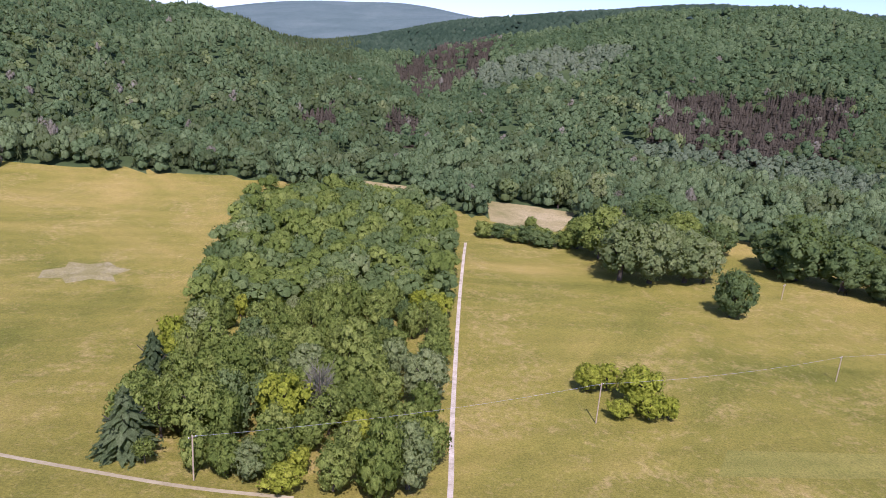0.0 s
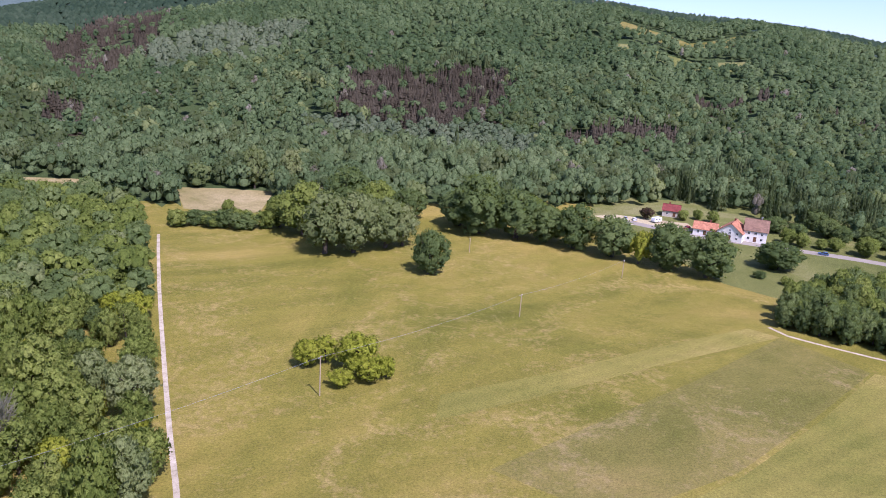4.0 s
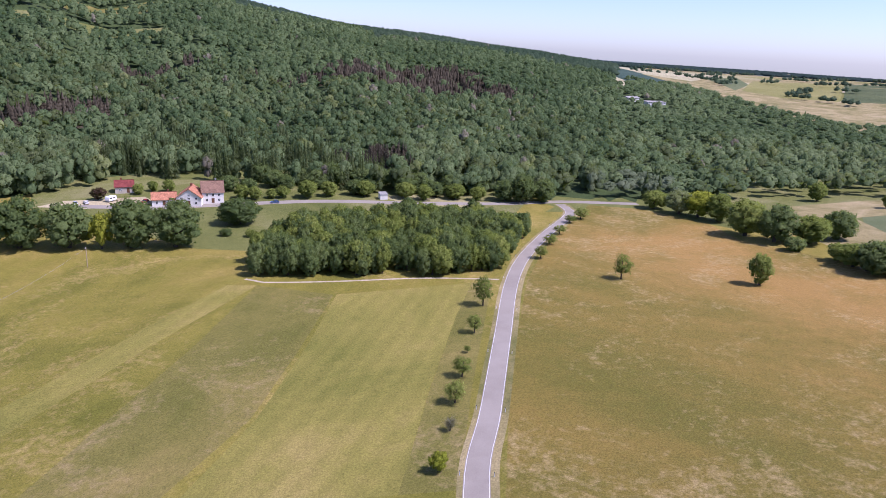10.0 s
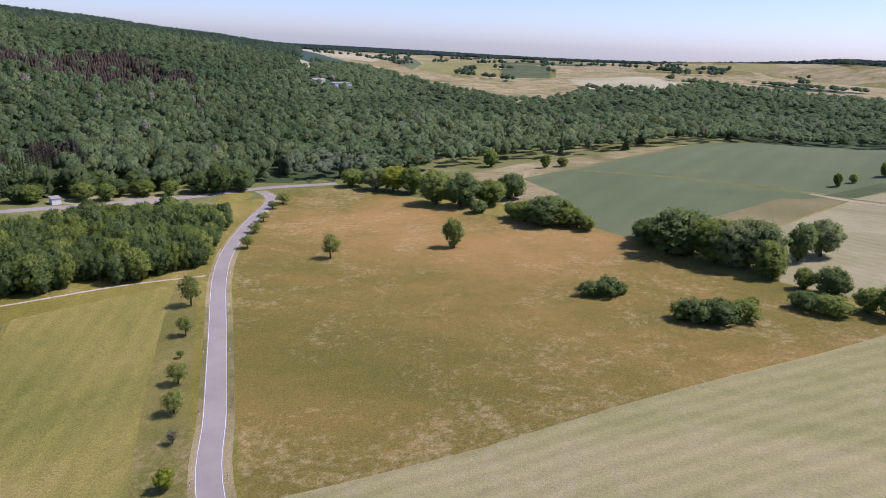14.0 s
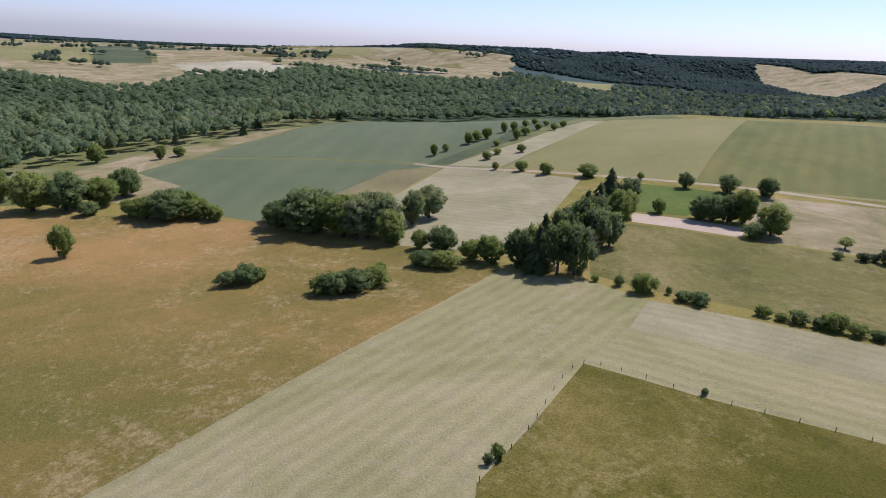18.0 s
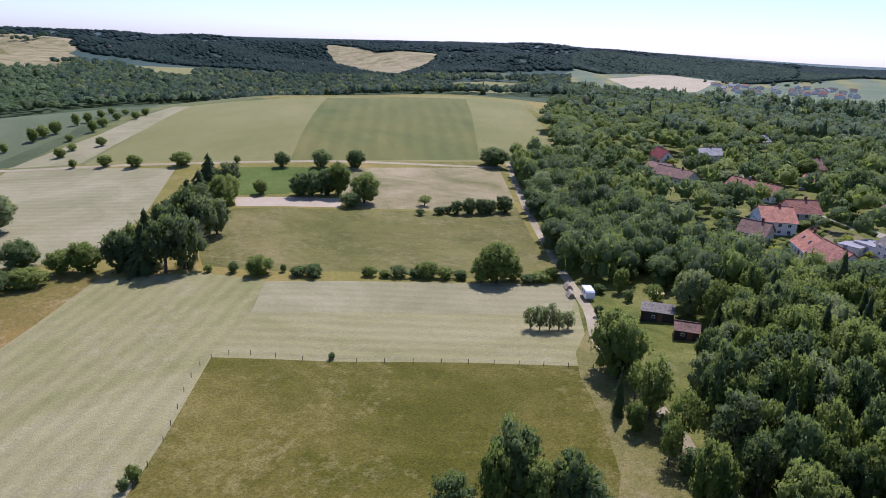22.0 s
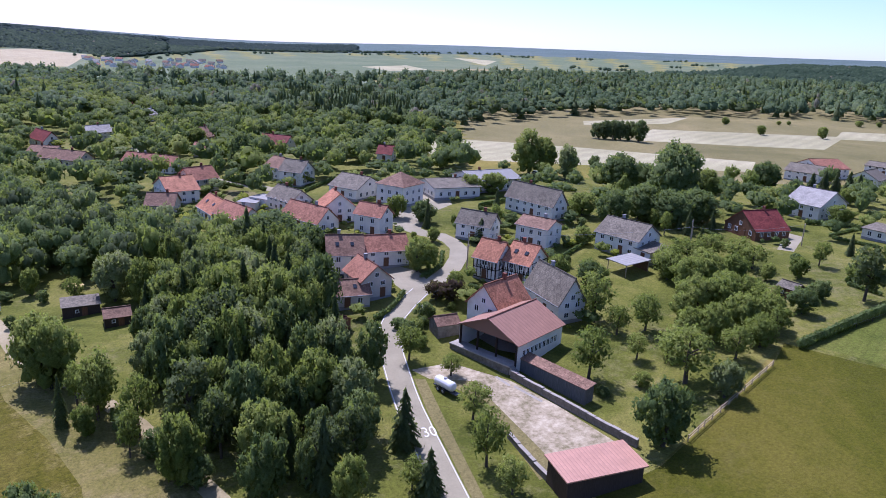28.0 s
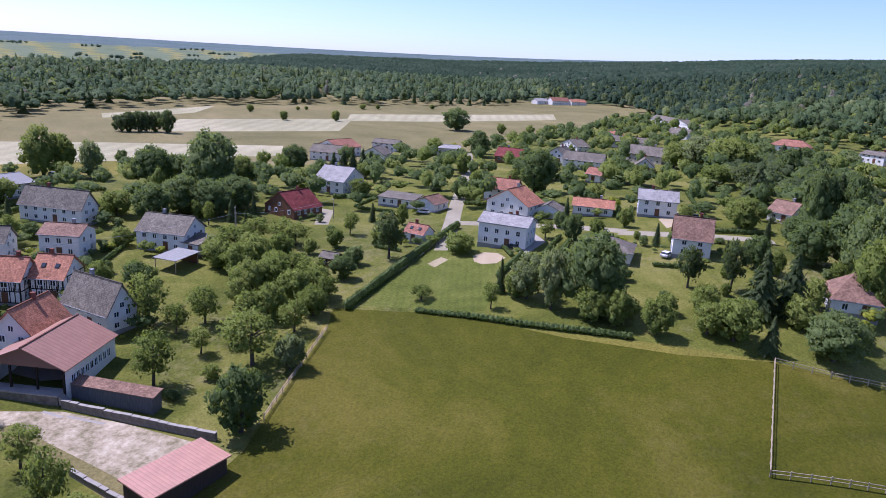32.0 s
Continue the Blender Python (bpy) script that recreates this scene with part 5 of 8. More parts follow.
def strip(name, line, width, lift, material):
    """A flat band that follows the land."""
    a, b = offset_line(line, width / 2), offset_line(line, -width / 2)
    v = [(q.x, q.y, ground(q.x, q.y) + lift) for pair in zip(a, b) for q in pair]
    f = [(2 * i, 2 * i + 1, 2 * i + 3, 2 * i + 2) for i in range(len(line) - 1)]
    return mesh_object(name, v, f, [material])


# ---- patchwork of far farmland across the stream valley ----
FAR_TOP = [(80, 1650), (85, 1320), (90, 1120), (95, 980), (101, 930), (104, 1200), (115, 1240), (127, 1260)]


SOUTH_TOP = [(164, 830), (171, 800), (186, 730), (197, 850), (206, 1050), (213, 1150), (221, 1500), (227, 2300)]
SOUTH_END = [(164, 1650), (181, 1650), (184, 2250), (227, 2350)]


def south_open(az, r):
    """The open fields beyond the village woods."""
    return (az > 164) & (az < 227) & (r > np.interp(az, *zip(*SOUTH_TOP))) & (r < np.interp(az, *zip(*SOUTH_END)))


def farmland():
    rng = np.random.default_rng(5)
    out = []
    kinds = ["dry", "pale", "barley", "meadow2", "dry", "hay", "brownfield", "darkgrass", "barley", "dry", "wheat"]
    for i in range(-7, 8):
        for k in range(9):
            u0, v0 = i * 230 + (k % 2) * 80, 900 + k * 165
            cx, cy = bearing(103, v0)
            ux, uy = bearing(193 + 8 * math.sin(i), 1.0)
            vx, vy = bearing(103, 1.0)
            q = [(cx + ux * u + vx * v, cy + uy * u + vy * v) for u, v in ((u0, 0), (u0 + rng.uniform(190, 228), rng.uniform(-8, 8)), (u0 + rng.uniform(195, 228), rng.uniform(140, 164)), (u0 + rng.uniform(-4, 4), rng.uniform(140, 164)))]
            az = [math.degrees(math.atan2(x, y)) % 360 for x, y in q]
            r = [math.hypot(x, y) for x, y in q]
            if min(az) > 82 and max(az) < 127 and all(rr > np.interp(a, *zip(*FAR_TOP)) for a, rr in zip(az, r)) and max(r) < 2250:
                out.append(("far_field", kinds[int(rng.integers(len(kinds)))], q))
    return out


FIELDS = farmland() + FIELDS

# ---- ground: one sheet, cut along the edges of fields and ways ----
from mathutils.geometry import delaunay_2d_cdt

WAY_LINES = [(name, mat, w, smooth_line(pts)) for name, mat, w, pts in WAYS]
WAY_SHAPES = [(name, mat, [tuple(q) for q in offset_line(line, w / 2)] + [tuple(q) for q in offset_line(line, -w / 2)][::-1])
              for name, mat, w, line in WAY_LINES]
VERGES = [("verge", "dry", [tuple(q) for q in offset_line(line, w / 2 + 1.1)] + [tuple(q) for q in offset_line(line, -w / 2 - 1.6)][::-1])
          for name, mat, w, line in WAY_LINES[:1]]


WEST_EDGE = [(300, 405), (318, 408), (326, 412), (333, 405), (341, 384), (347, 374), (352, 370), (358, 355), (361, 330), (366, 345), (372, 335), (380, 330),
             (388, 345), (396, 365), (404, 385), (408, 386), (411, 378), (417, 367), (420, 362), (428, 358), (436, 372), (440, 385), (450, 400)]


def build_ground():
    shapes = [(n, m, p) for n, m, p in FIELDS + VERGES] + [(n, m, p) for n, m, p in WAY_SHAPES]
    pts, edges = [], []
    for n, m, poly in shapes:
        first = len(pts)
        for (ax, ay), (bx, by) in zip(poly, poly[1:] + poly[:1]):
            long = math.hypot(bx - ax, by - ay)
            k = max(1, int(long / (8 + 0.02 * math.hypot(ax, ay))))
            pts += [Vector((ax + (bx - ax) * i / k, ay + (by - ay) * i / k)) for i in range(k)]
        edges += [(i, i + 1) for i in range(first, len(pts) - 1)] + [(len(pts) - 1, first)]
    r, ring = 6.0, 0
    while r < 4950:
        count = int(min(250, max(12, 2 * math.pi * r / 4.0)))
        for i in range(count):
            a = (i + 0.5 * (ring % 2)) * 2 * math.pi / count
            pts.append(Vector((r * math.sin(a), r * math.cos(a))))
        r, ring = r * 1.035 + 1.0, ring + 1
    pts.append(Vector((0.3, 0.2)))
    v, _, faces, *_ = delaunay_2d_cdt(pts, edges, [], 0, 0.02)
    xy = np.array([tuple(q) for q in v])
    tri = np.array([f for f in faces if len(f) == 3])
    mid = xy[tri].mean(1)
    kind = np.zeros(len(tri), int)
    r = np.hypot(mid[:, 0], mid[:, 1])
    names = ["meadow", "forest_floor", "hazed_hill", "hazed_wood"] + sorted({m for n, m, p in shapes})
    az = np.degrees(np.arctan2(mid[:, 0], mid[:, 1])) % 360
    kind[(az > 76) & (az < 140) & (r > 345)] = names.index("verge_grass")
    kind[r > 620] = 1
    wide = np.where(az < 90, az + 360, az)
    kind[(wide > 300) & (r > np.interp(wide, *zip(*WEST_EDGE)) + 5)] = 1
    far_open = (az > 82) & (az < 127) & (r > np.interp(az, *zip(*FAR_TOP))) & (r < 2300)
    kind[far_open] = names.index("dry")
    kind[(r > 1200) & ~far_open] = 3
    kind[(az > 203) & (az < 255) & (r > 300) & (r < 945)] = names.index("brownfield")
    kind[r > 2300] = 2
    kind[south_open(az, r)] = names.index("green2")
    kind[south_open(az, r) & (np.sin(az * 2.2 + r * 0.004) > 0.55)] = names.index("barley")
    way = np.full(len(tri), -1)
    for i, (n, m, p) in enumerate(shapes):
        p = np.array(p)
        near = (mid[:, 0] > p[:, 0].min()) & (mid[:, 0] < p[:, 0].max()) & (mid[:, 1] > p[:, 1].min()) & (mid[:, 1] < p[:, 1].max())
        idx = np.where(near)[0]
        sel = idx[inside(mid[idx, 0], mid[idx, 1], [tuple(q) for q in p])]
        kind[sel] = names.index(m)
        j = i - len(FIELDS) - len(VERGES)
        if j >= 0:
            way[sel] = j
    xyz = np.c_[xy, ground(xy[:, 0], xy[:, 1])]

    def cut(name, mask):
        sub = tri[mask]
        used, inv = np.unique(sub, return_inverse=True)
        return mesh_object(name, xyz[used], inv.reshape(-1, 3), names, kind[mask], True)

    land = new("ground", cut("ground", way < 0))
    tagged(land, "rolling ground of dry meadows, mown hay and crop fields", "ground", kind="structure")
    texts = {"tarmac": "worn grey tarmac village street", "asphalt": "grey asphalt road with worn surface", "gravel": "pale gravel farm track", "dirt": "dusty dirt track across the fields"}
    for j, (n, m, p) in enumerate(WAY_SHAPES):
        if (way == j).any():
            ob = tagged(new(n, cut(n, way == j)), texts[m], "road" if m in ("asphalt", "tarmac") else "track", kind="structure")


build_ground()
for name, mat, w, line in WAY_LINES[:1]:
    for side in (1, -1):
        tagged(new("edge_line", strip("edge_line", offset_line(line, side * (w / 2 - 0.2)), 0.10, 0.06, "line_paint")), "white painted edge line on the road", "road marking", kind="structure")

# ---- trees ----
RNG = np.random.default_rng(7)



def knob():
    """A coarse twenty-sided ball."""
    g = (1 + 5 ** 0.5) / 2
    v = np.array([(-1, g, 0), (1, g, 0), (-1, -g, 0), (1, -g, 0), (0, -1, g), (0, 1, g), (0, -1, -g), (0, 1, -g), (g, 0, -1), (g, 0, 1), (-g, 0, -1), (-g, 0, 1)]) / math.hypot(1, g)
    f = np.array([(0, 11, 5), (0, 5, 1), (0, 1, 7), (0, 7, 10), (0, 10, 11), (1, 5, 9), (5, 11, 4), (11, 10, 2), (10, 7, 6), (7, 1, 8), (3, 9, 4), (3, 4, 2), (3, 2, 6), (3, 6, 8), (3, 8, 9), (4, 9, 5), (2, 4, 11), (6, 2, 10), (8, 6, 7), (9, 8, 1)])
    return v, f


KNOB = knob()


def cards(points, normals, size, rng, tilt=0.5):
    """Small leaf sprays: pieces laid on the crown, each facing a little its own way."""
    n = len(points)
    nm = normals + rng.normal(0, tilt, (n, 3))
    nm /= np.linalg.norm(nm, axis=1)[:, None]
    ax = np.cross(nm, rng.normal(0, 1, (n, 3)))
    ax /= np.linalg.norm(ax, axis=1)[:, None] + 1e-9
    ay = np.cross(nm, ax)
    s = size * rng.uniform(0.55, 1.3, (n, 1))
    q = np.stack([points - ax * s - ay * s * 0.55, points + ax * s - ay * s * 0.4, points + ay * s * 0.95 - nm * s * 0.3], 1)
    v = q.reshape(-1, 3)
    i = np.arange(n)[:, None] * 3
    return v, i + np.array([0, 1, 2])


def join(parts):
    vs, fs, k = [], [], 0
    for v, f in parts:
        vs.append(v), fs.append(f + k)
        k += len(v)
    return np.concatenate(vs), np.concatenate(fs)


def unit(v):
    return v / (np.linalg.norm(v, axis=-1, keepdims=True) + 1e-9)


def facing(v, f, nm):
    """Turn each face the way its leaves look."""
    g = np.cross(v[f[:, 1]] - v[f[:, 0]], v[f[:, 2]] - v[f[:, 0]])
    back = (g * nm[f].mean(1)).sum(1) < 0
    return np.where(back[:, None], f[:, ::-1], f)


def leafy(rng, lobes, heart, sprays, size, core=0.86, spread=(0.8, 1.16), floor=-9.0, keep=0.84, flat=0.92, tilt=0.8):
    """A heap of leafy lobes (x, y, z, radius): a knob in each and sprays of leaves over it. Gives points, faces, shading normals and tints."""
    lobes = np.asarray(lobes, float)
    squash = np.array((1.0, 1.0, flat))
    kv, kf = KNOB
    n = len(lobes)
    kp = kv[None] * (lobes[:, 3] * core)[:, None, None] * rng.uniform(0.86, 1.08, (n, len(kv), 1)) * squash + lobes[:, None, :3]
    v, f = kp.reshape(-1, 3), (kf[None] + (np.arange(n) * len(kv))[:, None, None]).reshape(-1, 3)
    own, first = np.repeat(np.arange(n), len(kv)), n * len(kv)
    if sprays:
        share = lobes[:, 3] ** 2
        pick = rng.choice(n, sprays, p=share / share.sum())
        d = rng.normal(0, 1, (sprays, 3))
        d[:, 2] = np.where(d[:, 2] < -0.5, -d[:, 2], d[:, 2])
        d = unit(d)
        r = lobes[pick, 3][:, None] * rng.uniform(*spread, (sprays, 1))
        cv, cf = cards(lobes[pick, :3] + d * r * squash, d, size, rng, tilt)
        f, own = np.concatenate([f, cf + len(v)]), np.concatenate([own, np.repeat(pick, 3)])
        v = np.concatenate([v, cv])
    mid, lobe = v[f].mean(1), own[f[:, 0]]
    ok = mid[:, 2] > floor
    for j in range(n):
        ok &= (lobe == j) | ((((mid - lobes[j, :3]) / (lobes[j, 3] * keep * squash)) ** 2).sum(1) > 1)
    f = f[ok]
    used, inv = np.unique(f, return_inverse=True)
    v, own, f = v[used], own[used], inv.reshape(-1, 3)
    nm = unit(0.4 * unit((v - heart) * (1, 1, 0.9)) + 0.5 * unit(v - lobes[own, :3]) + (0, 0, 0.4))
    nm[used >= first] += np.repeat(rng.normal(0, 0.26, (sprays, 3)), 3, 0)[used[used >= first] - first]
    nm = unit(nm)
    return v, facing(v, f, nm), nm, rng.normal(0, 0.1, n)[own]


def crown(seed, lobes=30, sprays=1850, size=0.031, squat=1.0, open_=0.0, core=0.8):
    """A crown in the unit box: radius about 0.5, from z 0 to 1, uneven in outline, with gaps between its boughs."""
    rng = np.random.default_rng(seed)
    rows = []
    lean, swell, ph = rng.uniform(-0.08, 0.08, 2), rng.uniform(0.06, 0.16), rng.uniform(0, 6.28)
    for i in range(lobes):
        h = 1 - 2 * (i + 0.5) / lobes
        a, q = i * 2.4 + rng.uniform(-0.4, 0.4), math.sqrt(1 - h * h) if h > 0 else (1 - abs(h) ** 3.2) ** 0.5
        wide = 0.34 * rng.uniform(0.74, 1.14) * (1.0 if h > -0.5 else 0.85) * (1 + swell * math.sin(2 * a + ph))
        z = 0.5 + 0.35 * h * squat * rng.uniform(0.86, 1.12)
        rows.append((wide * q * math.cos(a) + lean[0] * z, wide * q * math.sin(a) + lean[1] * z, z, rng.uniform(0.09, 0.17) * (24 / lobes) ** 0.25))
    if core > 0.6:
        rows.append((0, 0, 0.47, 0.36))
    return leafy(rng, rows, np.array((0, 0, 0.4)), sprays, size, core, (0.72, 1.28 + open_), keep=0.8 if core > 0.6 else 0.5)


def spruce(seed, tiers=11, per=12, droop=0.35, sprays=0):
    """A conifer in the unit box: whorls of drooping boughs round a leader, with hanging twigs along each bough."""
    rng = np.random.default_rng(seed)
    v, f, k, tips = [], [], 0, []
    for i in range(tiers):
        h = i / tiers
        r = 0.5 * (1 - h) ** 0.85 + 0.03
        n = max(5, int(per * (1 - 0.55 * h)))
        for j in range(n):
            a = 2 * math.pi * (j + rng.uniform(-0.3, 0.3)) / n + i
            rr, z0 = r * rng.uniform(0.62, 1.15), h * 0.93 + rng.uniform(-0.03, 0.03)
            c, s, w = math.cos(a), math.sin(a), 0.14 * r + 0.02
            z1, z2 = z0 + 0.07, z0 - droop * 0.14 * rr / 0.5
            v += [(0, 0, z1 + 0.03), (c * rr * 0.6 - s * w, s * rr * 0.6 + c * w, z0 + 0.012), (c * rr, s * rr, z2 + 0.0), (c * rr * 0.6 + s * w, s * rr * 0.6 - c * w, z0 + 0.012), (c * rr * 0.55, s * rr * 0.55, z0 + 0.055)]
            f += [(k, k + 1, k + 4), (k + 1, k + 2, k + 4), (k + 2, k + 3, k + 4), (k + 3, k, k + 4)]
            k += 5
            for q in rng.uniform(0.35, 1.05, sprays):
                side = rng.normal(0, 0.5) * w
                tips.append((c * rr * q - s * side, s * rr * q + c * side, z1 + (z2 - z1) * q + rng.uniform(-0.03, 0.02)))
    top = np.array([(0.02, 0, 0.9), (-0.01, 0.02, 0.9), (-0.01, -0.02, 0.9), (0, 0, 1.02)])
    parts = [(np.array(v), np.array(f)), (top, np.array([(0, 1, 3), (1, 2, 3), (2, 0, 3)]))]
    if tips:
        p = np.array(tips)
        parts.append(cards(p, unit(p * (1, 1, 0) + (0, 0, 0.15)), 0.036, rng, 0.7))
    v, f = join(parts)
    nm = unit(unit(v * (1, 1, 0) + 1e-6) + (0, 0, 0.9) + rng.normal(0, 0.25, v.shape))
    return v, facing(v, f, nm), nm, np.zeros(len(v))


def bare(seed, n=170):
    """A dead crown: thin forking twigs in the unit box."""
    rng = np.random.default_rng(seed)
    v, f, k = [], [], 0
    for i in range(n):
        a, h = rng.uniform(0, 6.28), rng.uniform(0.05, 0.75)
        r, up = rng.uniform(0.2, 0.5) * math.sin(math.pi * (0.2 + 0.7 * h)), rng.uniform(0.15, 0.3)
        p0, p1 = Vector((0.05 * math.cos(a), 0.05 * math.sin(a), h)), Vector((r * math.cos(a), r * math.sin(a), min(1, h + up)))
        side = (p1 - p0).cross(Vector(rng.normal(0, 1, 3))).normalized() * 0.016
        for q0, q1, w in ((p0, p1, 1.0), (p0.lerp(p1, 0.5), p1 + Vector(rng.normal(0, 0.09, 3)), 0.6), (p0.lerp(p1, 0.7), p1 + Vector(rng.normal(0, 0.11, 3)), 0.5)):
            v += [tuple(q0 - side * w), tuple(q0 + side * w), tuple(q1)]
            f.append((k, k + 1, k + 2))
            k += 3
    return np.array(v), np.array(f)


def trunk(seed, limbs=5, base=0.035, reach=0.62):
    """A tapered trunk with limbs, one unit high to the crown's heart."""
    rng = np.random.default_rng(seed)
    parts = []

    def limb(p, q, r0, r1, sides=6):
        d = (Vector(q) - Vector(p)).normalized()
        x = d.orthogonal().normalized()
        y = d.cross(x)
        ring = [[Vector(c) + (x * math.cos(a) + y * math.sin(a)) * r for a in np.arange(sides) * 2 * math.pi / sides] for c, r in ((p, r0), (q, r1))]
        v = np.array([tuple(t) for t in ring[0] + ring[1]])
        f = []
        for i in range(sides):
            j = (i + 1) % sides
            f += [(i, j, sides + j), (i, sides + j, sides + i)]
        parts.append((v, np.array(f)))

    m = (rng.uniform(-0.03, 0.03), rng.uniform(-0.03, 0.03), 0.3)
    limb((0, 0, -0.06), m, base * 1.25, base * 0.85)
    limb(m, (m[0] * 1.5, m[1] * 1.5, reach + 0.2), base * 0.85, base * 0.25)
    for i in range(limbs):
        a, h = i * 2.4 + rng.uniform(0, 1), rng.uniform(0.22, 0.5)
        limb((m[0], m[1], h), (0.27 * math.cos(a), 0.27 * math.sin(a), h + rng.uniform(0.15, 0.3)), base * 0.5, base * 0.15, 5)
    return join(parts)


def tinted(me, value):
    at = me.attributes.new("tint", "FLOAT", "POINT")
    at.data.foreach_set("value", np.full(len(me.vertices), value, np.float32) if np.isscalar(value) else np.asarray(value, np.float32))
    return me


def shaded(me, normals):
    """Leaves take the light as part of their bough."""
    at = me.attributes.new("custom_normal", "FLOAT_VECTOR", "POINT")
    at.data.foreach_set("vector", np.asarray(normals, np.float32).ravel())
    return me


def crown_mesh(name, geo, mat, tint=0.5):
    me = mesh_object(name, geo[0], geo[1], [mat], smooth=not mat.startswith("needles") or len(geo) > 2)
    if len(geo) > 2:
        shaded(me, geo[2])
        tint = np.clip(tint + geo[3], 0, 1)
    return tinted(me, tint)


TREE_KINDS = {}


def tree_kind(key, label, mats, geos, trunk_h, category="tree", name="tree", tint=(0.3, 0.7)):
    TREE_KINDS[key] = (label, category, name, [(mesh_object("trunk", *trunk(i + 3), ["bark"]), [crown_mesh("crown", g, m, t) for m in mats for t in tint]) for i, g in enumerate(geos)], trunk_h)


BROAD = [crown(s) for s in (1, 2, 3, 4, 5)]
LOW = [crown(s, 20, 1400, 0.034, 0.92) for s in (11, 12, 13)]
BIG = [crown(s, 46, 3200, 0.0235, 1.0, 0.0, 0.82) for s in (51, 52, 53)]
LOOSE = [crown(s, 14, 1300, 0.034, 1.0, 0.35, 0.5) for s in (21, 22, 23)]
tree_kind("broad", "broadleaf tree with a full green crown", ["leaves"], BROAD, 0.0)
tree_kind("dark", "broadleaf tree with a dense dark green crown", ["leaves_dark"], BROAD, -0.03, "tree", "shade_tree")
tree_kind("lime", "young tree with bright yellow-green leaves", ["leaves_lime"], LOW, 0.02, "tree", "young_tree")
tree_kind("grey", "willow with pale grey-green leaves", ["leaves_grey"], BROAD, 0.04, "tree", "willow_tree")
tree_kind("fruit", "small fruit tree with a loose green crown", ["leaves"], LOOSE, 0.18, "fruit tree", "fruit_tree")
tree_kind("cypress", "dense dark conifer leafy down to the ground", ["needles"], LOW, -0.08, "conifer", "conifer_tree")
tree_kind("sapling", "slender young tree leafy from the ground up", ["leaves_grey"], LOOSE, 0.02, "young tree", "sapling_tree")
tree_kind("bush", "rounded leafy green bush in the grass", ["leaves", "leaves_dark"], LOW, -0.12, "bush", "bush")
tree_kind("spruce", "dark green spruce with drooping boughs", ["needles"], [spruce(s, 15, 13, 0.5, 6) for s in (31, 32, 33)], 0.05, "conifer", "spruce_tree")
tree_kind("pine", "bluish dark pine with layered boughs", ["needles"], [crown(s, 16, 1400, 0.04, 1.0, 0.2, 0.55) for s in (36, 37)], 0.2, "conifer", "pine_tree")
tree_kind("dead", "dead grey-brown tree with bare twigs", ["twigs"], [bare(s) for s in (41, 42)], 0.15, "dead tree", "dead_tree")
tree_kind("red", "dark red-leaved ornamental tree", ["leaves_red"], BROAD[:2], 0.06, "tree", "copper_tree")
for key_, mat_ in (("broad", "leaves"), ("dark", "leaves_dark"), ("grey", "leaves_grey")):
    text_, cat_, name_, _, th_ = TREE_KINDS[key_]
    tree_kind(key_ + "_big", text_.replace("tree with", "large tree with").replace("large large", "large"), [mat_], BIG, th_, cat_, name_)
TREE_COUNT = [0]


def plant(kind, x, y, h, w, group="", label=""):
    """One tree of that kind, h metres high and w wide, standing on the land."""
    if w > 10.5 and kind + "_big" in TREE_KINDS:
        kind += "_big"
    text, cat, name, models, th = TREE_KINDS[kind]
    TREE_COUNT[0] += 1
    k = TREE_COUNT[0]
    tm, cms = models[k % len(models)]
    turn = (k * 137.5) % 360
    root = new(name)
    root.matrix_basis = pose(x, y, ground(x, y), 0, 0, turn)
    lift = max(0.0, th)
    bole = new("trunk", tm)
    bole.scale = (w, w, h)
    top = new("crown", cms[(k * 7) % len(cms)])
    top.scale, top.location = (w, w, h * (1 - th) * (1.0 if kind in ("spruce", "dead") else 1.06)), (0, 0, h * th - (0.04 * h if kind != "spruce" else 0))
    bole.parent = top.parent = root
    if kind == "bush":
        bpy.data.objects.remove(bole)
    tagged(root, label or text, cat, group)
    return root


# ---- woods: joined stands of crowns ----
def wood_crown(seed, lobes, sprays, size=0.12, skirt=False, floor=0.3):
    """A forest crown from above: leafy lobes round a middle one."""
    rng = np.random.default_rng(seed)
    rows = [(0, 0, 0.56, 0.36 if lobes > 2 else 0.44)]
    for i in range(lobes):
        a, h = i * 2.4 + rng.uniform(-0.5, 0.5), 1 - (i / lobes) ** 0.8
        out = 0.32 * math.sin(math.acos(min(1, h)) if h > 0 else 1.57) * rng.uniform(0.75, 1.2)
        rows.append((out * math.cos(a), out * math.sin(a), 0.56 + 0.24 * h * rng.uniform(0.8, 1.15), rng.uniform(0.15, 0.25) if lobes > 4 else rng.uniform(0.22, 0.32)))
    if skirt:
        rows += [(0.16 * math.cos(a), 0.16 * math.sin(a), 0.24, 0.26) for a in (0.5, 2.6, 4.7)]
    return leafy(rng, rows, np.array((0, 0, 0.25)), sprays, size, 0.84, (0.8, 1.2), -9 if skirt else floor, 0.8, 0.75)


def dome(seed):
    """A far crown in a closed canopy: a low heap of seven sides."""
    rng = np.random.default_rng(seed)
    a = np.arange(7) * math.pi * 2 / 7 + rng.uniform(-0.3, 0.3, 7)
    r = rng.uniform(0.48, 0.66, 7)
    v = np.r_[[(0.06, 0.02, 0.9)], np.c_[r * np.cos(a), r * np.sin(a), rng.uniform(0.02, 0.4, 7)]]
    f = np.array([(0, 1 + i, 1 + (i + 1) % 7) for i in range(7)])
    nm = unit(v - np.array((0, 0, 0.1)))
    return v, facing(v, f, nm), nm, np.zeros(len(v))


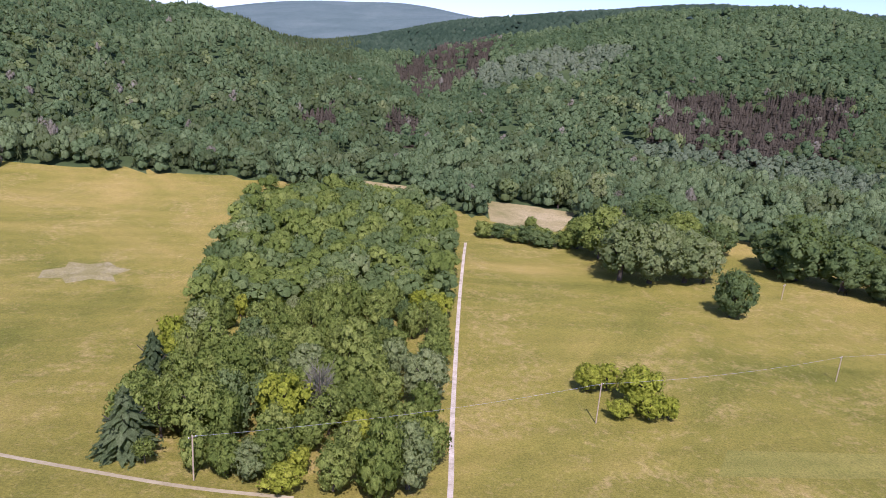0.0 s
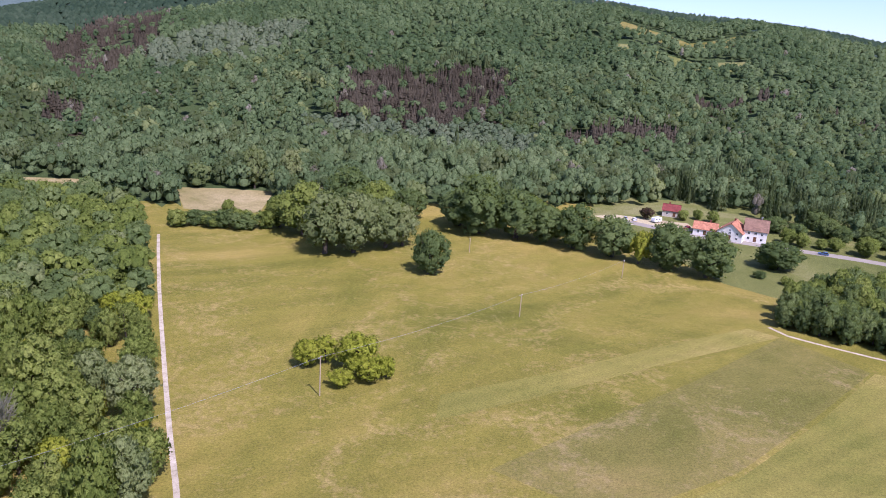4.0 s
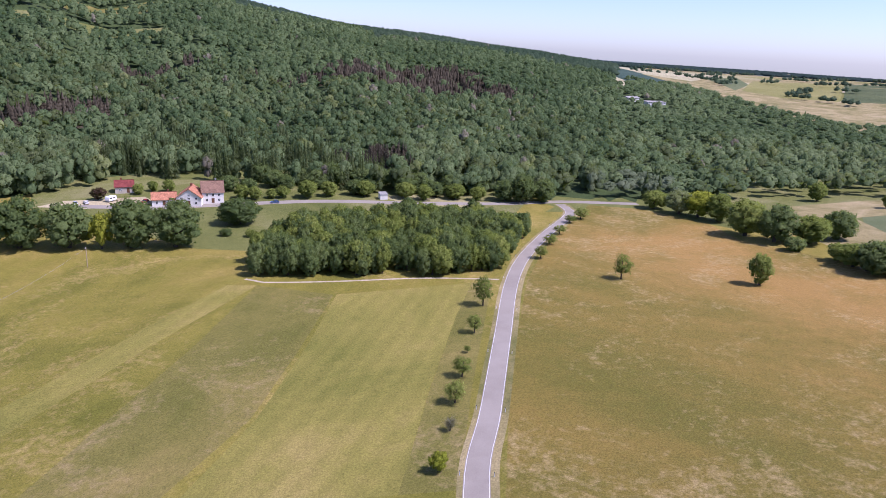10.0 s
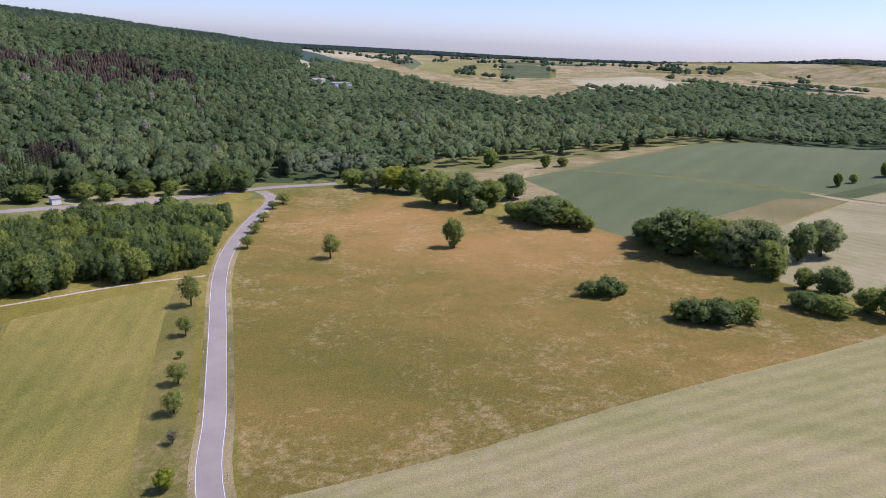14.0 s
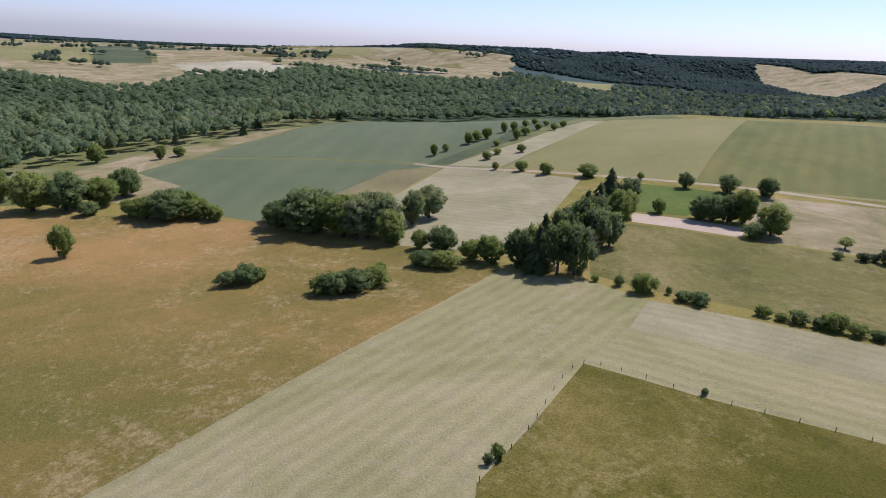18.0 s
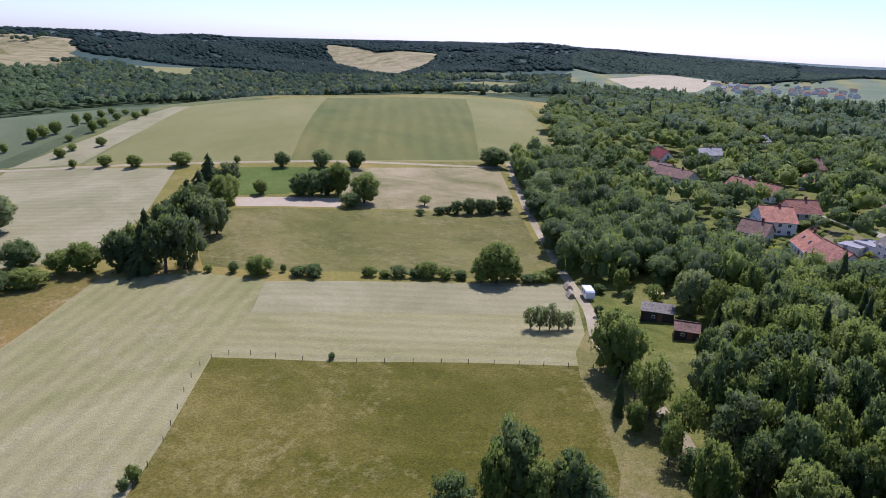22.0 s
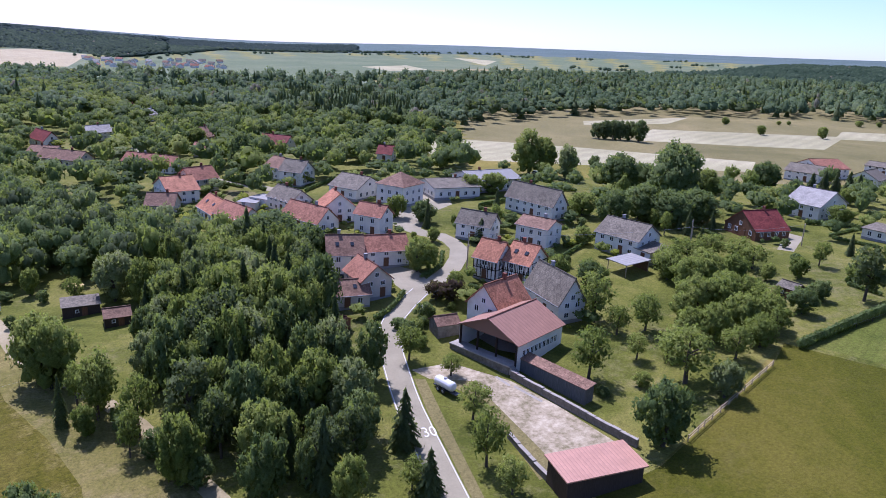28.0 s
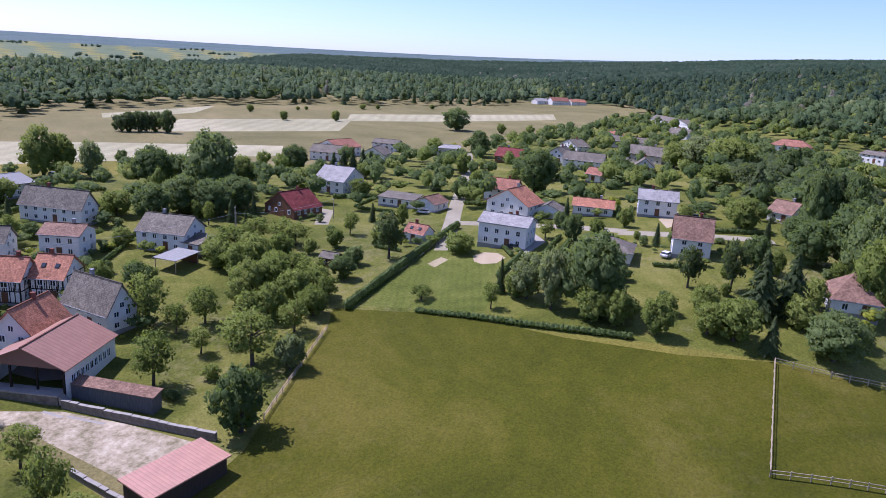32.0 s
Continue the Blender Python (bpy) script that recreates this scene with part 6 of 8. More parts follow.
WOOD_NEAR = [wood_crown(s, 11, 420, 0.031, True) for s in range(60, 66)]
WOOD_GARDEN = [wood_crown(s, 8, 140, 0.045) for s in range(66, 71)]
WOOD_MID = [wood_crown(s, 5, 66, 0.052) for s in range(71, 78)]
WOOD_FAR = [wood_crown(s, 2, 16, 0.085) for s in range(80, 88)]
WOOD_RIM = [dome(s) for s in range(90, 96)]
FIR_NEAR = [spruce(s, 8, 8) for s in (101, 102, 103)]


def fir_cone(seed, tiers, sides):
    """A conifer far off: ragged skirts of boughs, one above the other."""
    rng = np.random.default_rng(seed)
    v, f = [], []
    for i in range(tiers):
        z0, r, k = i / tiers * 0.86, 0.5 * (1 - i / tiers) ** 0.8, len(v)
        v.append((0, 0, min(1.0, z0 + 1.35 / tiers)))
        for j in range(sides):
            a = 2 * math.pi * (j + 0.5 * (i % 2)) / sides
            rr = r * rng.uniform(0.7, 1.25)
            v.append((rr * math.cos(a), rr * math.sin(a), z0 + rng.uniform(-0.05, 0.05)))
        f += [(k, k + 1 + j, k + 1 + (j + 1) % sides) for j in range(sides)]
    v = np.array(v)
    nm = unit(unit(v * (1, 1, 0) + 1e-6) + (0, 0, 0.7))
    return v, facing(v, np.array(f), nm), nm, np.zeros(len(v))


FIR_MID = [fir_cone(s, 5, 8) for s in (107, 108, 109, 110)]
FIR_FAR = [fir_cone(s, 3, 6) for s in (105, 106)]


def stand(name, label, mat, spots, models, category="forest"):
    """Many trees as one mesh. spots: rows of x, y, height, width, tint."""
    if not len(spots):
        return None
    vs, fs, ts, ns, k = [], [], [], [], 0
    spots = np.asarray(spots)
    z = ground(spots[:, 0], spots[:, 1])
    pick = RNG.integers(0, len(models), len(spots))
    turn = RNG.uniform(0, 6.28, len(spots))
    for m, (v, f, *soft) in enumerate(models):
        s = np.where(pick == m)[0]
        if not len(s):
            continue
        c, n = np.cos(turn[s])[:, None], np.sin(turn[s])[:, None]
        w, h = spots[s, 3][:, None], spots[s, 2][:, None]
        x = (v[None, :, 0] * c - v[None, :, 1] * n) * w + spots[s, 0][:, None]
        y = (v[None, :, 0] * n + v[None, :, 1] * c) * w + spots[s, 1][:, None]
        zz = v[None, :, 2] * h * 1.0 + z[s][:, None]
        vs.append(np.stack([x, y, zz], -1).reshape(-1, 3))
        fs.append((f[None] + (np.arange(len(s)) * len(v))[:, None, None]).reshape(-1, 3) + k)
        tint = np.repeat(spots[s, 4][:, None], len(v), 1)
        if soft:
            q = soft[0][None]
            ns.append(unit(np.stack([q[..., 0] * c - q[..., 1] * n, q[..., 0] * n + q[..., 1] * c, q[..., 2] * w / h], -1).reshape(-1, 3)))
            tint = np.clip(tint + soft[1][None], 0, 1)
        ts.append(tint.ravel())
        k += len(s) * len(v)
    me = mesh_object(name, np.concatenate(vs), np.concatenate(fs), [mat], smooth=bool(ns))
    if ns:
        shaded(me, np.concatenate(ns))
    return tagged(new(name, tinted(me, np.concatenate(ts))), label, category, kind="stuff")

# ---- forests ----
OPEN = [np.array(p) for n, m, p in FIELDS if m not in ("forest_floor",) and n not in ("village_lawn", "valley_verge")] + [np.array(p) for n, m, p in WAY_SHAPES]


def free(x, y, pad=0.0):
    ok = np.ones(len(x), bool)
    for p in OPEN:
        near = np.where((x > p[:, 0].min()) & (x < p[:, 0].max()) & (y > p[:, 1].min()) & (y < p[:, 1].max()))[0]
        if len(near):
            ok[near] &= ~inside(x[near], y[near], [tuple(q) for q in p])
    return ok


def clear_of_houses(x, y, pad, yard):
    """Gardens stay open round each house; trees keep farther back on its camera side, so it stays in view."""
    ok = np.ones(len(x), bool)
    for h in HOUSES:
        c, s = math.cos(radians(h[2])), math.sin(radians(h[2]))
        u, v = (x - h[0]) * c + (y - h[1]) * s, -(x - h[0]) * s + (y - h[1]) * c
        ok &= ~((np.abs(u) < h[3] / 2 + pad) & (v < h[4] / 2 + pad) & (v > -h[4] / 2 - yard))
    return ok


def ring_spots(az0, az1, r0, r1, step, edge=None):
    """Scattered places between two bearings and two distances. edge: a function of the bearing that gives the nearest distance."""
    area = radians(az1 - az0) * (r1 * r1 - r0 * r0) / 2
    n = int(area / (step * step))
    az = RNG.uniform(az0, az1, n)
    r = np.sqrt(RNG.uniform(r0 * r0, r1 * r1, n))
    if edge:
        ok = r > edge(az)
        az, r = az[ok], r[ok]
    x, y = r * np.sin(np.radians(az)), r * np.cos(np.radians(az))
    # thin out crowded places
    cell = {}
    keep = []
    g = step * 0.72
    for i in range(len(x)):
        key = (int(x[i] // g), int(y[i] // g))
        if key not in cell:
            cell[key] = 1
            keep.append(i)
    x, y = x[keep], y[keep]
    a, d = np.degrees(np.arctan2(x, y)) % 360, np.hypot(x, y)
    ok = free(x, y) & ~south_open(a, d) & clear_of_houses(x, y, 9.0, 26.0) & ~((a > 82) & (a < 127) & (d > np.interp(a, *zip(*FAR_TOP))) & (d < 2300))
    return x[ok], y[ok]


def edge_line(*pairs):
    a, r = [p[0] for p in pairs], [p[1] for p in pairs]
    return lambda az: np.interp(az, a, r)


EDGE_W = edge_line(*WEST_EDGE)
EDGE_N = edge_line((80, 395), (84, 388), (90, 424), (92, 438), (95, 450), (98.7, 468), (102, 471), (105.4, 487), (109, 505), (113.3, 555), (115, 585), (121, 600), (127, 720), (136, 760))
EDGE_S = edge_line((164, 490), (172, 430), (180, 450), (192, 395), (200, 392), (205, 430), (209, 520), (213, 556), (219, 610), (229, 690), (238, 768), (242, 820), (244.5, 935), (250, 935), (252.5, 880), (255, 720), (257.5, 590), (260, 525), (263, 490), (266, 462), (276, 440))


def mixed(x, y, hlo, hhi, wlo, whi):
    n = len(x)
    h = RNG.uniform(hlo, hhi, n)
    return np.c_[x, y, h, h * 0 + RNG.uniform(wlo, whi, n), RNG.beta(1.6, 2.0, n)]


def in_stand(x, y, stands):
    hit = np.zeros(len(x), bool)
    j = RNG.normal(0, 1, (2, len(x))) * np.hypot(x, y) * 0.008
    for p in stands:
        hit |= inside(x + j[0], y + j[1], p)
    return hit


def crowd(rows, step):
    """Conifers stand closer: three more beside each."""
    more = [rows]
    for i in range(3):
        q = rows.copy()
        q[:, :2] += RNG.uniform(-0.5, 0.5, (len(q), 2)) * step
        q[:, 2] *= RNG.uniform(0.8, 1.1, len(q))
        more.append(q)
    return np.concatenate(more)


def forest(tag, az0, az1, bands, edge):
    for r0, r1, step, models, fir, mat, hl, hh in bands:
        x, y = ring_spots(az0, az1, r0, r1, step, edge)
        dead, firs, young = (in_stand(x, y, [p for k, p in STANDS if k == kind]) for kind in ("dead", "spruce", "young"))
        chance = RNG.uniform(0, 1, len(x))
        dead &= chance < 0.88
        firs &= ~dead & (chance < 0.62)
        odd = (chance < (0.13 if r0 < 620 and "village" in tag else np.where(x < -40, 0.14, 0.012) if r0 < 1200 else 0.0)) & ~(dead | firs)
        young &= ~(dead | firs | odd)
        bare_ = (chance > (0.982 if r0 < 700 else 0.997)) & ~(dead | firs | young)
        rest = ~(dead | firs | young | bare_ | odd)
        k = min(step / 7.0, 1.35) if r0 < 1200 else step / 6.6
        drift = np.array([noise.noise(Vector((px * 0.006, py * 0.006, 0))) + 0.6 * noise.noise(Vector((px * 0.019, py * 0.019, 5))) for px, py in zip(x, y)])
        rows = mixed(x, y, hl, hh, 6.8 * k, 12.0 * k)
        rows[:, 4] = np.clip(rows[:, 4] + drift * 0.75, 0, 1)
        rows[:, 2] *= (1 + 0.2 * drift) * RNG.uniform(0.9, 1.08, len(x))
        sort = RNG.uniform(0, 1, len(x))
        deep = np.where((x < -40) & (y > 0), 0.4, 0.2)
        if r0 < 700:
            stand("forest", f"dark crowns in the broadleaf forest {tag}", "needles", rows[rest & (sort < deep)], models)
            stand("forest", f"pale crowns in the broadleaf forest {tag}", "leaves_grey", rows[rest & (sort > 0.965)], models)
            rest &= (sort >= deep) & (sort <= 0.965)
        stand("forest", f"dense mixed broadleaf forest {tag}", mat, rows[rest], models)
        stand("young_forest", f"pale green young trees {tag}", "young_canopy" if r0 < 1200 else "hazed_far_canopy", rows[young] * (1, 1, 0.85, 0.9, 1), models)
        stand("spruce_forest", f"stand of dark green spruce {tag}", "needles", np.concatenate([crowd(rows[firs] * (1, 1, 1.15, 0.48, 1), step), rows[odd] * (1, 1, 1.2, 0.6, 1)]), fir)
        stand("dead_spruce_forest", f"stand of dead brown spruce {tag}", "needles_dead", crowd(rows[dead] * (1, 1, 0.8, 0.52, 1), step), fir)
        stand("dying_trees", f"dying greyish brown trees {tag}", "twigs", rows[bare_] * (1, 1, 1, 0.7, 1), models)


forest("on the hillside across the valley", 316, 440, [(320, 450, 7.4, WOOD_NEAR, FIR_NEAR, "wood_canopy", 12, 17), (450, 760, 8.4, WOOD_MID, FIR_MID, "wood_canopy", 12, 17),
       (760, 1250, 9.6, WOOD_FAR, FIR_FAR, "wood_canopy", 12, 16), (1250, 1780, 10.0, WOOD_RIM, FIR_FAR, "hazed_far_canopy", 10, 13)], EDGE_W)
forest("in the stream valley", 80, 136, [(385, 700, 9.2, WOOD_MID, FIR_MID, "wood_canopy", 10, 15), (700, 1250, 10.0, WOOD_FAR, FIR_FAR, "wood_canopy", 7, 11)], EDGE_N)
forest("behind the barley hill", 126, 164, [(640, 1300, 11.0, WOOD_FAR, FIR_FAR, "hazed_far_canopy", 9, 13)], lambda az: np.interp(az, [126, 136, 150, 160, 168], [720, 760, 760, 800, 700]))
forest("on the far ridges", 76, 194, [(1250, 2200, 9.5, WOOD_RIM, FIR_FAR, "hazed_distant_canopy", 7, 10), (2200, 3700, 18.0, WOOD_RIM, FIR_FAR, "hazed_horizon_canopy", 8, 11)], lambda az: np.interp(az, [76, 90, 122, 128, 150, 164, 181, 184, 194], [2000, 2100, 2000, 1500, 1300, 1600, 1650, 2250, 2400]))
# upper village slope gets darker leaves: its shade is put into the colour
for tag_, lo_, hi_, near_, far_ in (("behind the village", 164, 246, "hazed_south_canopy", "hazed_south_canopy"), ("behind the upper village", 246, 280, "wood_canopy", "hazed_far_canopy")):
    forest(tag_, lo_, hi_, [(250, 620, 9.2, WOOD_MID, FIR_MID, near_, 10, 16), (620, 1100, 10.5, WOOD_FAR, FIR_FAR, far_, 11, 17), (1100, 1250, 13.0, WOOD_FAR, FIR_FAR, far_, 11, 15), (1250, 2300, 11.0, WOOD_RIM, FIR_FAR, "hazed_far_canopy", 8, 11)], EDGE_S)


def copses():
    """Clumps and hedgerow lines among the far fields."""
    rows = []
    for i in range(75):
        az, r = RNG.uniform(82, 127), RNG.uniform(950, 2150)
        if r < np.interp(az, *zip(*FAR_TOP)):
            continue
        x, y = bearing(az, r)
        turn, n = RNG.uniform(0, 6.28), int(RNG.integers(1, 20))
        for k in range(n):
            s_ = RNG.uniform(-0.5, 0.5) * n * 7
            rows.append((x + math.cos(turn) * s_ + RNG.normal(0, 5), y + math.sin(turn) * s_ + RNG.normal(0, 5), RNG.uniform(7, 12), RNG.uniform(9, 14), RNG.beta(1.6, 2)))
    for i in range(46):
        az, r = RNG.uniform(168, 222), RNG.uniform(850, 2250)
        if not south_open(np.array([az]), np.array([r]))[0]:
            continue
        x, y = bearing(az, r)
        if not free(np.array([x]), np.array([y]))[0]:
            continue
        n = int(RNG.integers(1, 12))
        for k in range(n):
            rows.append((x + RNG.normal(0, 4 + n * 3.0), y + RNG.normal(0, 6), RNG.uniform(6, 10), RNG.uniform(8, 12), RNG.beta(1.6, 2)))
    stand("field_copse", "copses and hedgerow trees among the far fields", "hazed_far_canopy", rows, WOOD_FAR)


copses()

# ---- planting ----
for group, kind, rows in TREES:
    for x, y, h, w in rows:
        plant(kind, x, y, h, w, group)

MIXES = {"copse": ["broad", "broad", "grey", "broad", "broad", "lime", "broad", "fruit", "broad", "dark"], "dark": ["dark", "dark", "broad"], "near": ["broad", "dark", "spruce", "dark", "broad", "pine", "dark", "broad", "spruce", "grey", "pine"], "mixed": ["broad", "dark", "broad", "broad", "spruce", "broad", "dark", "broad", "grey", "fruit"]}
PLACED = [(x, y) for g, k, rows in TREES for x, y, h, w in rows]


def wood_spots(outline, step):
    p = np.array(outline)
    xs, ys = np.arange(p[:, 0].min(), p[:, 0].max(), step), np.arange(p[:, 1].min(), p[:, 1].max(), step)
    gx, gy = (q.ravel() for q in np.meshgrid(xs, ys))
    gx, gy = gx + RNG.uniform(-0.42, 0.42, len(gx)) * step, gy + RNG.uniform(-0.42, 0.42, len(gy)) * step
    ok = inside(gx, gy, outline) & clear_of_houses(gx, gy, 2.5, 2.5)
    return gx[ok], gy[ok]


NEAR_WOOD = {"road_wood": 400.0, "garden_wood": 165.0}
for name, step, heights, mix, outline in WOODS:
    x, y = wood_spots(outline, step)
    rag = np.array([noise.noise(Vector((px * 0.11, py * 0.11, 3.0))) for px, py in zip(x, y)])
    gap = 0.6 if name == "copse" else 0.42
    x, y = x[rag < gap], y[rag < gap]
    near = np.hypot(x, y) < NEAR_WOOD.get(name, 205.0)
    for px, py in zip(x[near], y[near]):
        if min(math.hypot(px - a, py - b) for a, b in PLACED) < 3.2:
            continue
        kind = MIXES[mix][int(RNG.integers(len(MIXES[mix])))]
        h = RNG.uniform(*heights) * (1 + 0.45 * noise.noise(Vector((px * 0.05, py * 0.05, 9.0)))) * (0.75 if kind in ("lime", "fruit") else 1.0)
        slim = (0.48, 0.72) if name == "near_wood" else (0.62, 0.95)
        plant(kind, px, py, h * (1.15 if kind == "spruce" else 1.0), h * (0.46 if kind == "spruce" else RNG.uniform(*slim)), name.replace("_", " "))
    far = ~near
    if far.any():
        n = int(far.sum())
        rows = np.c_[x[far], y[far], RNG.uniform(*heights, n), RNG.uniform(1.25, 1.75, n) * step, RNG.beta(1.6, 2, n)]
        sort = RNG.uniform(0, 1, n)
        shares = (("leaves", 0.0, 0.12), ("leaves_dark", 0.12, 0.6), ("needles", 0.6, 0.98), ("leaves_grey", 0.98, 1.0)) if mix == "dark" or name in ("east_wood", "garden_wood") else (("leaves", 0.0, 0.55), ("leaves_dark", 0.55, 0.93), ("leaves_grey", 0.93, 1.0))
        for mat, lo, hi in shares:
            stand(name, "broadleaf wood with dense green crowns between the meadows", mat, rows[(sort >= lo) & (sort < hi)], WOOD_GARDEN if name in ("north_wood", "east_wood") else WOOD_NEAR, "wood")

# ---- houses ----
def plaster(name, c, dirt=0.12, grain=14.0):
    n = Nodes(name, 0.85, 0.2)
    f = n.maths("ADD", n.maths("MULTIPLY", n.noise(0.5, 5, 0.65), 0.7), n.maths("MULTIPLY", n.noise(grain, 4, 0.7), 0.3))
    n.base(n.ramp(f, (0.3, tuple(v * (1 - dirt * 1.6) for v in c)), (0.55, c), (0.75, tuple(min(1, v * 1.05) for v in c)))).bump(n.noise(grain * 2, 4, 0.7), 0.2, 0.01)


def tiles(name, c, rows=True, var=0.28, rough=0.75):
    """Roof covering: courses along the slope, tile by tile shifts of colour, weathering in patches."""
    n = Nodes(name, rough, 0.12)
    br = n.add("ShaderNodeTexBrick")
    n.tree.links.new(n.add("ShaderNodeUVMap", uv_map="slope").outputs[0], br.inputs["Vector"])
    for k, v in (("Scale", 1.0), ("Mortar Size", 0.012), ("Brick Width", 0.30), ("Row Height", 0.34), ("Bias", 0.0)):
        br.inputs[k].default_value = v
    br.inputs["Color1"].default_value = (*(v * (1 - var) for v in c), 1)
    br.inputs["Color2"].default_value = (*(min(1, v * (1 + var)) for v in c), 1)
    br.inputs["Mortar"].default_value = (*(v * 0.45 for v in c), 1)
    age = n.ramp(n.noise(0.45, 5, 0.7), (0.35, (0.36, 0.36, 0.36)), (0.65, (0.62, 0.62, 0.62)))
    n.base(n.mix(0.85, br.outputs[0], age, "OVERLAY")).bump(br.outputs["Fac"], -0.5, 0.03)


def sheet(name, c, rough=0.45, metal=0.0, ribs=0.45):
    n = Nodes(name, rough, 0.4, metal)
    w = n.add("ShaderNodeTexWave", wave_type="BANDS", bands_direction="X")
    n.tree.links.new(n.add("ShaderNodeUVMap", uv_map="slope").outputs[0], w.inputs["Vector"])
    w.inputs["Scale"].default_value = 0.314 / ribs
    age = n.noise(0.7, 5, 0.7)
    n.base(n.mix(n.ramp(w.outputs["Fac"], (0.0, (0, 0, 0)), (0.12, (1, 1, 1))), tuple(v * 0.72 for v in c), n.ramp(age, (0.3, tuple(v * 0.85 for v in c)), (0.7, tuple(min(1, v * 1.12) for v in c))))).bump(w.outputs["Fac"], 0.4, 0.03)


def boards(name, c, width=0.18):
    n = Nodes(name, 0.8, 0.2)
    g = n.noise(2.0, 6, 0.7, stretch=(6, 6, 0.4))
    n.base(n.ramp(g, (0.3, tuple(v * 0.6 for v in c)), (0.55, c), (0.75, tuple(min(1, v * 1.4) for v in c)))).bump(g, 0.4, 0.02)


plaster("white", (0.77, 0.735, 0.66)), plaster("beige", (0.56, 0.50, 0.41)), plaster("plinth", (0.30, 0.29, 0.28))
boards("wood", (0.17, 0.085, 0.045)), boards("darkwood", (0.062, 0.045, 0.034)), boards("pale_wood", (0.42, 0.33, 0.22)), boards("greywood", (0.150, 0.140, 0.132)), boards("beam", (0.035, 0.024, 0.018))
tiles("roof_red", (0.325, 0.148, 0.094)), tiles("roof_orange", (0.405, 0.178, 0.102)), tiles("roof_brown", (0.235, 0.140, 0.094)), tiles("roof_darkred", (0.20, 0.050, 0.042))
tiles("roof_slate", (0.176, 0.152, 0.114)), tiles("roof_pale", (0.33, 0.31, 0.28), var=0.12), sheet("roof_barn", (0.325, 0.168, 0.112), 0.6, ribs=0.9), sheet("roof_pinkmetal", (0.46, 0.240, 0.165), 0.5, ribs=0.6)
sheet("roof_concrete", (0.27, 0.26, 0.24), 0.8, ribs=1.0)
plaster("frame_white", (0.78, 0.78, 0.76), 0.05), plaster("brick_red", (0.24, 0.085, 0.055), 0.3, 6.0)
plaster("gutter_zinc", (0.30, 0.31, 0.32), 0.1)
n = Nodes("glass", 0.06, 0.6)
n.base((0.030, 0.036, 0.042))


def box(x0, x1, y0, y1, z0, z1):
    v = [(x, y, z) for z in (z0, z1) for y in (y0, y1) for x in (x0, x1)]
    return v, [(0, 2, 3, 1), (4, 5, 7, 6), (0, 1, 5, 4), (2, 6, 7, 3), (0, 4, 6, 2), (1, 3, 7, 5)]


def poly_mesh(name, verts, faces, mats, slope=False, index=None):
    me = bpy.data.meshes.new(name)
    me.from_pydata([tuple(v) for v in verts], [], [tuple(f) for f in faces])
    for m in mats:
        me.materials.append(MATS[m])
    if index:
        me.polygons.foreach_set("material_index", index)
    if slope:
        uv = me.uv_layers.new(name="slope")
        for p in me.polygons:
            nrm = p.normal
            ux = Vector((0, 0, 1)).cross(nrm)
            ux = ux.normalized() if ux.length > 0.05 else Vector((1, 0, 0))
            uy = nrm.cross(ux)
            for li in p.loop_indices:
                co = me.vertices[me.loops[li].vertex_index].co
                uv.data[li].uv = (co.dot(ux), co.dot(uy))
    return me


def part(name, me, parent, label="", loc=None, turn=0.0):
    ob = new(name, me)
    ob.parent = parent
    if loc:
        ob.location = loc
    ob.rotation_euler = (0, 0, radians(turn))
    if label:
        ob["label"] = label
    return ob


def boxes_mesh(name, bs, mat):
    v, f = [], []
    for b in bs:
        bv, bf = box(*b)
        f += [tuple(i + len(v) for i in q) for q in bf]
        v += bv
    return poly_mesh(name, v, f, [mat])


SHARED = {}


def lattice(name, xs, zs, gaps, y0, y1, mat):
    """One connected frame: a board from y0 to y1 with rectangular gaps, given by column and row."""
    nx, nz = len(xs), len(zs)
    v = [(x, y, z) for y in (y0, y1) for z in zs for x in xs]
    at = lambda i, k, s: s * nx * nz + k * nx + i
    solid = lambda i, k: 0 <= i < nx - 1 and 0 <= k < nz - 1 and (i, k) not in gaps
    f = []
    for i in range(nx - 1):
        for k in range(nz - 1):
            if not solid(i, k):
                continue
            f.append((at(i, k, 0), at(i + 1, k, 0), at(i + 1, k + 1, 0), at(i, k + 1, 0)))
            f.append((at(i, k, 1), at(i, k + 1, 1), at(i + 1, k + 1, 1), at(i + 1, k, 1)))
            for (di, dk), (a, b) in (((-1, 0), ((i, k + 1), (i, k))), ((1, 0), ((i + 1, k), (i + 1, k + 1))), ((0, -1), ((i, k), (i + 1, k))), ((0, 1), ((i + 1, k + 1), (i, k + 1)))):
                if not solid(i + di, k + dk):
                    f.append((at(*a, 0), at(*a, 1), at(*b, 1), at(*b, 0)))
    return poly_mesh(name, v, f, [mat])


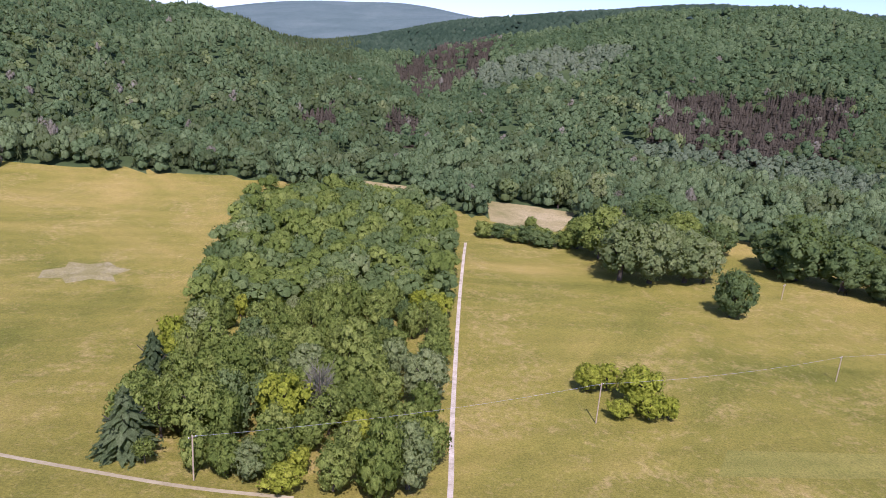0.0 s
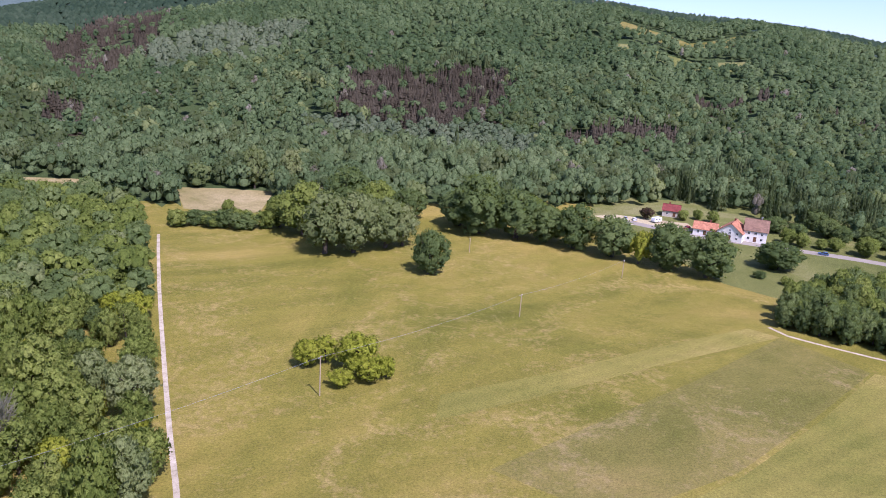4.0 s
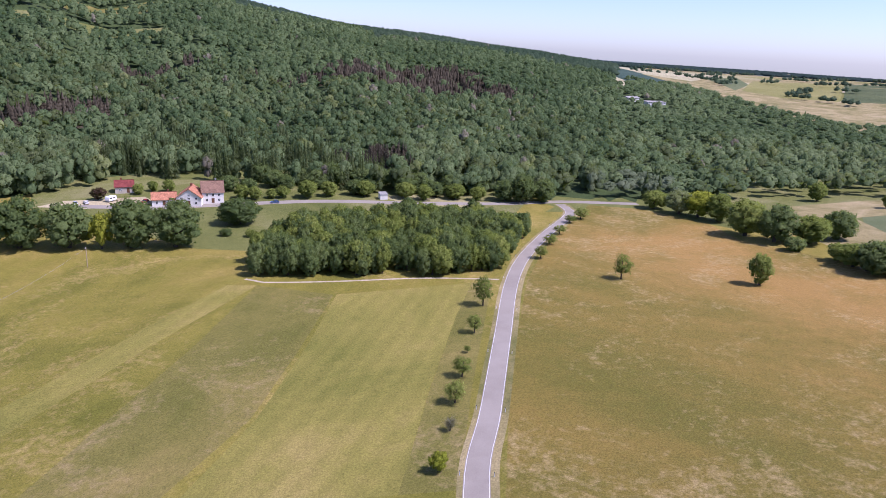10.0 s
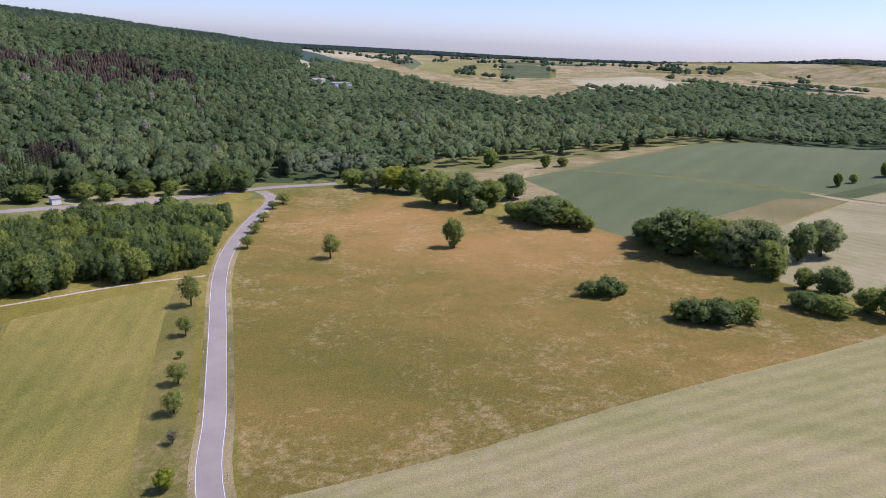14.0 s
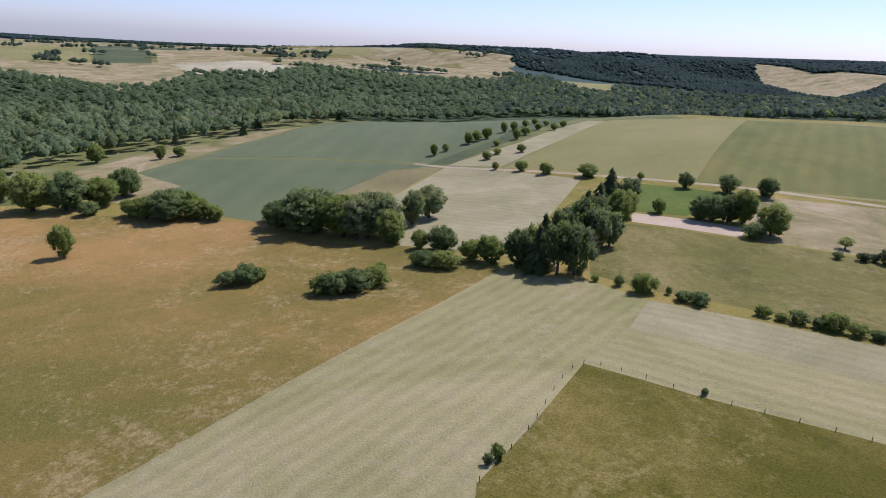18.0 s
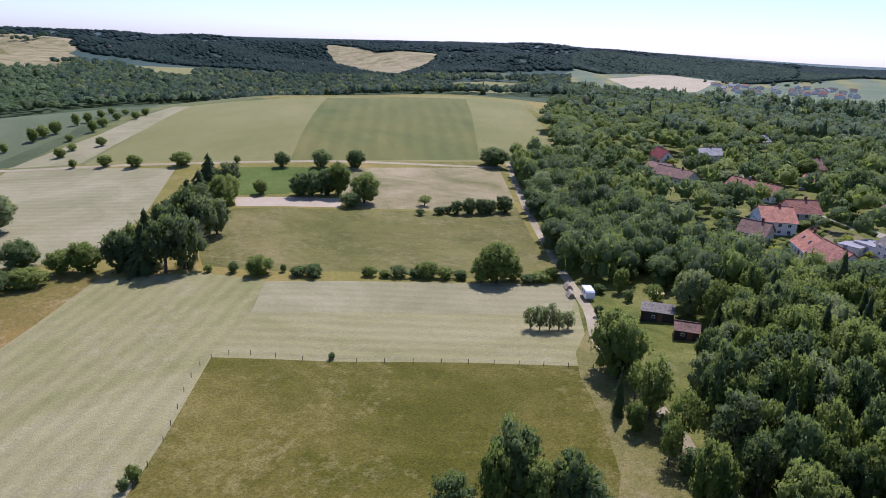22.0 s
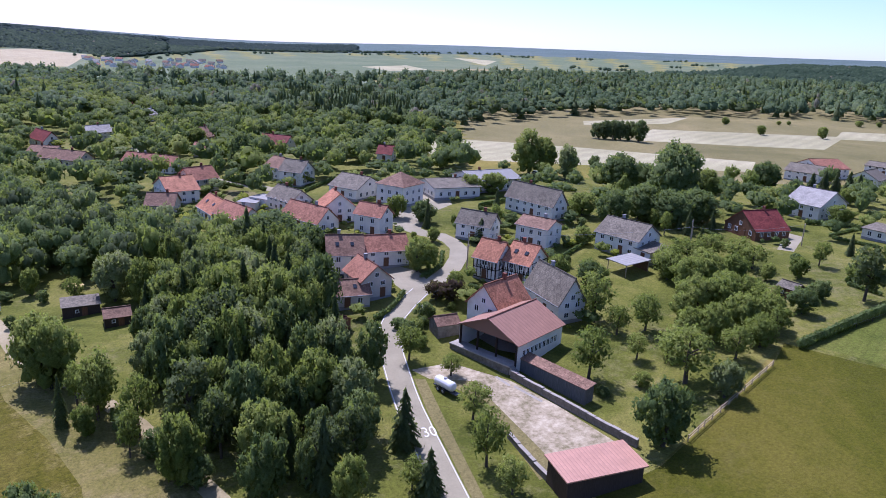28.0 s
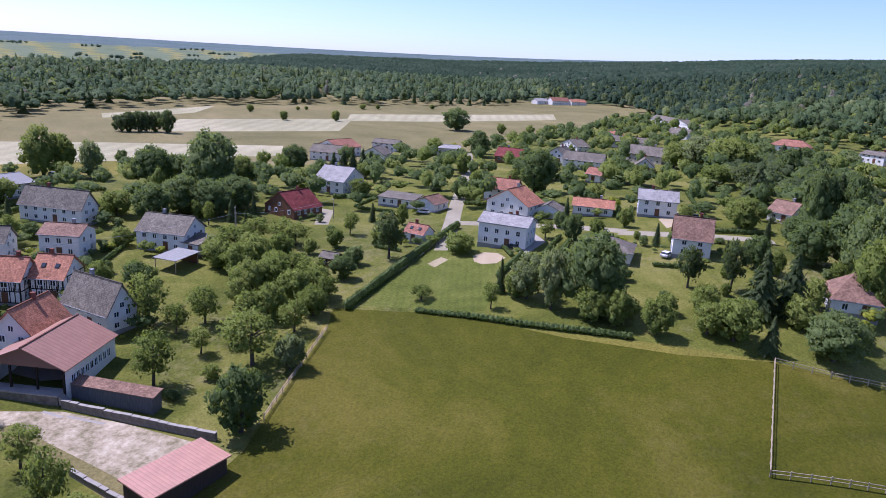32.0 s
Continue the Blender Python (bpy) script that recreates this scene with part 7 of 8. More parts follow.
def window_meshes(w, h, frame_mat="frame_white"):
    key = ("window", round(w, 1), round(h, 1), frame_mat)
    if key not in SHARED:
        w, h, t = key[1], key[2], 0.09
        zs = (0, t, h - t, h)
        if w > 0.9:
            fr = lattice("window", (-w / 2, -w / 2 + t, -0.04, 0.04, w / 2 - t, w / 2), zs, {(1, 1), (3, 1)}, -0.08, 0.05, frame_mat)
        else:
            fr = lattice("window", (-w / 2, -w / 2 + t, w / 2 - t, w / 2), zs, {(1, 1)}, -0.08, 0.05, frame_mat)
        SHARED[key] = fr, boxes_mesh("pane", [(-w / 2 + t * 0.5, w / 2 - t * 0.5, -0.03, 0.03, t * 0.5, h - t * 0.5)], "glass")
    return SHARED[key]


def add_window(wall, x, y, z, turn, w=1.1, h=1.3):
    """A window on a wall: frame with sill, and its pane. (x, y) on the wall's face; turn: 0 looks along -y."""
    fr, pane = window_meshes(w, h)
    ob = part("window", fr, wall, loc=(x, y, z), turn=turn)
    part("pane", pane, ob, "dark window glass")


def add_door(wall, x, y, z, turn, w=1.1, h=2.1, mat="wood"):
    key = ("door", w, h, mat)
    if key not in SHARED:
        q = w / 2
        SHARED[key] = lattice("door", (-q - 0.09, -q, -q + 0.12, q - 0.12, q, q + 0.09), (0, 0.12, h * 0.45, h * 0.52, h - 0.12, h, h + 0.09), set(), -0.07, 0.05, mat)
    part("door", SHARED[key], wall, loc=(x, y, z), turn=turn)


def slab(quad, thick):
    """A roof plane with thickness from four corners, counter-clockwise from above."""
    q = [Vector(p) for p in quad]
    nrm = (q[1] - q[0]).cross(q[2] - q[0]).normalized()
    v = [p - nrm * thick for p in q] + q
    k = len(q)
    f = [tuple(reversed(range(k))), tuple(range(k, 2 * k))] + [(i, (i + 1) % k, k + (i + 1) % k, k + i) for i in range(k)]
    return v, f


WALL_TEXT = {"white": "white rendered", "beige": "beige rendered", "wood": "brown timber", "darkwood": "dark timber", "greywood": "weathered grey boarded", "stone": "grey stone", "timber": "black and white half-timbered"}
ROOF_TEXT = {"red": "red tiled roof", "orange": "orange-red tiled roof", "brown": "reddish-brown tiled roof", "darkred": "dark red roof", "slate": "dark grey roof", "pale": "pale grey roof",
             "barn": "large faded red metal roof", "pinkmetal": "pink-red metal roof", "concrete": "flat grey roof"}
MATS["stone"] = MATS["stone_wall"]


def house(x, y, turn, w, d, e, rise, form, wall, roof, name, count):
    """A building with its walls, roof planes, windows, door, gutters and chimney. Local -y looks to the front."""
    z = ground(x, y)
    root = new(name)
    root.matrix_basis = pose(x, y, z, 0, 0, turn)
    far = math.hypot(x, y)
    tagged(root, f"{WALL_TEXT[wall]} {name.replace('_', ' ')} with a {ROOF_TEXT[roof]}", "house" if name not in ("barn", "shed", "garage", "garden_shed", "carport", "hut", "shelter", "lean_to", "school", "hall") else name.replace("_", " "), "village buildings")
    a, b = w / 2, d / 2
    wm = "white" if wall == "timber" else wall
    over, t = (0.45, 0.2) if e > 2.6 else (0.25, 0.12)
    gable = form in "gxB"
    across = form in "xB"
    corners = [(-a, -b), (a, -b), (a, b), (-a, b)]
    open_front = form == "B" or name == "carport"
    # walls
    if name == "carport":
        for px, py in corners:
            part("post", boxes_mesh("post", [(px * 0.95 - 0.08, px * 0.95 + 0.08, py * 0.95 - 0.08, py * 0.95 + 0.08, -0.8, e)], "pale_wood"), root)
        body = part("back_wall", boxes_mesh("back_wall", [(-a * 0.95, a * 0.95, b * 0.93, b, -0.5, e)], wm), root)
    else:
        lo = -1.4
        v = [(px, py, lo) for px, py in corners] + [(px, py, e) for px, py in corners]
        f = [(0, 1, 5, 4), (1, 2, 6, 5), (2, 3, 7, 6), (3, 0, 4, 7), (4, 5, 6, 7)]
        if form == "B":
            f = f[1:4]
        if gable and not across:
            v += [(-a, 0, e + rise), (a, 0, e + rise)]
            f = [q for q in f if q != (4, 5, 6, 7)] + [(1, 2, 6, 9, 5), (3, 0, 4, 8, 7)]
            f = [q for q in f if q not in ((1, 2, 6, 5), (3, 0, 4, 7))]
        elif across:
            v += [(0, -b, e + rise), (0, b, e + rise)]
            f = [q for q in f if q not in ((4, 5, 6, 7), (0, 1, 5, 4), (2, 3, 7, 6))] + ([(0, 1, 5, 8, 4)] if form != "B" else [(4, 5, 8)]) + [(2, 3, 7, 9, 6)]
        elif form == "m":
            v[6], v[7] = (a, b, e + rise), (-a, b, e + rise)
        me = poly_mesh("wall", v, f, [wm])
        body = part("wall", me, root, f"{WALL_TEXT[wall]} walls")
        if far < 330 and wm in ("white", "beige") and e > 2.5 and form != "B":
            part("plinth", boxes_mesh("plinth", [(-a - 0.03, a + 0.03, -b - 0.03, b + 0.03, -1.4, 0.45)], "plinth"), root)
    # roof
    rm = "roof_" + roof
    planes = []
    if gable:
        if across:
            s, top = (a + over) / a, e + rise + 0.06
            ez = top - rise * s
            planes = [[(-a - over, b + over, ez), (-a - over, -b - over, ez), (0, -b - over, top), (0, b + over, top)], [(0, b + over, top), (0, -b - over, top), (a + over, -b - over, ez), (a + over, b + over, ez)]]
            ridge = [(-0.14, 0.14, -b - over, b + over, top - 0.05, top + 0.1)]
        else:
            s, top = (b + over) / b, e + rise + 0.06
            ez = top - rise * s
            planes = [[(-a - over, -b - over, ez), (a + over, -b - over, ez), (a + over, 0, top), (-a - over, 0, top)], [(-a - over, 0, top), (a + over, 0, top), (a + over, b + over, ez), (-a - over, b + over, ez)]]
            ridge = [(-a - over, a + over, -0.14, 0.14, top - 0.05, top + 0.1)]
    elif form == "h":
        top, k = e + rise, max(0.0, a - b)
        ez, oa, ob = e - rise * over / b * 0.6 + 0.05, a + over, b + over
        planes = [[(-oa, -ob, ez), (oa, -ob, ez), (k, 0, top), (-k, 0, top)], [(oa, ob, ez), (-oa, ob, ez), (-k, 0, top), (k, 0, top)]]
        planes += [[(oa, -ob, ez), (oa, ob, ez), (k, 0.01, top), (k, -0.01, top)], [(-oa, ob, ez), (-oa, -ob, ez), (-k, -0.01, top), (-k, 0.01, top)]]
        ridge = [(-k - 0.1, k + 0.1, -0.14, 0.14, top - 0.05, top + 0.1)]
    else:
        r = rise if form == "m" else 0.05
        planes = [[(-a - over, -b - over, e + 0.12 - r * over / d), (a + over, -b - over, e + 0.12 - r * over / d), (a + over, b + over, e + r + 0.12), (-a - over, b + over, e + r + 0.12)]]
        ridge = []
    for q in planes:
        pv, pf = slab(q, t)
        part("roof_slope", poly_mesh("roof_slope", pv, pf, [rm], True), root, ROOF_TEXT[roof])
    if ridge and far < 420:
        part("ridge_tiles", boxes_mesh("ridge_tiles", ridge, rm if roof not in ("barn",) else "roof_red"), root)
    if e > 2.4 and far < 320 and form in "gxh":
        g = [(-a - over, a + over, -b - over - 0.1, -b - over + 0.02, e - 0.26, e - 0.14)] if form != "x" else [(a + over - 0.02, a + over + 0.1, -b - over, b + over, e - 0.4, e - 0.28)]
        part("gutter", boxes_mesh("gutter", [(p[0], p[1], p[2], p[3], p[4] + (0.06 - rise * over / (a if across else b)) + 0.2, p[5] + (0.06 - rise * over / (a if across else b)) + 0.2) for p in g], "gutter_zinc"), root)
    # chimney
    if gable and name not in ("barn", "garden_shed", "garage", "hut", "hall") and e > 2.4 and far < 700:
        cx, cy = (0.0, b * 0.25) if across else (a * (0.35 if count % 2 else -0.3), 0.25)
        base = e + rise * 0.55
        ch = part("chimney", boxes_mesh("chimney", [(cx - 0.32, cx + 0.32, cy - 0.3, cy + 0.3, base, e + rise + 1.0), (cx - 0.4, cx + 0.4, cy - 0.38, cy + 0.38, e + rise + 1.0, e + rise + 1.1)], "brick_red" if count % 3 else "plinth"), root)
    # windows and doors
    if name == "distant_house":
        for u in (-2.5, 2.5):
            add_window(body, u, -b, 1.2, 0, 1.4, 1.4)
        return root
    if name in ("shed", "carport", "lean_to", "hut", "shelter", "garden_shed") or form == "B":
        if name == "garden_shed":
            add_door(body, 0.6, -b, 0, 0, 0.9, 1.8)
            add_window(body, -0.8, -b, 0.8, 0, 0.7, 0.7)
        return root
    storeys = [0.95] if e < 3.9 else [0.95, 3.35] if e > 4.9 else [0.9, 2.95]
    if e < 4.9 and len(storeys) == 2:
        hts = 1.05
    else:
        hts = 1.3
    sides = [(0, w, -b, 0)] + ([(90, d, a, 1), (270, d, a, 3)] if far < 420 else []) + ([(180, w, -b, 2)] if far < 150 else [])
    for ang, length, off, si in sides:
        n = max(1, int((length - 1.2) / 2.6))
        for s_i, zz in enumerate(storeys):
            for i in range(n):
                u = (i + 0.5) * (length - 1.4) / n - (length - 1.4) / 2
                m = pose(0, 0, 0, 0, 0, ang) @ Vector((u, -(b if si in (0, 2) else a), 0))
                if s_i == 0 and si == 0 and i == n // 2:
                    if name in ("garage",):
                        add_door(body, m.x, m.y, 0.05, ang, 2.4, 2.1, "frame_white")
                    else:
                        add_door(body, m.x, m.y, 0.25, ang)
                else:
                    add_window(body, m.x, m.y, zz, ang, 1.1 if n > 1 else 1.4, hts)
        gable_side = (gable and not across and si in (1, 3)) or (across and si == 0)
        if gable_side and rise > 2.2 and far < 420:
            m = pose(0, 0, 0, 0, 0, ang) @ Vector((0, -(b if si in (0, 2) else a), 0))
            add_window(body, m.x, m.y, e + 0.35, ang, 1.0, 1.1)
    if roof in ("brown", "orange", "red") and far < 240 and form == "g" and count % 2 == 0:
        zz = e + rise * 0.5 + 0.1
        sl = math.degrees(math.atan2(rise, b))
        for u in (-a * 0.45, a * 0.4):
            sk = part("skylight", boxes_mesh("skylight", [(-0.4, 0.4, -0.5, 0.5, -0.05, 0.1)], "glass"), root, "roof window of dark glass", (u, -b * 0.5 - 0.05, zz))
            sk.rotation_euler = (radians(sl), 0, 0)
    if wall == "timber":
        bars = []
        for side_y in (-b - 0.03,):
            for zz in (0.2, 2.5, 4.8):
                bars.append((-a, a, side_y - 0.03, side_y + 0.03, zz, zz + 0.2))
            for i in range(7):
                u = -a + i * (2 * a - 0.18) / 6
                bars.append((u, u + 0.18, side_y - 0.03, side_y + 0.03, 0.2, 5.0))
            for i in range(14):
                bars.append((-a + i * 2 * a / 14, -a + i * 2 * a / 14 + 0.14, side_y - 0.028, side_y + 0.028, 2.7, 3.3 if i % 2 else 4.8))
        for sx in (-a - 0.03, a + 0.03):
            for zz in (0.2, 2.5, 4.8):
                bars.append((sx - 0.03, sx + 0.03, -b, b, zz, zz + 0.2))
            for i in range(6):
                u = -b + i * (2 * b - 0.18) / 5
                bars.append((sx - 0.03, sx + 0.03, u, u + 0.18, 0.2, 5.0))
        for q in bars:
            part("beam", boxes_mesh("beam", [q], "beam"), body)
    return root


HOUSE_OBS = [house(*h, i) for i, h in enumerate(HOUSES)]

# ---- gardens: shrubs and small trees between the houses ----
LAWN = [p for n, m, p in FIELDS if n == "village_lawn"][0]
KEEP_OUT = [p for n, m, p in FIELDS if n in ("pasture", "garden_lawn", "yard", "forecourt", "sandpit", "farm_yard", "stubble_a", "stubble_b", "stubble_c", "stubble_d", "stubble_e", "stubble_f", "hay_field", "olive_meadow")] + [p for n, m, p in WAY_SHAPES] + [o for n, s, h, m, o in WOODS]


def garden_spots(step):
    gx, gy = wood_spots(LAWN, step)
    ok = np.ones(len(gx), bool)
    for p in KEEP_OUT:
        ok &= ~inside(gx, gy, p)
    for h in HOUSES:
        c, s = math.cos(radians(h[2])), math.sin(radians(h[2]))
        u, v = (gx - h[0]) * c + (gy - h[1]) * s, -(gx - h[0]) * s + (gy - h[1]) * c
        ok &= ~((np.abs(u) < h[3] / 2 + 2.2) & (np.abs(v) < h[4] / 2 + 2.2))
        toward = np.hypot(gx, gy) < math.hypot(h[0], h[1])
        back = math.hypot(h[0], h[1]) - np.hypot(gx, gy)
        side = np.abs(gx * h[1] - gy * h[0]) / math.hypot(h[0], h[1])
        ok &= ~(toward & (back < 22 + h[4] / 2) & (side < h[3] / 2))
    return gx[ok], gy[ok]


far_rows = []
for x, y in zip(*garden_spots(8.6)):
    r = math.hypot(x, y)
    az = math.degrees(math.atan2(x, y)) % 360
    if 213 < az < 236 and r < 130 or 226 < az < 242 and r < 170:
        continue
    if RNG.uniform() < (0.03 if r > 255 and az < 204 else 0.12 if r > 330 and az < 240 else 0.4 if r > 290 and az > 244 else 0.42 if r > 250 else 0.3):
        continue
    k = RNG.uniform()
    if r > 215:
        tall = 1.3 if r > 255 and az < 204 else 1.0
        far_rows.append((x, y, RNG.uniform(4, 11) * tall, RNG.uniform(5, 9.5) * tall, RNG.beta(1.6, 2)))
    elif k < 0.5:
        plant("bush", x, y, RNG.uniform(1.5, 3.2), RNG.uniform(2.0, 3.6), "garden shrubs")
    elif k < 0.85:
        plant("fruit" if k < 0.65 else "broad", x, y, RNG.uniform(4, 7), RNG.uniform(3.5, 5.5), "garden trees")
    else:
        plant("spruce", x, y, RNG.uniform(4, 9), RNG.uniform(2.2, 3.6), "garden trees")
far_rows = np.array(far_rows)
for mat, lo, hi in (("leaves", 0.0, 0.3), ("leaves_dark", 0.3, 0.96), ("leaves_grey", 0.96, 1.0)):
    pick_ = (np.arange(len(far_rows)) * 0.618) % 1
    stand("garden_trees", "trees and shrubs among the far gardens of the village", mat, far_rows[(pick_ >= lo) & (pick_ < hi)], WOOD_GARDEN, "trees")


# ---- hedges ----
def hedge(h, w, pts):
    line = smooth_line(pts, 1.0)
    rng = np.random.default_rng(int(abs(line[0].x * 10)))
    parts = []
    for a, b in zip(line, line[1:]):
        d, long = (b - a).normalized(), (b - a).length
        m = (a + b) / 2
        z = ground(m.x, m.y)
        v, f = KNOB
        v = v * (long * 0.75, w * 0.55, h * 0.52) * rng.uniform(0.85, 1.1, (len(v), 1))
        v = np.c_[v[:, 0] * d.x - v[:, 1] * d.y + m.x, v[:, 0] * d.y + v[:, 1] * d.x + m.y, v[:, 2] + z + h * 0.45]
        parts.append((v, f))
        n = 14
        q = rng.normal(0, 1, (n, 3))
        q[:, 2] = np.abs(q[:, 2]) * 1.2 - 0.4
        q /= np.linalg.norm(q, axis=1)[:, None]
        p = q * (long * 0.8, w * 0.6, h * 0.55)
        p = np.c_[p[:, 0] * d.x - p[:, 1] * d.y + m.x, p[:, 0] * d.y + p[:, 1] * d.x + m.y, p[:, 2] + z + h * 0.45]
        parts.append(cards(p, q, 0.24, rng))
    v, f = join(parts)
    tagged(new("hedge", tinted(mesh_object("hedge", v, f, ["leaves_dark"]), 0.5)), "dense trimmed green garden hedge", "hedge", "garden hedges")


for row in HEDGES:
    hedge(*row)


# ---- what lies round the houses: shrubs along the walls, terraces, hedges to the next plot ----
NO_GO = [p for n, m, p in FIELDS if n in ("pasture", "garden_lawn", "yard", "forecourt", "hay_field", "olive_meadow", "driveway", "farm_yard")] + [p for n, m, p in WAY_SHAPES]


NO_GO = [(p, min(q[0] for q in p), max(q[0] for q in p), min(q[1] for q in p), max(q[1] for q in p)) for p in NO_GO]


def open_ground(x, y, pad=0.6):
    a, b = np.array([x]), np.array([y])
    if any(x0 < x < x1 and y0 < y < y1 and inside(a, b, p)[0] for p, x0, x1, y0, y1 in NO_GO):
        return False
    for h in HOUSES:
        c, s = math.cos(radians(h[2])), math.sin(radians(h[2]))
        u, v = (x - h[0]) * c + (y - h[1]) * s, -(x - h[0]) * s + (y - h[1]) * c
        if abs(u) < h[3] / 2 + pad and abs(v) < h[4] / 2 + pad:
            return False
    return True


shrub_rows = []
for i, h in enumerate(HOUSES):
    far = math.hypot(h[0], h[1])
    az = math.degrees(math.atan2(h[0], h[1])) % 360
    if not (160 < az < 275) or far > 420 or h[10] in ("barn", "garden_shed", "shed", "lean_to", "carport", "annex", "hut"):
        continue
    c, s = math.cos(radians(h[2])), math.sin(radians(h[2]))
    put = lambda u, v: (h[0] + u * c - v * s, h[1] + u * s + v * c)
    a, b = h[3] / 2, h[4] / 2
    for k in range(11):
        side = int(RNG.integers(4))
        u, v = ((RNG.uniform(-a, a), -b - RNG.uniform(1, 5)), (a + RNG.uniform(1, 4), RNG.uniform(-b, b)), (-a - RNG.uniform(1, 4), RNG.uniform(-b, b)), (RNG.uniform(-a, a), b + RNG.uniform(1, 7)))[side]
        x, y = put(u, v)
        if open_ground(x, y):
            tall = RNG.uniform(1.0, 2.4) if k < 8 else RNG.uniform(2.5, 5.0)
            shrub_rows.append((x, y, tall, tall * RNG.uniform(0.9, 1.4), RNG.beta(1.6, 2)))
    if far < 330:
        flip = 1 if i % 2 else -1
        q = [put(flip * (a + 5.5), v) for v in (-b - 6, -b, 0, b, b + 5)]
        if all(open_ground(x, y, 1.2) for x, y in q):
            hedge(RNG.uniform(1.1, 1.7), 0.9, q)
        q = [put(u, -b - 7.5) for u in (-a - 4, -a * 0.4, a * 0.4)]
        if i % 3 and all(open_ground(x, y, 1.2) for x, y in q):
            hedge(RNG.uniform(0.9, 1.4), 0.8, q)
    if far < 300 and all(open_ground(*put(u, v), 0.0) for u in (-a * 0.6, a * 0.3) for v in (b + 0.4, b + 3.2)):
        x, y = put(-a * 0.15, b + 1.7)
        paving = poly_mesh("terrace", *box(-a * 0.5, a * 0.5, -1.6, 1.6, -0.5, 0.12), ["concrete"])
        ob = new("terrace", paving)
        ob.matrix_basis = pose(x, y, ground(x, y) + 0.1, 0, 0, h[2])
        tagged(ob, "pale paved terrace beside a village house", "terrace", "house terraces")
shrub_rows = np.array(shrub_rows)
for j, mat in enumerate(("leaves", "leaves_dark", "leaves_lime")):
    part_ = shrub_rows[(np.arange(len(shrub_rows)) % 7 < 3) if j == 0 else (np.arange(len(shrub_rows)) % 7 == 3) if j == 2 else (np.arange(len(shrub_rows)) % 7 > 3)]
    stand("garden_shrubs", "green shrubs and small bushes round the village houses", mat, part_, WOOD_GARDEN, "shrubs")


# ---- fences ----
def along(pts, step):
    line = smooth_line(pts, step)
    return [(q.x, q.y, ground(q.x, q.y)) for q in line]


def bar(name, p, q, r, mat, sides=5):
    """A straight round bar from p to q as one mesh."""
    p, q = Vector(p), Vector(q)
    d = (q - p).normalized()
    x = d.orthogonal().normalized()
    y = d.cross(x)
    v = [c + (x * math.cos(a) + y * math.sin(a)) * r for c in (p, q) for a in np.arange(sides) * 2 * math.pi / sides]
    f = [(i, (i + 1) % sides, sides + (i + 1) % sides, sides + i) for i in range(sides)] + [tuple(reversed(range(sides))), tuple(range(sides, 2 * sides))]
    return poly_mesh(name, v, f, [mat])


for kind, pts in FENCES:
    step = 2.6 if kind == "rail" else 5.0
    posts = along(pts, step)
    ox, oy, oz = posts[0]
    root = new("fence")
    root.location = (ox, oy, oz)
    tagged(root, "weathered wooden rail fence round the pasture" if kind == "rail" else "low fence of thin wooden posts and wire", "fence")
    hgt = 1.25 if kind == "rail" else 1.0
    local = [(x - ox, y - oy, z - oz) for x, y, z in posts]
    post = bar("post", (0, 0, -0.2), (0, 0, hgt), 0.09 if kind == "rail" else 0.06, "pale_wood" if kind == "rail" else "bark")
    for q in local:
        part("post", post, root, loc=q)
    for a, b in zip(local, local[1:]):
        for hh in ((0.55, 1.05) if kind == "rail" else (0.9,)):
            part("rail" if kind == "rail" else "wire", bar("rail", (a[0], a[1], a[2] + hh), (b[0], b[1], b[2] + hh), 0.065 if kind == "rail" else 0.012, "pale_wood" if kind == "rail" else "gutter_zinc", 4), root)

# ---- poles and overhead wires ----
for i, (x, y, h) in enumerate(POLES):
    root = new("utility_pole")
    root.location = (x, y, ground(x, y))
    tagged(root, "slim weathered wooden utility pole with crossarm", "pole", "utility poles")
    part("mast", bar("mast", (0, 0, -0.3), (0, 0, h), 0.14, "pale_wood", 7), root)
    part("crossarm", boxes_mesh("crossarm", [(-0.7, 0.7, -0.06, 0.06, h - 0.5, h - 0.38)], "bark"), root, turn=40)
    cap = boxes_mesh("insulator", [(-0.05, 0.05, -0.05, 0.05, h - 0.38, h - 0.2)], "frame_white")
    for u in (-0.6, 0.6):
        part("insulator", cap, root, loc=(u * math.cos(radians(40)), u * math.sin(radians(40)), 0))


def wire(a, b, sag=1.2):
    cu = bpy.data.curves.new("overhead_wire", "CURVE")
    cu.dimensions, cu.bevel_depth, cu.bevel_resolution = "3D", 0.025, 0
    sp = cu.splines.new("POLY")
    sp.points.add(12)
    for i in range(13):
        t = i / 12
        q = Vector(a).lerp(Vector(b), t)
        sp.points[i].co = (q.x, q.y, q.z - sag * 4 * t * (1 - t), 1)
    cu.materials.append(MATS["gutter_zinc"])
    tagged(new("overhead_wire", cu), "thin dark overhead wire between poles", "wire", "overhead wires")


tops_ = [(x, y, ground(x, y) + h - 0.2) for x, y, h in POLES]
for a, b in ((0, 1), (1, 2), (3, 0), (5, 6), (4, 5)):
    wire(tops_[a], tops_[b])


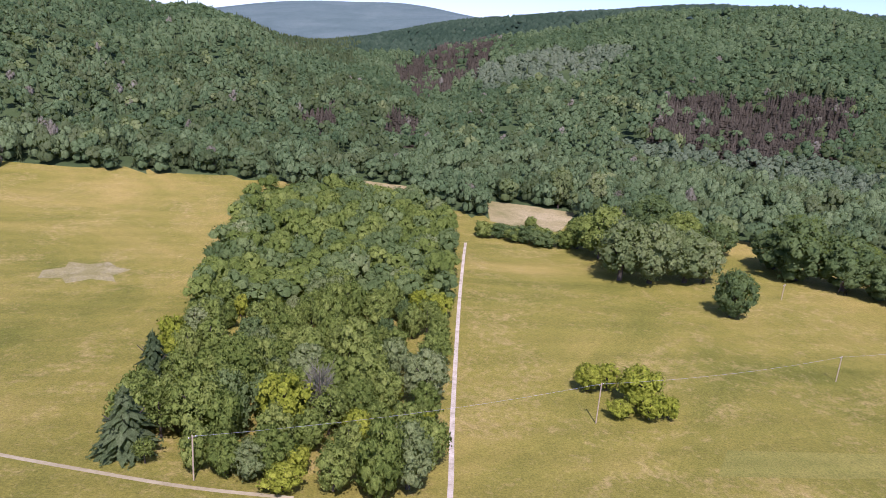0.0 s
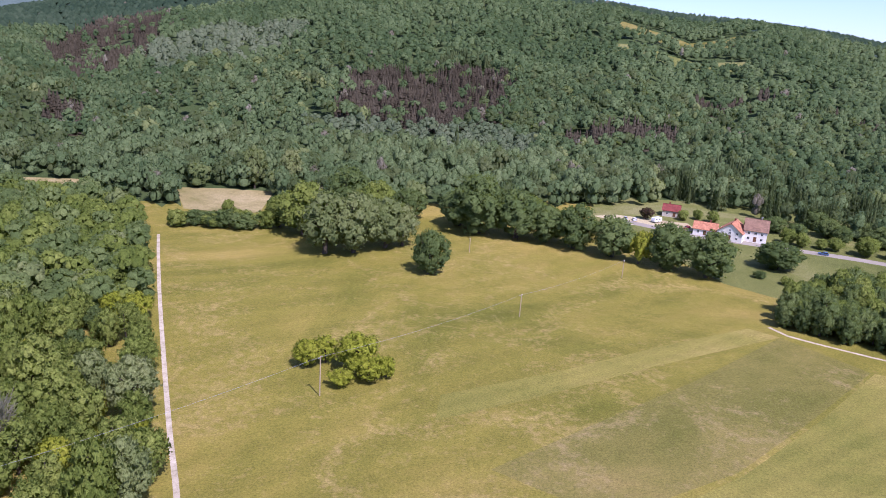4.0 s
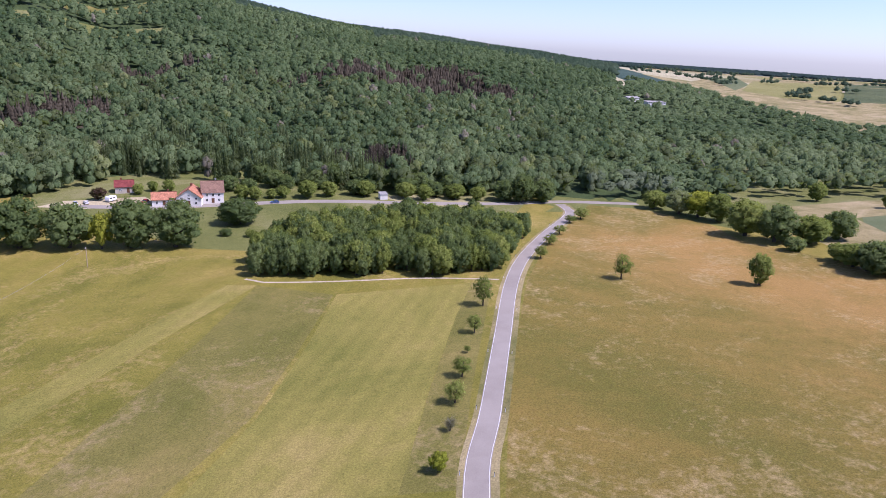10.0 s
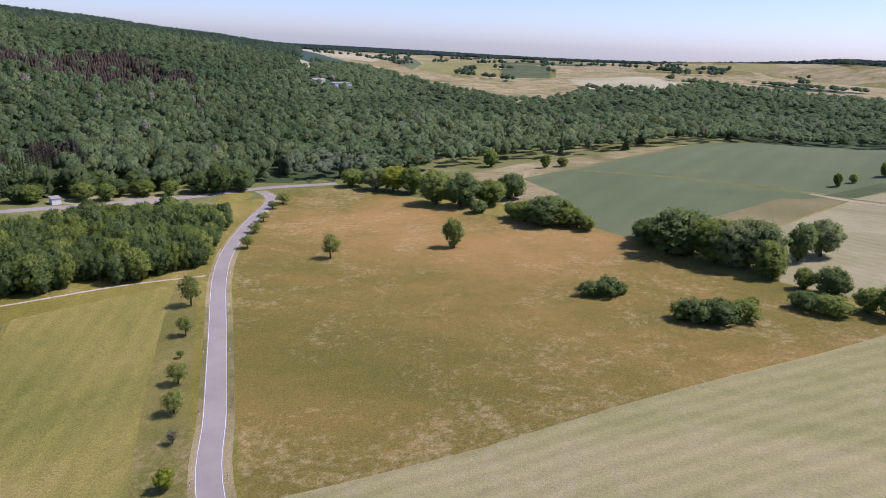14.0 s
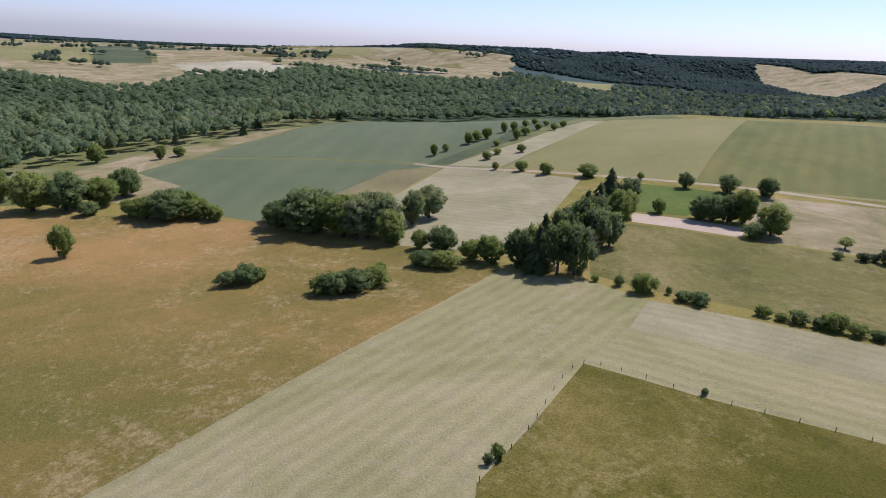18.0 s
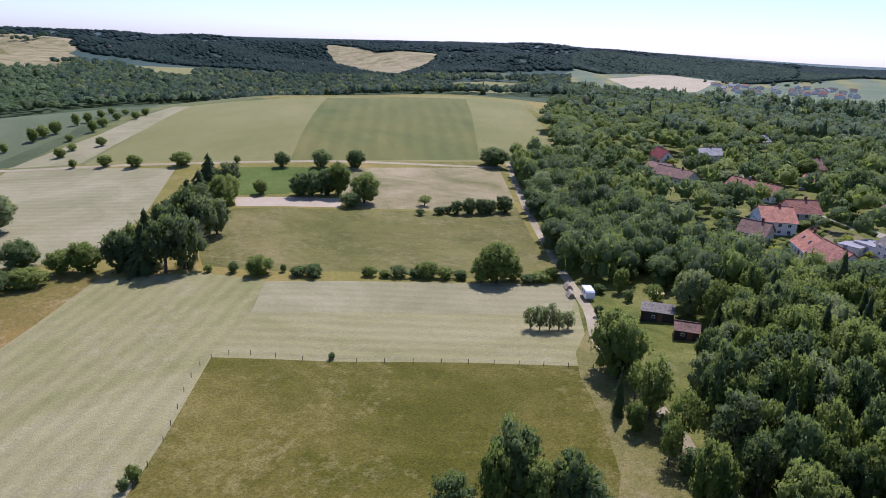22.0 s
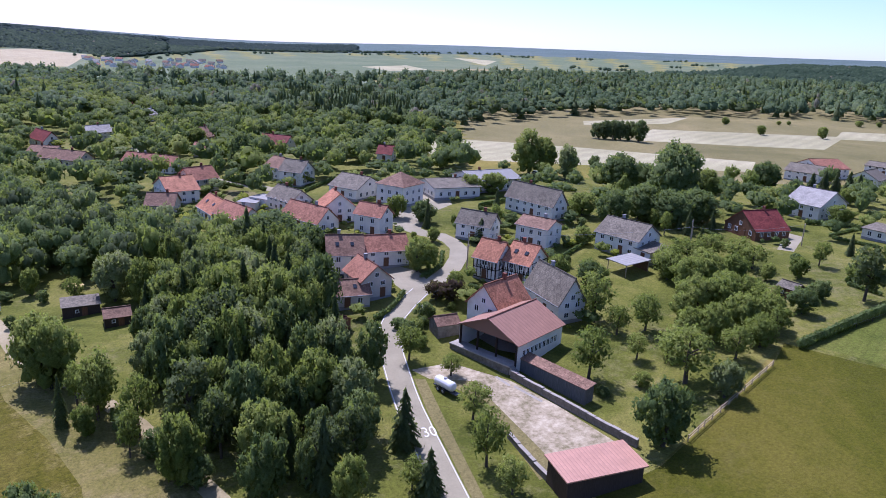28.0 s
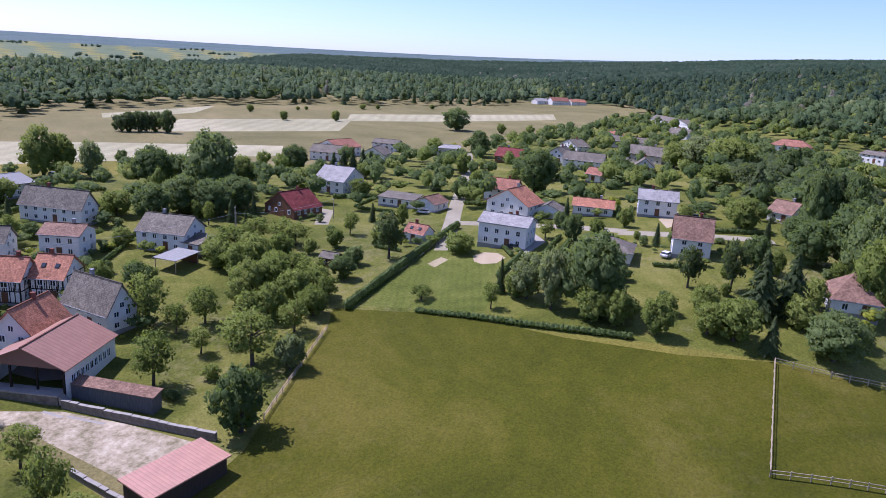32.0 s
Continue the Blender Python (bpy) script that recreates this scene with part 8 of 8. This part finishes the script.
# ---- stone walls ----
for h, w, pts in WALLS:
    line = smooth_line(pts, 1.6)
    root = new("stone_wall")
    o = line[0]
    root.location = (o.x, o.y, ground(o.x, o.y))
    tagged(root, "low weathered grey stone retaining wall", "wall")
    for a, b in zip(line, line[1:]):
        d = b - a
        ang = math.degrees(math.atan2(d.y, d.x))
        z = min(ground(a.x, a.y), ground(b.x, b.y)) - root.location.z
        k = RNG.uniform(-0.06, 0.06)
        part("wall_section", boxes_mesh("wall_section", [(0, d.length - 0.02, -w / 2, w / 2, -0.5, h + k)], "stone_wall"), root, loc=(a.x - o.x, a.y - o.y, z), turn=ang)
        part("coping", boxes_mesh("coping", [(0.02, d.length - 0.05, -w / 2 - 0.06, w / 2 + 0.06, h + k, h + k + 0.08)], "concrete"), root, loc=(a.x - o.x, a.y - o.y, z), turn=ang)


# ---- vehicles ----
def paint(name, c, rough=0.25):
    n = Nodes(name, rough, 0.5)
    n.base(n.ramp(n.noise(1.5, 4, 0.6), (0.3, tuple(v * 0.9 for v in c)), (0.7, c)))


paint("paint_white", (0.78, 0.78, 0.78)), paint("paint_dark", (0.05, 0.055, 0.065)), paint("paint_blue", (0.10, 0.17, 0.32)), paint("paint_silver", (0.42, 0.43, 0.45)), paint("paint_red", (0.35, 0.03, 0.03)), paint("rubber", (0.02, 0.02, 0.02), 0.8)


def wheel_mesh(r, w):
    key = ("wheel", r, w)
    if key not in SHARED:
        n = 14
        v = [(rr * math.cos(a), y, rr * math.sin(a)) for y, rr in ((-w / 2, r * 0.9), (-w / 2 + 0.03, r), (w / 2 - 0.03, r), (w / 2, r * 0.9)) for a in np.arange(n) * 2 * math.pi / n]
        f = [(k * n + i, k * n + (i + 1) % n, (k + 1) * n + (i + 1) % n, (k + 1) * n + i) for k in range(3) for i in range(n)] + [tuple(range(n)), tuple(reversed(range(3 * n, 4 * n)))]
        SHARED[key] = poly_mesh("wheel", v, f, ["rubber"])
        SHARED[key + ("rim",)] = bar("rim", (0, -w / 2 - 0.015, 0), (0, w / 2 + 0.015, 0), r * 0.55, "paint_silver", 10)
    return SHARED[key], SHARED[key + ("rim",)]


def car(x, y, turn, colour):
    """A family car: rounded body, glazed cabin, wheels, lamps."""
    root = new("car")
    root.matrix_basis = pose(x, y, ground(x, y), 0, 0, turn)
    tagged(root, f"parked {colour} family car with dark windows", "car", "parked cars")
    if "car" not in SHARED:
        SHARED["car"] = 1
    prof = [(-2.1, 0.35), (-2.15, 0.7), (-2.0, 0.92), (-1.75, 0.98), (1.0, 0.96), (1.85, 0.82), (2.1, 0.66), (2.12, 0.35)]

    def extrude(name, pr, w0, w1, mat):
        v = [(px, s * (w0 if i < 2 or i > len(pr) - 3 else w1), pz) for s in (-1, 1) for i, (px, pz) in enumerate(pr)]
        n = len(pr)
        f = [tuple(range(n)), tuple(reversed(range(n, 2 * n)))] + [(i, i + n, (i + 1) % n + n, (i + 1) % n) for i in range(n)]
        return poly_mesh(name, v, f, [mat])

    part("body", extrude("body", prof, 0.82, 0.88, "paint_" + colour), root)
    part("cabin_glass", extrude("cabin_glass", [(-1.9, 0.96), (-1.45, 1.38), (0.1, 1.4), (0.95, 0.95)], 0.8, 0.7, "glass"), root, "dark glazed cabin")
    part("roof", extrude("roof", [(-1.5, 1.37), (-1.35, 1.46), (0.05, 1.47), (0.2, 1.36)], 0.72, 0.68, "paint_" + colour), root)
    wm, rim = wheel_mesh(0.32, 0.2)
    for wx in (-1.3, 1.3):
        for wy in (-0.8, 0.8):
            q = part("wheel", wm, root, loc=(wx, wy, 0.32))
            part("rim", rim, q, "silver wheel rim")
    for wy in (-0.62, 0.62):
        part("headlight", boxes_mesh("headlight", [(2.02, 2.13, wy - 0.16, wy + 0.16, 0.6, 0.74)], "frame_white"), root, "clear headlight")
        part("tail_light", boxes_mesh("tail_light", [(-2.17, -2.1, wy - 0.14, wy + 0.14, 0.68, 0.84)], "paint_red"), root, "red tail light")


for i, (x, y) in enumerate(SPOTS_OF["car"]):
    car(x, y, (i * 67 + 20) % 360, ("blue", "white", "dark", "dark", "white", "silver", "white", "blue", "red", "dark", "silver", "dark", "silver", "white", "silver", "dark")[i])


def caravan(x, y, turn):
    root = new("caravan")
    root.matrix_basis = pose(x, y, ground(x, y), 0, 0, turn)
    tagged(root, "white box trailer parked beside the dirt track", "trailer")
    prof = [(-2.6, 0.5), (-2.7, 1.2), (-2.5, 2.3), (-2.2, 2.5), (2.2, 2.5), (2.55, 2.2), (2.7, 1.2), (2.5, 0.5)]
    n = len(prof)
    v = [(px, s * 1.1, pz) for s in (-1, 1) for px, pz in prof]
    part("body", poly_mesh("body", v, [tuple(range(n)), tuple(reversed(range(n, 2 * n)))] + [(i, i + n, (i + 1) % n + n, (i + 1) % n) for i in range(n)], ["paint_white"]), root)
    for u in (-1.3, 0.9):
        part("window", boxes_mesh("window", [(u - 0.55, u + 0.55, -1.13, -1.09, 1.4, 2.0)], "glass"), root, "dark trailer window")
    wm, rim = wheel_mesh(0.34, 0.22)
    for wy in (-1.0, 1.0):
        part("wheel", wm, root, loc=(0, wy, 0.34))
    part("drawbar", boxes_mesh("drawbar", [(2.5, 3.9, -0.06, 0.06, 0.45, 0.57)], "gutter_zinc"), root)


for (x, y), a in zip(SPOTS_OF["caravan"], (118, 10)):
    caravan(x, y, a)

for x, y in SPOTS_OF["logs"]:
    root = new("log_pile")
    root.matrix_basis = pose(x, y, ground(x, y), 0, 0, 118)
    tagged(root, "stack of pale cut logs beside the track", "log pile", "log piles")
    log = bar("log", (-1.6, 0, 0), (1.6, 0, 0), 0.19, "pale_wood", 8)
    for row in range(4):
        for k in range(5 - row):
            part("log", log, root, loc=(RNG.uniform(-0.15, 0.15), (k - (4 - row) / 2) * 0.39, 0.19 + row * 0.33))

x, y = SPOTS_OF["tank"][0]
root = new("tank_trailer")
root.matrix_basis = pose(x, y, ground(x, y), 0, 0, 112)
tagged(root, "long white cylindrical water tank trailer on dark wheels", "trailer")
rings = [(-2.2, 0.35), (-2.05, 0.7), (-1.7, 0.85), (1.7, 0.85), (2.05, 0.7), (2.2, 0.35)]
n = 16
v = [(px, r * math.cos(a), 1.45 + r * math.sin(a)) for px, r in rings for a in np.arange(n) * 2 * math.pi / n]
f = [(k * n + i, k * n + (i + 1) % n, (k + 1) * n + (i + 1) % n, (k + 1) * n + i) for k in range(len(rings) - 1) for i in range(n)] + [tuple(reversed(range(n))), tuple(range((len(rings) - 1) * n, len(rings) * n))]
part("tank", poly_mesh("tank", v, f, ["paint_white"]), root, "white metal tank")
part("chassis", boxes_mesh("chassis", [(-2.4, 3.2, -0.5, 0.5, 0.45, 0.62)], "paint_dark"), root)
part("manhole", bar("manhole", (0, 0, 2.25), (0, 0, 2.45), 0.3, "gutter_zinc", 10), root)
for wx in (-0.7, 0.5):
    for wy in (-0.9, 0.9):
        q = part("wheel", wheel_mesh(0.45, 0.28)[0], root, loc=(wx, wy, 0.45))
        part("rim", wheel_mesh(0.45, 0.28)[1], q, "silver wheel rim")

# ---- raised hide at the field's edge ----
x, y = SPOTS_OF["stand"][0]
root = new("hunting_stand")
root.matrix_basis = pose(x, y, ground(x, y), 0, 0, 60)
tagged(root, "dark wooden raised hide on four legs", "hunting stand")
for sx in (-1, 1):
    for sy in (-1, 1):
        part("leg", bar("leg", (sx * 1.0, sy * 1.0, -0.2), (sx * 0.7, sy * 0.7, 3.0), 0.08, "darkwood"), root)
part("cabin", lattice("cabin", (-0.85, -0.5, 0.5, 0.85), (3.0, 3.9, 4.4, 4.8), {(1, 1)}, -0.85, 0.85, "darkwood"), root)
part("floor", boxes_mesh("floor", [(-0.95, 0.95, -0.95, 0.95, 2.9, 3.0)], "darkwood"), root)
part("roof", boxes_mesh("roof", [(-1.1, 1.1, -1.1, 1.1, 4.8, 4.9)], "roof_slate"), root)
part("ladder_rail", bar("ladder_rail", (0.4, -2.0, 0), (0.4, -0.9, 3.0), 0.05, "darkwood"), root)
part("ladder_rail", bar("ladder_rail", (-0.4, -2.0, 0), (-0.4, -0.9, 3.0), 0.05, "darkwood"), root)

# ---- road furniture ----
main_line = WAY_LINES[0][3]
root_line = offset_line(main_line, WAYS[0][2] / 2 + 0.7), offset_line(main_line, -WAYS[0][2] / 2 - 0.7)
for side in root_line:
    for q in side[2::5]:
        root = new("delineator_post")
        root.location = (q.x, q.y, ground(q.x, q.y))
        tagged(root, "white roadside marker post with black band", "marker post", "roadside posts")
        part("shaft", boxes_mesh("shaft", [(-0.07, 0.07, -0.06, 0.06, -0.1, 0.75)], "paint_white") if "shaft" not in SHARED else SHARED["shaft"], root)
        part("band", boxes_mesh("band", [(-0.075, 0.075, -0.065, 0.065, 0.75, 0.92)], "paint_dark") if "band" not in SHARED else SHARED["band"], root, "black band")

x, y = SPOTS_OF["mark"][0]
street = [l for n_, m_, w_, l in WAY_LINES if n_ == "village_street"][0]
k = min(range(len(street)), key=lambda i: (street[i].x - x) ** 2 + (street[i].y - y) ** 2)
d = (street[max(0, k - 1)] - street[min(k + 1, len(street) - 1)]).normalized()
cu = bpy.data.curves.new("speed_marking", "FONT")
cu.body, cu.size, cu.align_x, cu.align_y = "30", 1.0, "CENTER", "CENTER"
cu.materials.append(MATS["line_paint"])
mark = new("speed_marking", cu)
ahead = -Vector((d.x, d.y, (ground(x + d.x, y + d.y) - ground(x - d.x, y - d.y)) / 2)).normalized()
beside = Vector((ahead.y, -ahead.x, (ground(x + ahead.y, y - ahead.x) - ground(x - ahead.y, y + ahead.x)) / 2)).normalized()
mark.matrix_basis = Matrix.Translation((x, y, ground(x, y) + 0.07)) @ Matrix((beside, ahead, beside.cross(ahead))).transposed().to_4x4() @ Matrix.Diagonal((2.3, 3.6, 1, 1))
tagged(mark, "white painted speed limit number 30 on asphalt", "road marking")
for side in (1, -1):
    tagged(new("edge_line", strip("edge_line", offset_line(street, side * 2.08)[:len(street) // 2], 0.14, 0.06, "line_paint")), "white painted edge line on the village street", "road marking", kind="structure")

# ---- farm: loading dock, steps and posts of the open barn ----
(ax, ay), (bx, by) = SPOTS_OF["dock"]
d = Vector((bx - ax, by - ay))
root = new("loading_dock")
root.matrix_basis = pose(ax, ay, ground(ax, ay), 0, 0, math.degrees(math.atan2(d.y, d.x)))
tagged(root, "raised concrete loading dock in front of the barn", "loading dock")
part("deck", boxes_mesh("deck", [(0, d.length, 0, 2.6, 1.0, 1.2)], "concrete"), root, "pale concrete deck")
part("base", boxes_mesh("base", [(0.1, d.length - 0.1, 0.1, 2.5, -0.6, 1.0)], "stone_wall"), root, "dark stone base")
for i in range(5):
    part("step", boxes_mesh("step", [(d.length + i * 0.28, d.length + (i + 1) * 0.28, 0.2, 1.4, -0.4, 1.0 - i * 0.2)], "concrete"), root)
barn = [h for h in HOUSES if h[7] == "B"][0]
barn_ob = HOUSE_OBS[HOUSES.index(barn)]
for u in (-0.95, -0.35, 0.3, 0.95):
    part("post", boxes_mesh("post", [(u * barn[3] / 2 - 0.14, u * barn[3] / 2 + 0.14, -barn[4] / 2, -barn[4] / 2 + 0.28, -0.6, barn[5] + 0.1)], "beam"), barn_ob)
for i in range(9):
    add_window(barn_ob, barn[3] / 2, -barn[4] / 2 + 2.0 + i * (barn[4] - 3) / 9, 1.6, 90, 1.0, 1.4)
part("gable_board", poly_mesh("gable_board", [(-barn[3] / 2, -barn[4] / 2 - 0.05, barn[5] - 0.1), (barn[3] / 2, -barn[4] / 2 - 0.05, barn[5] - 0.1), (0, -barn[4] / 2 - 0.05, barn[5] + barn[6] - 0.05), (-barn[3] / 2, -barn[4] / 2 + 0.05, barn[5] - 0.1), (barn[3] / 2, -barn[4] / 2 + 0.05, barn[5] - 0.1), (0, -barn[4] / 2 + 0.05, barn[5] + barn[6] - 0.05)], [(0, 1, 2), (5, 4, 3), (0, 3, 4, 1), (1, 4, 5, 2), (2, 5, 3, 0)], ["roof_barn"]), barn_ob, "dark red gable boards")

# ---- small garden things ----
x, y = SPOTS_OF["pool"][0]
root = new("garden_table")
root.location = (x, y, ground(x, y))
tagged(root, "round white garden table on a terrace", "table")
part("tabletop", bar("tabletop", (0, 0, 0.72), (0, 0, 0.78), 1.1, "paint_white", 16), root)
part("leg", bar("leg", (0, 0, 0), (0, 0, 0.72), 0.12, "gutter_zinc", 8), root)
x, y = SPOTS_OF["parasol"][0]
root = new("parasol")
root.location = (x, y, ground(x, y))
tagged(root, "open yellow garden parasol among the allotments", "parasol")
paint("cloth_yellow", (0.55, 0.42, 0.16), 0.9)
v = [(1.7 * math.cos(a), 1.7 * math.sin(a), 2.1) for a in np.arange(8) * math.pi / 4] + [(0, 0, 2.7), (0, 0, 2.62)]
part("canopy", poly_mesh("canopy", v, [(i, (i + 1) % 8, 8) for i in range(8)] + [((i + 1) % 8, i, 9) for i in range(8)], ["cloth_yellow"]), root, "yellow cloth canopy")
part("pole", bar("pole", (0, 0, 0), (0, 0, 2.6), 0.04, "pale_wood", 6), root)

# ---- distant village ----
for i in range(46):
    az, r = RNG.uniform(174.5, 184), RNG.uniform(1050, 1300)
    x, y = bearing(az, r)
    house(x, y, RNG.uniform(-30, 30) + (az - 180) * -1, RNG.uniform(7, 11), RNG.uniform(6, 8), 3.2, 2.6, "gx"[i % 2], "white", ("brown", "slate", "pale", "red", "slate")[i % 5], "distant_house", i)
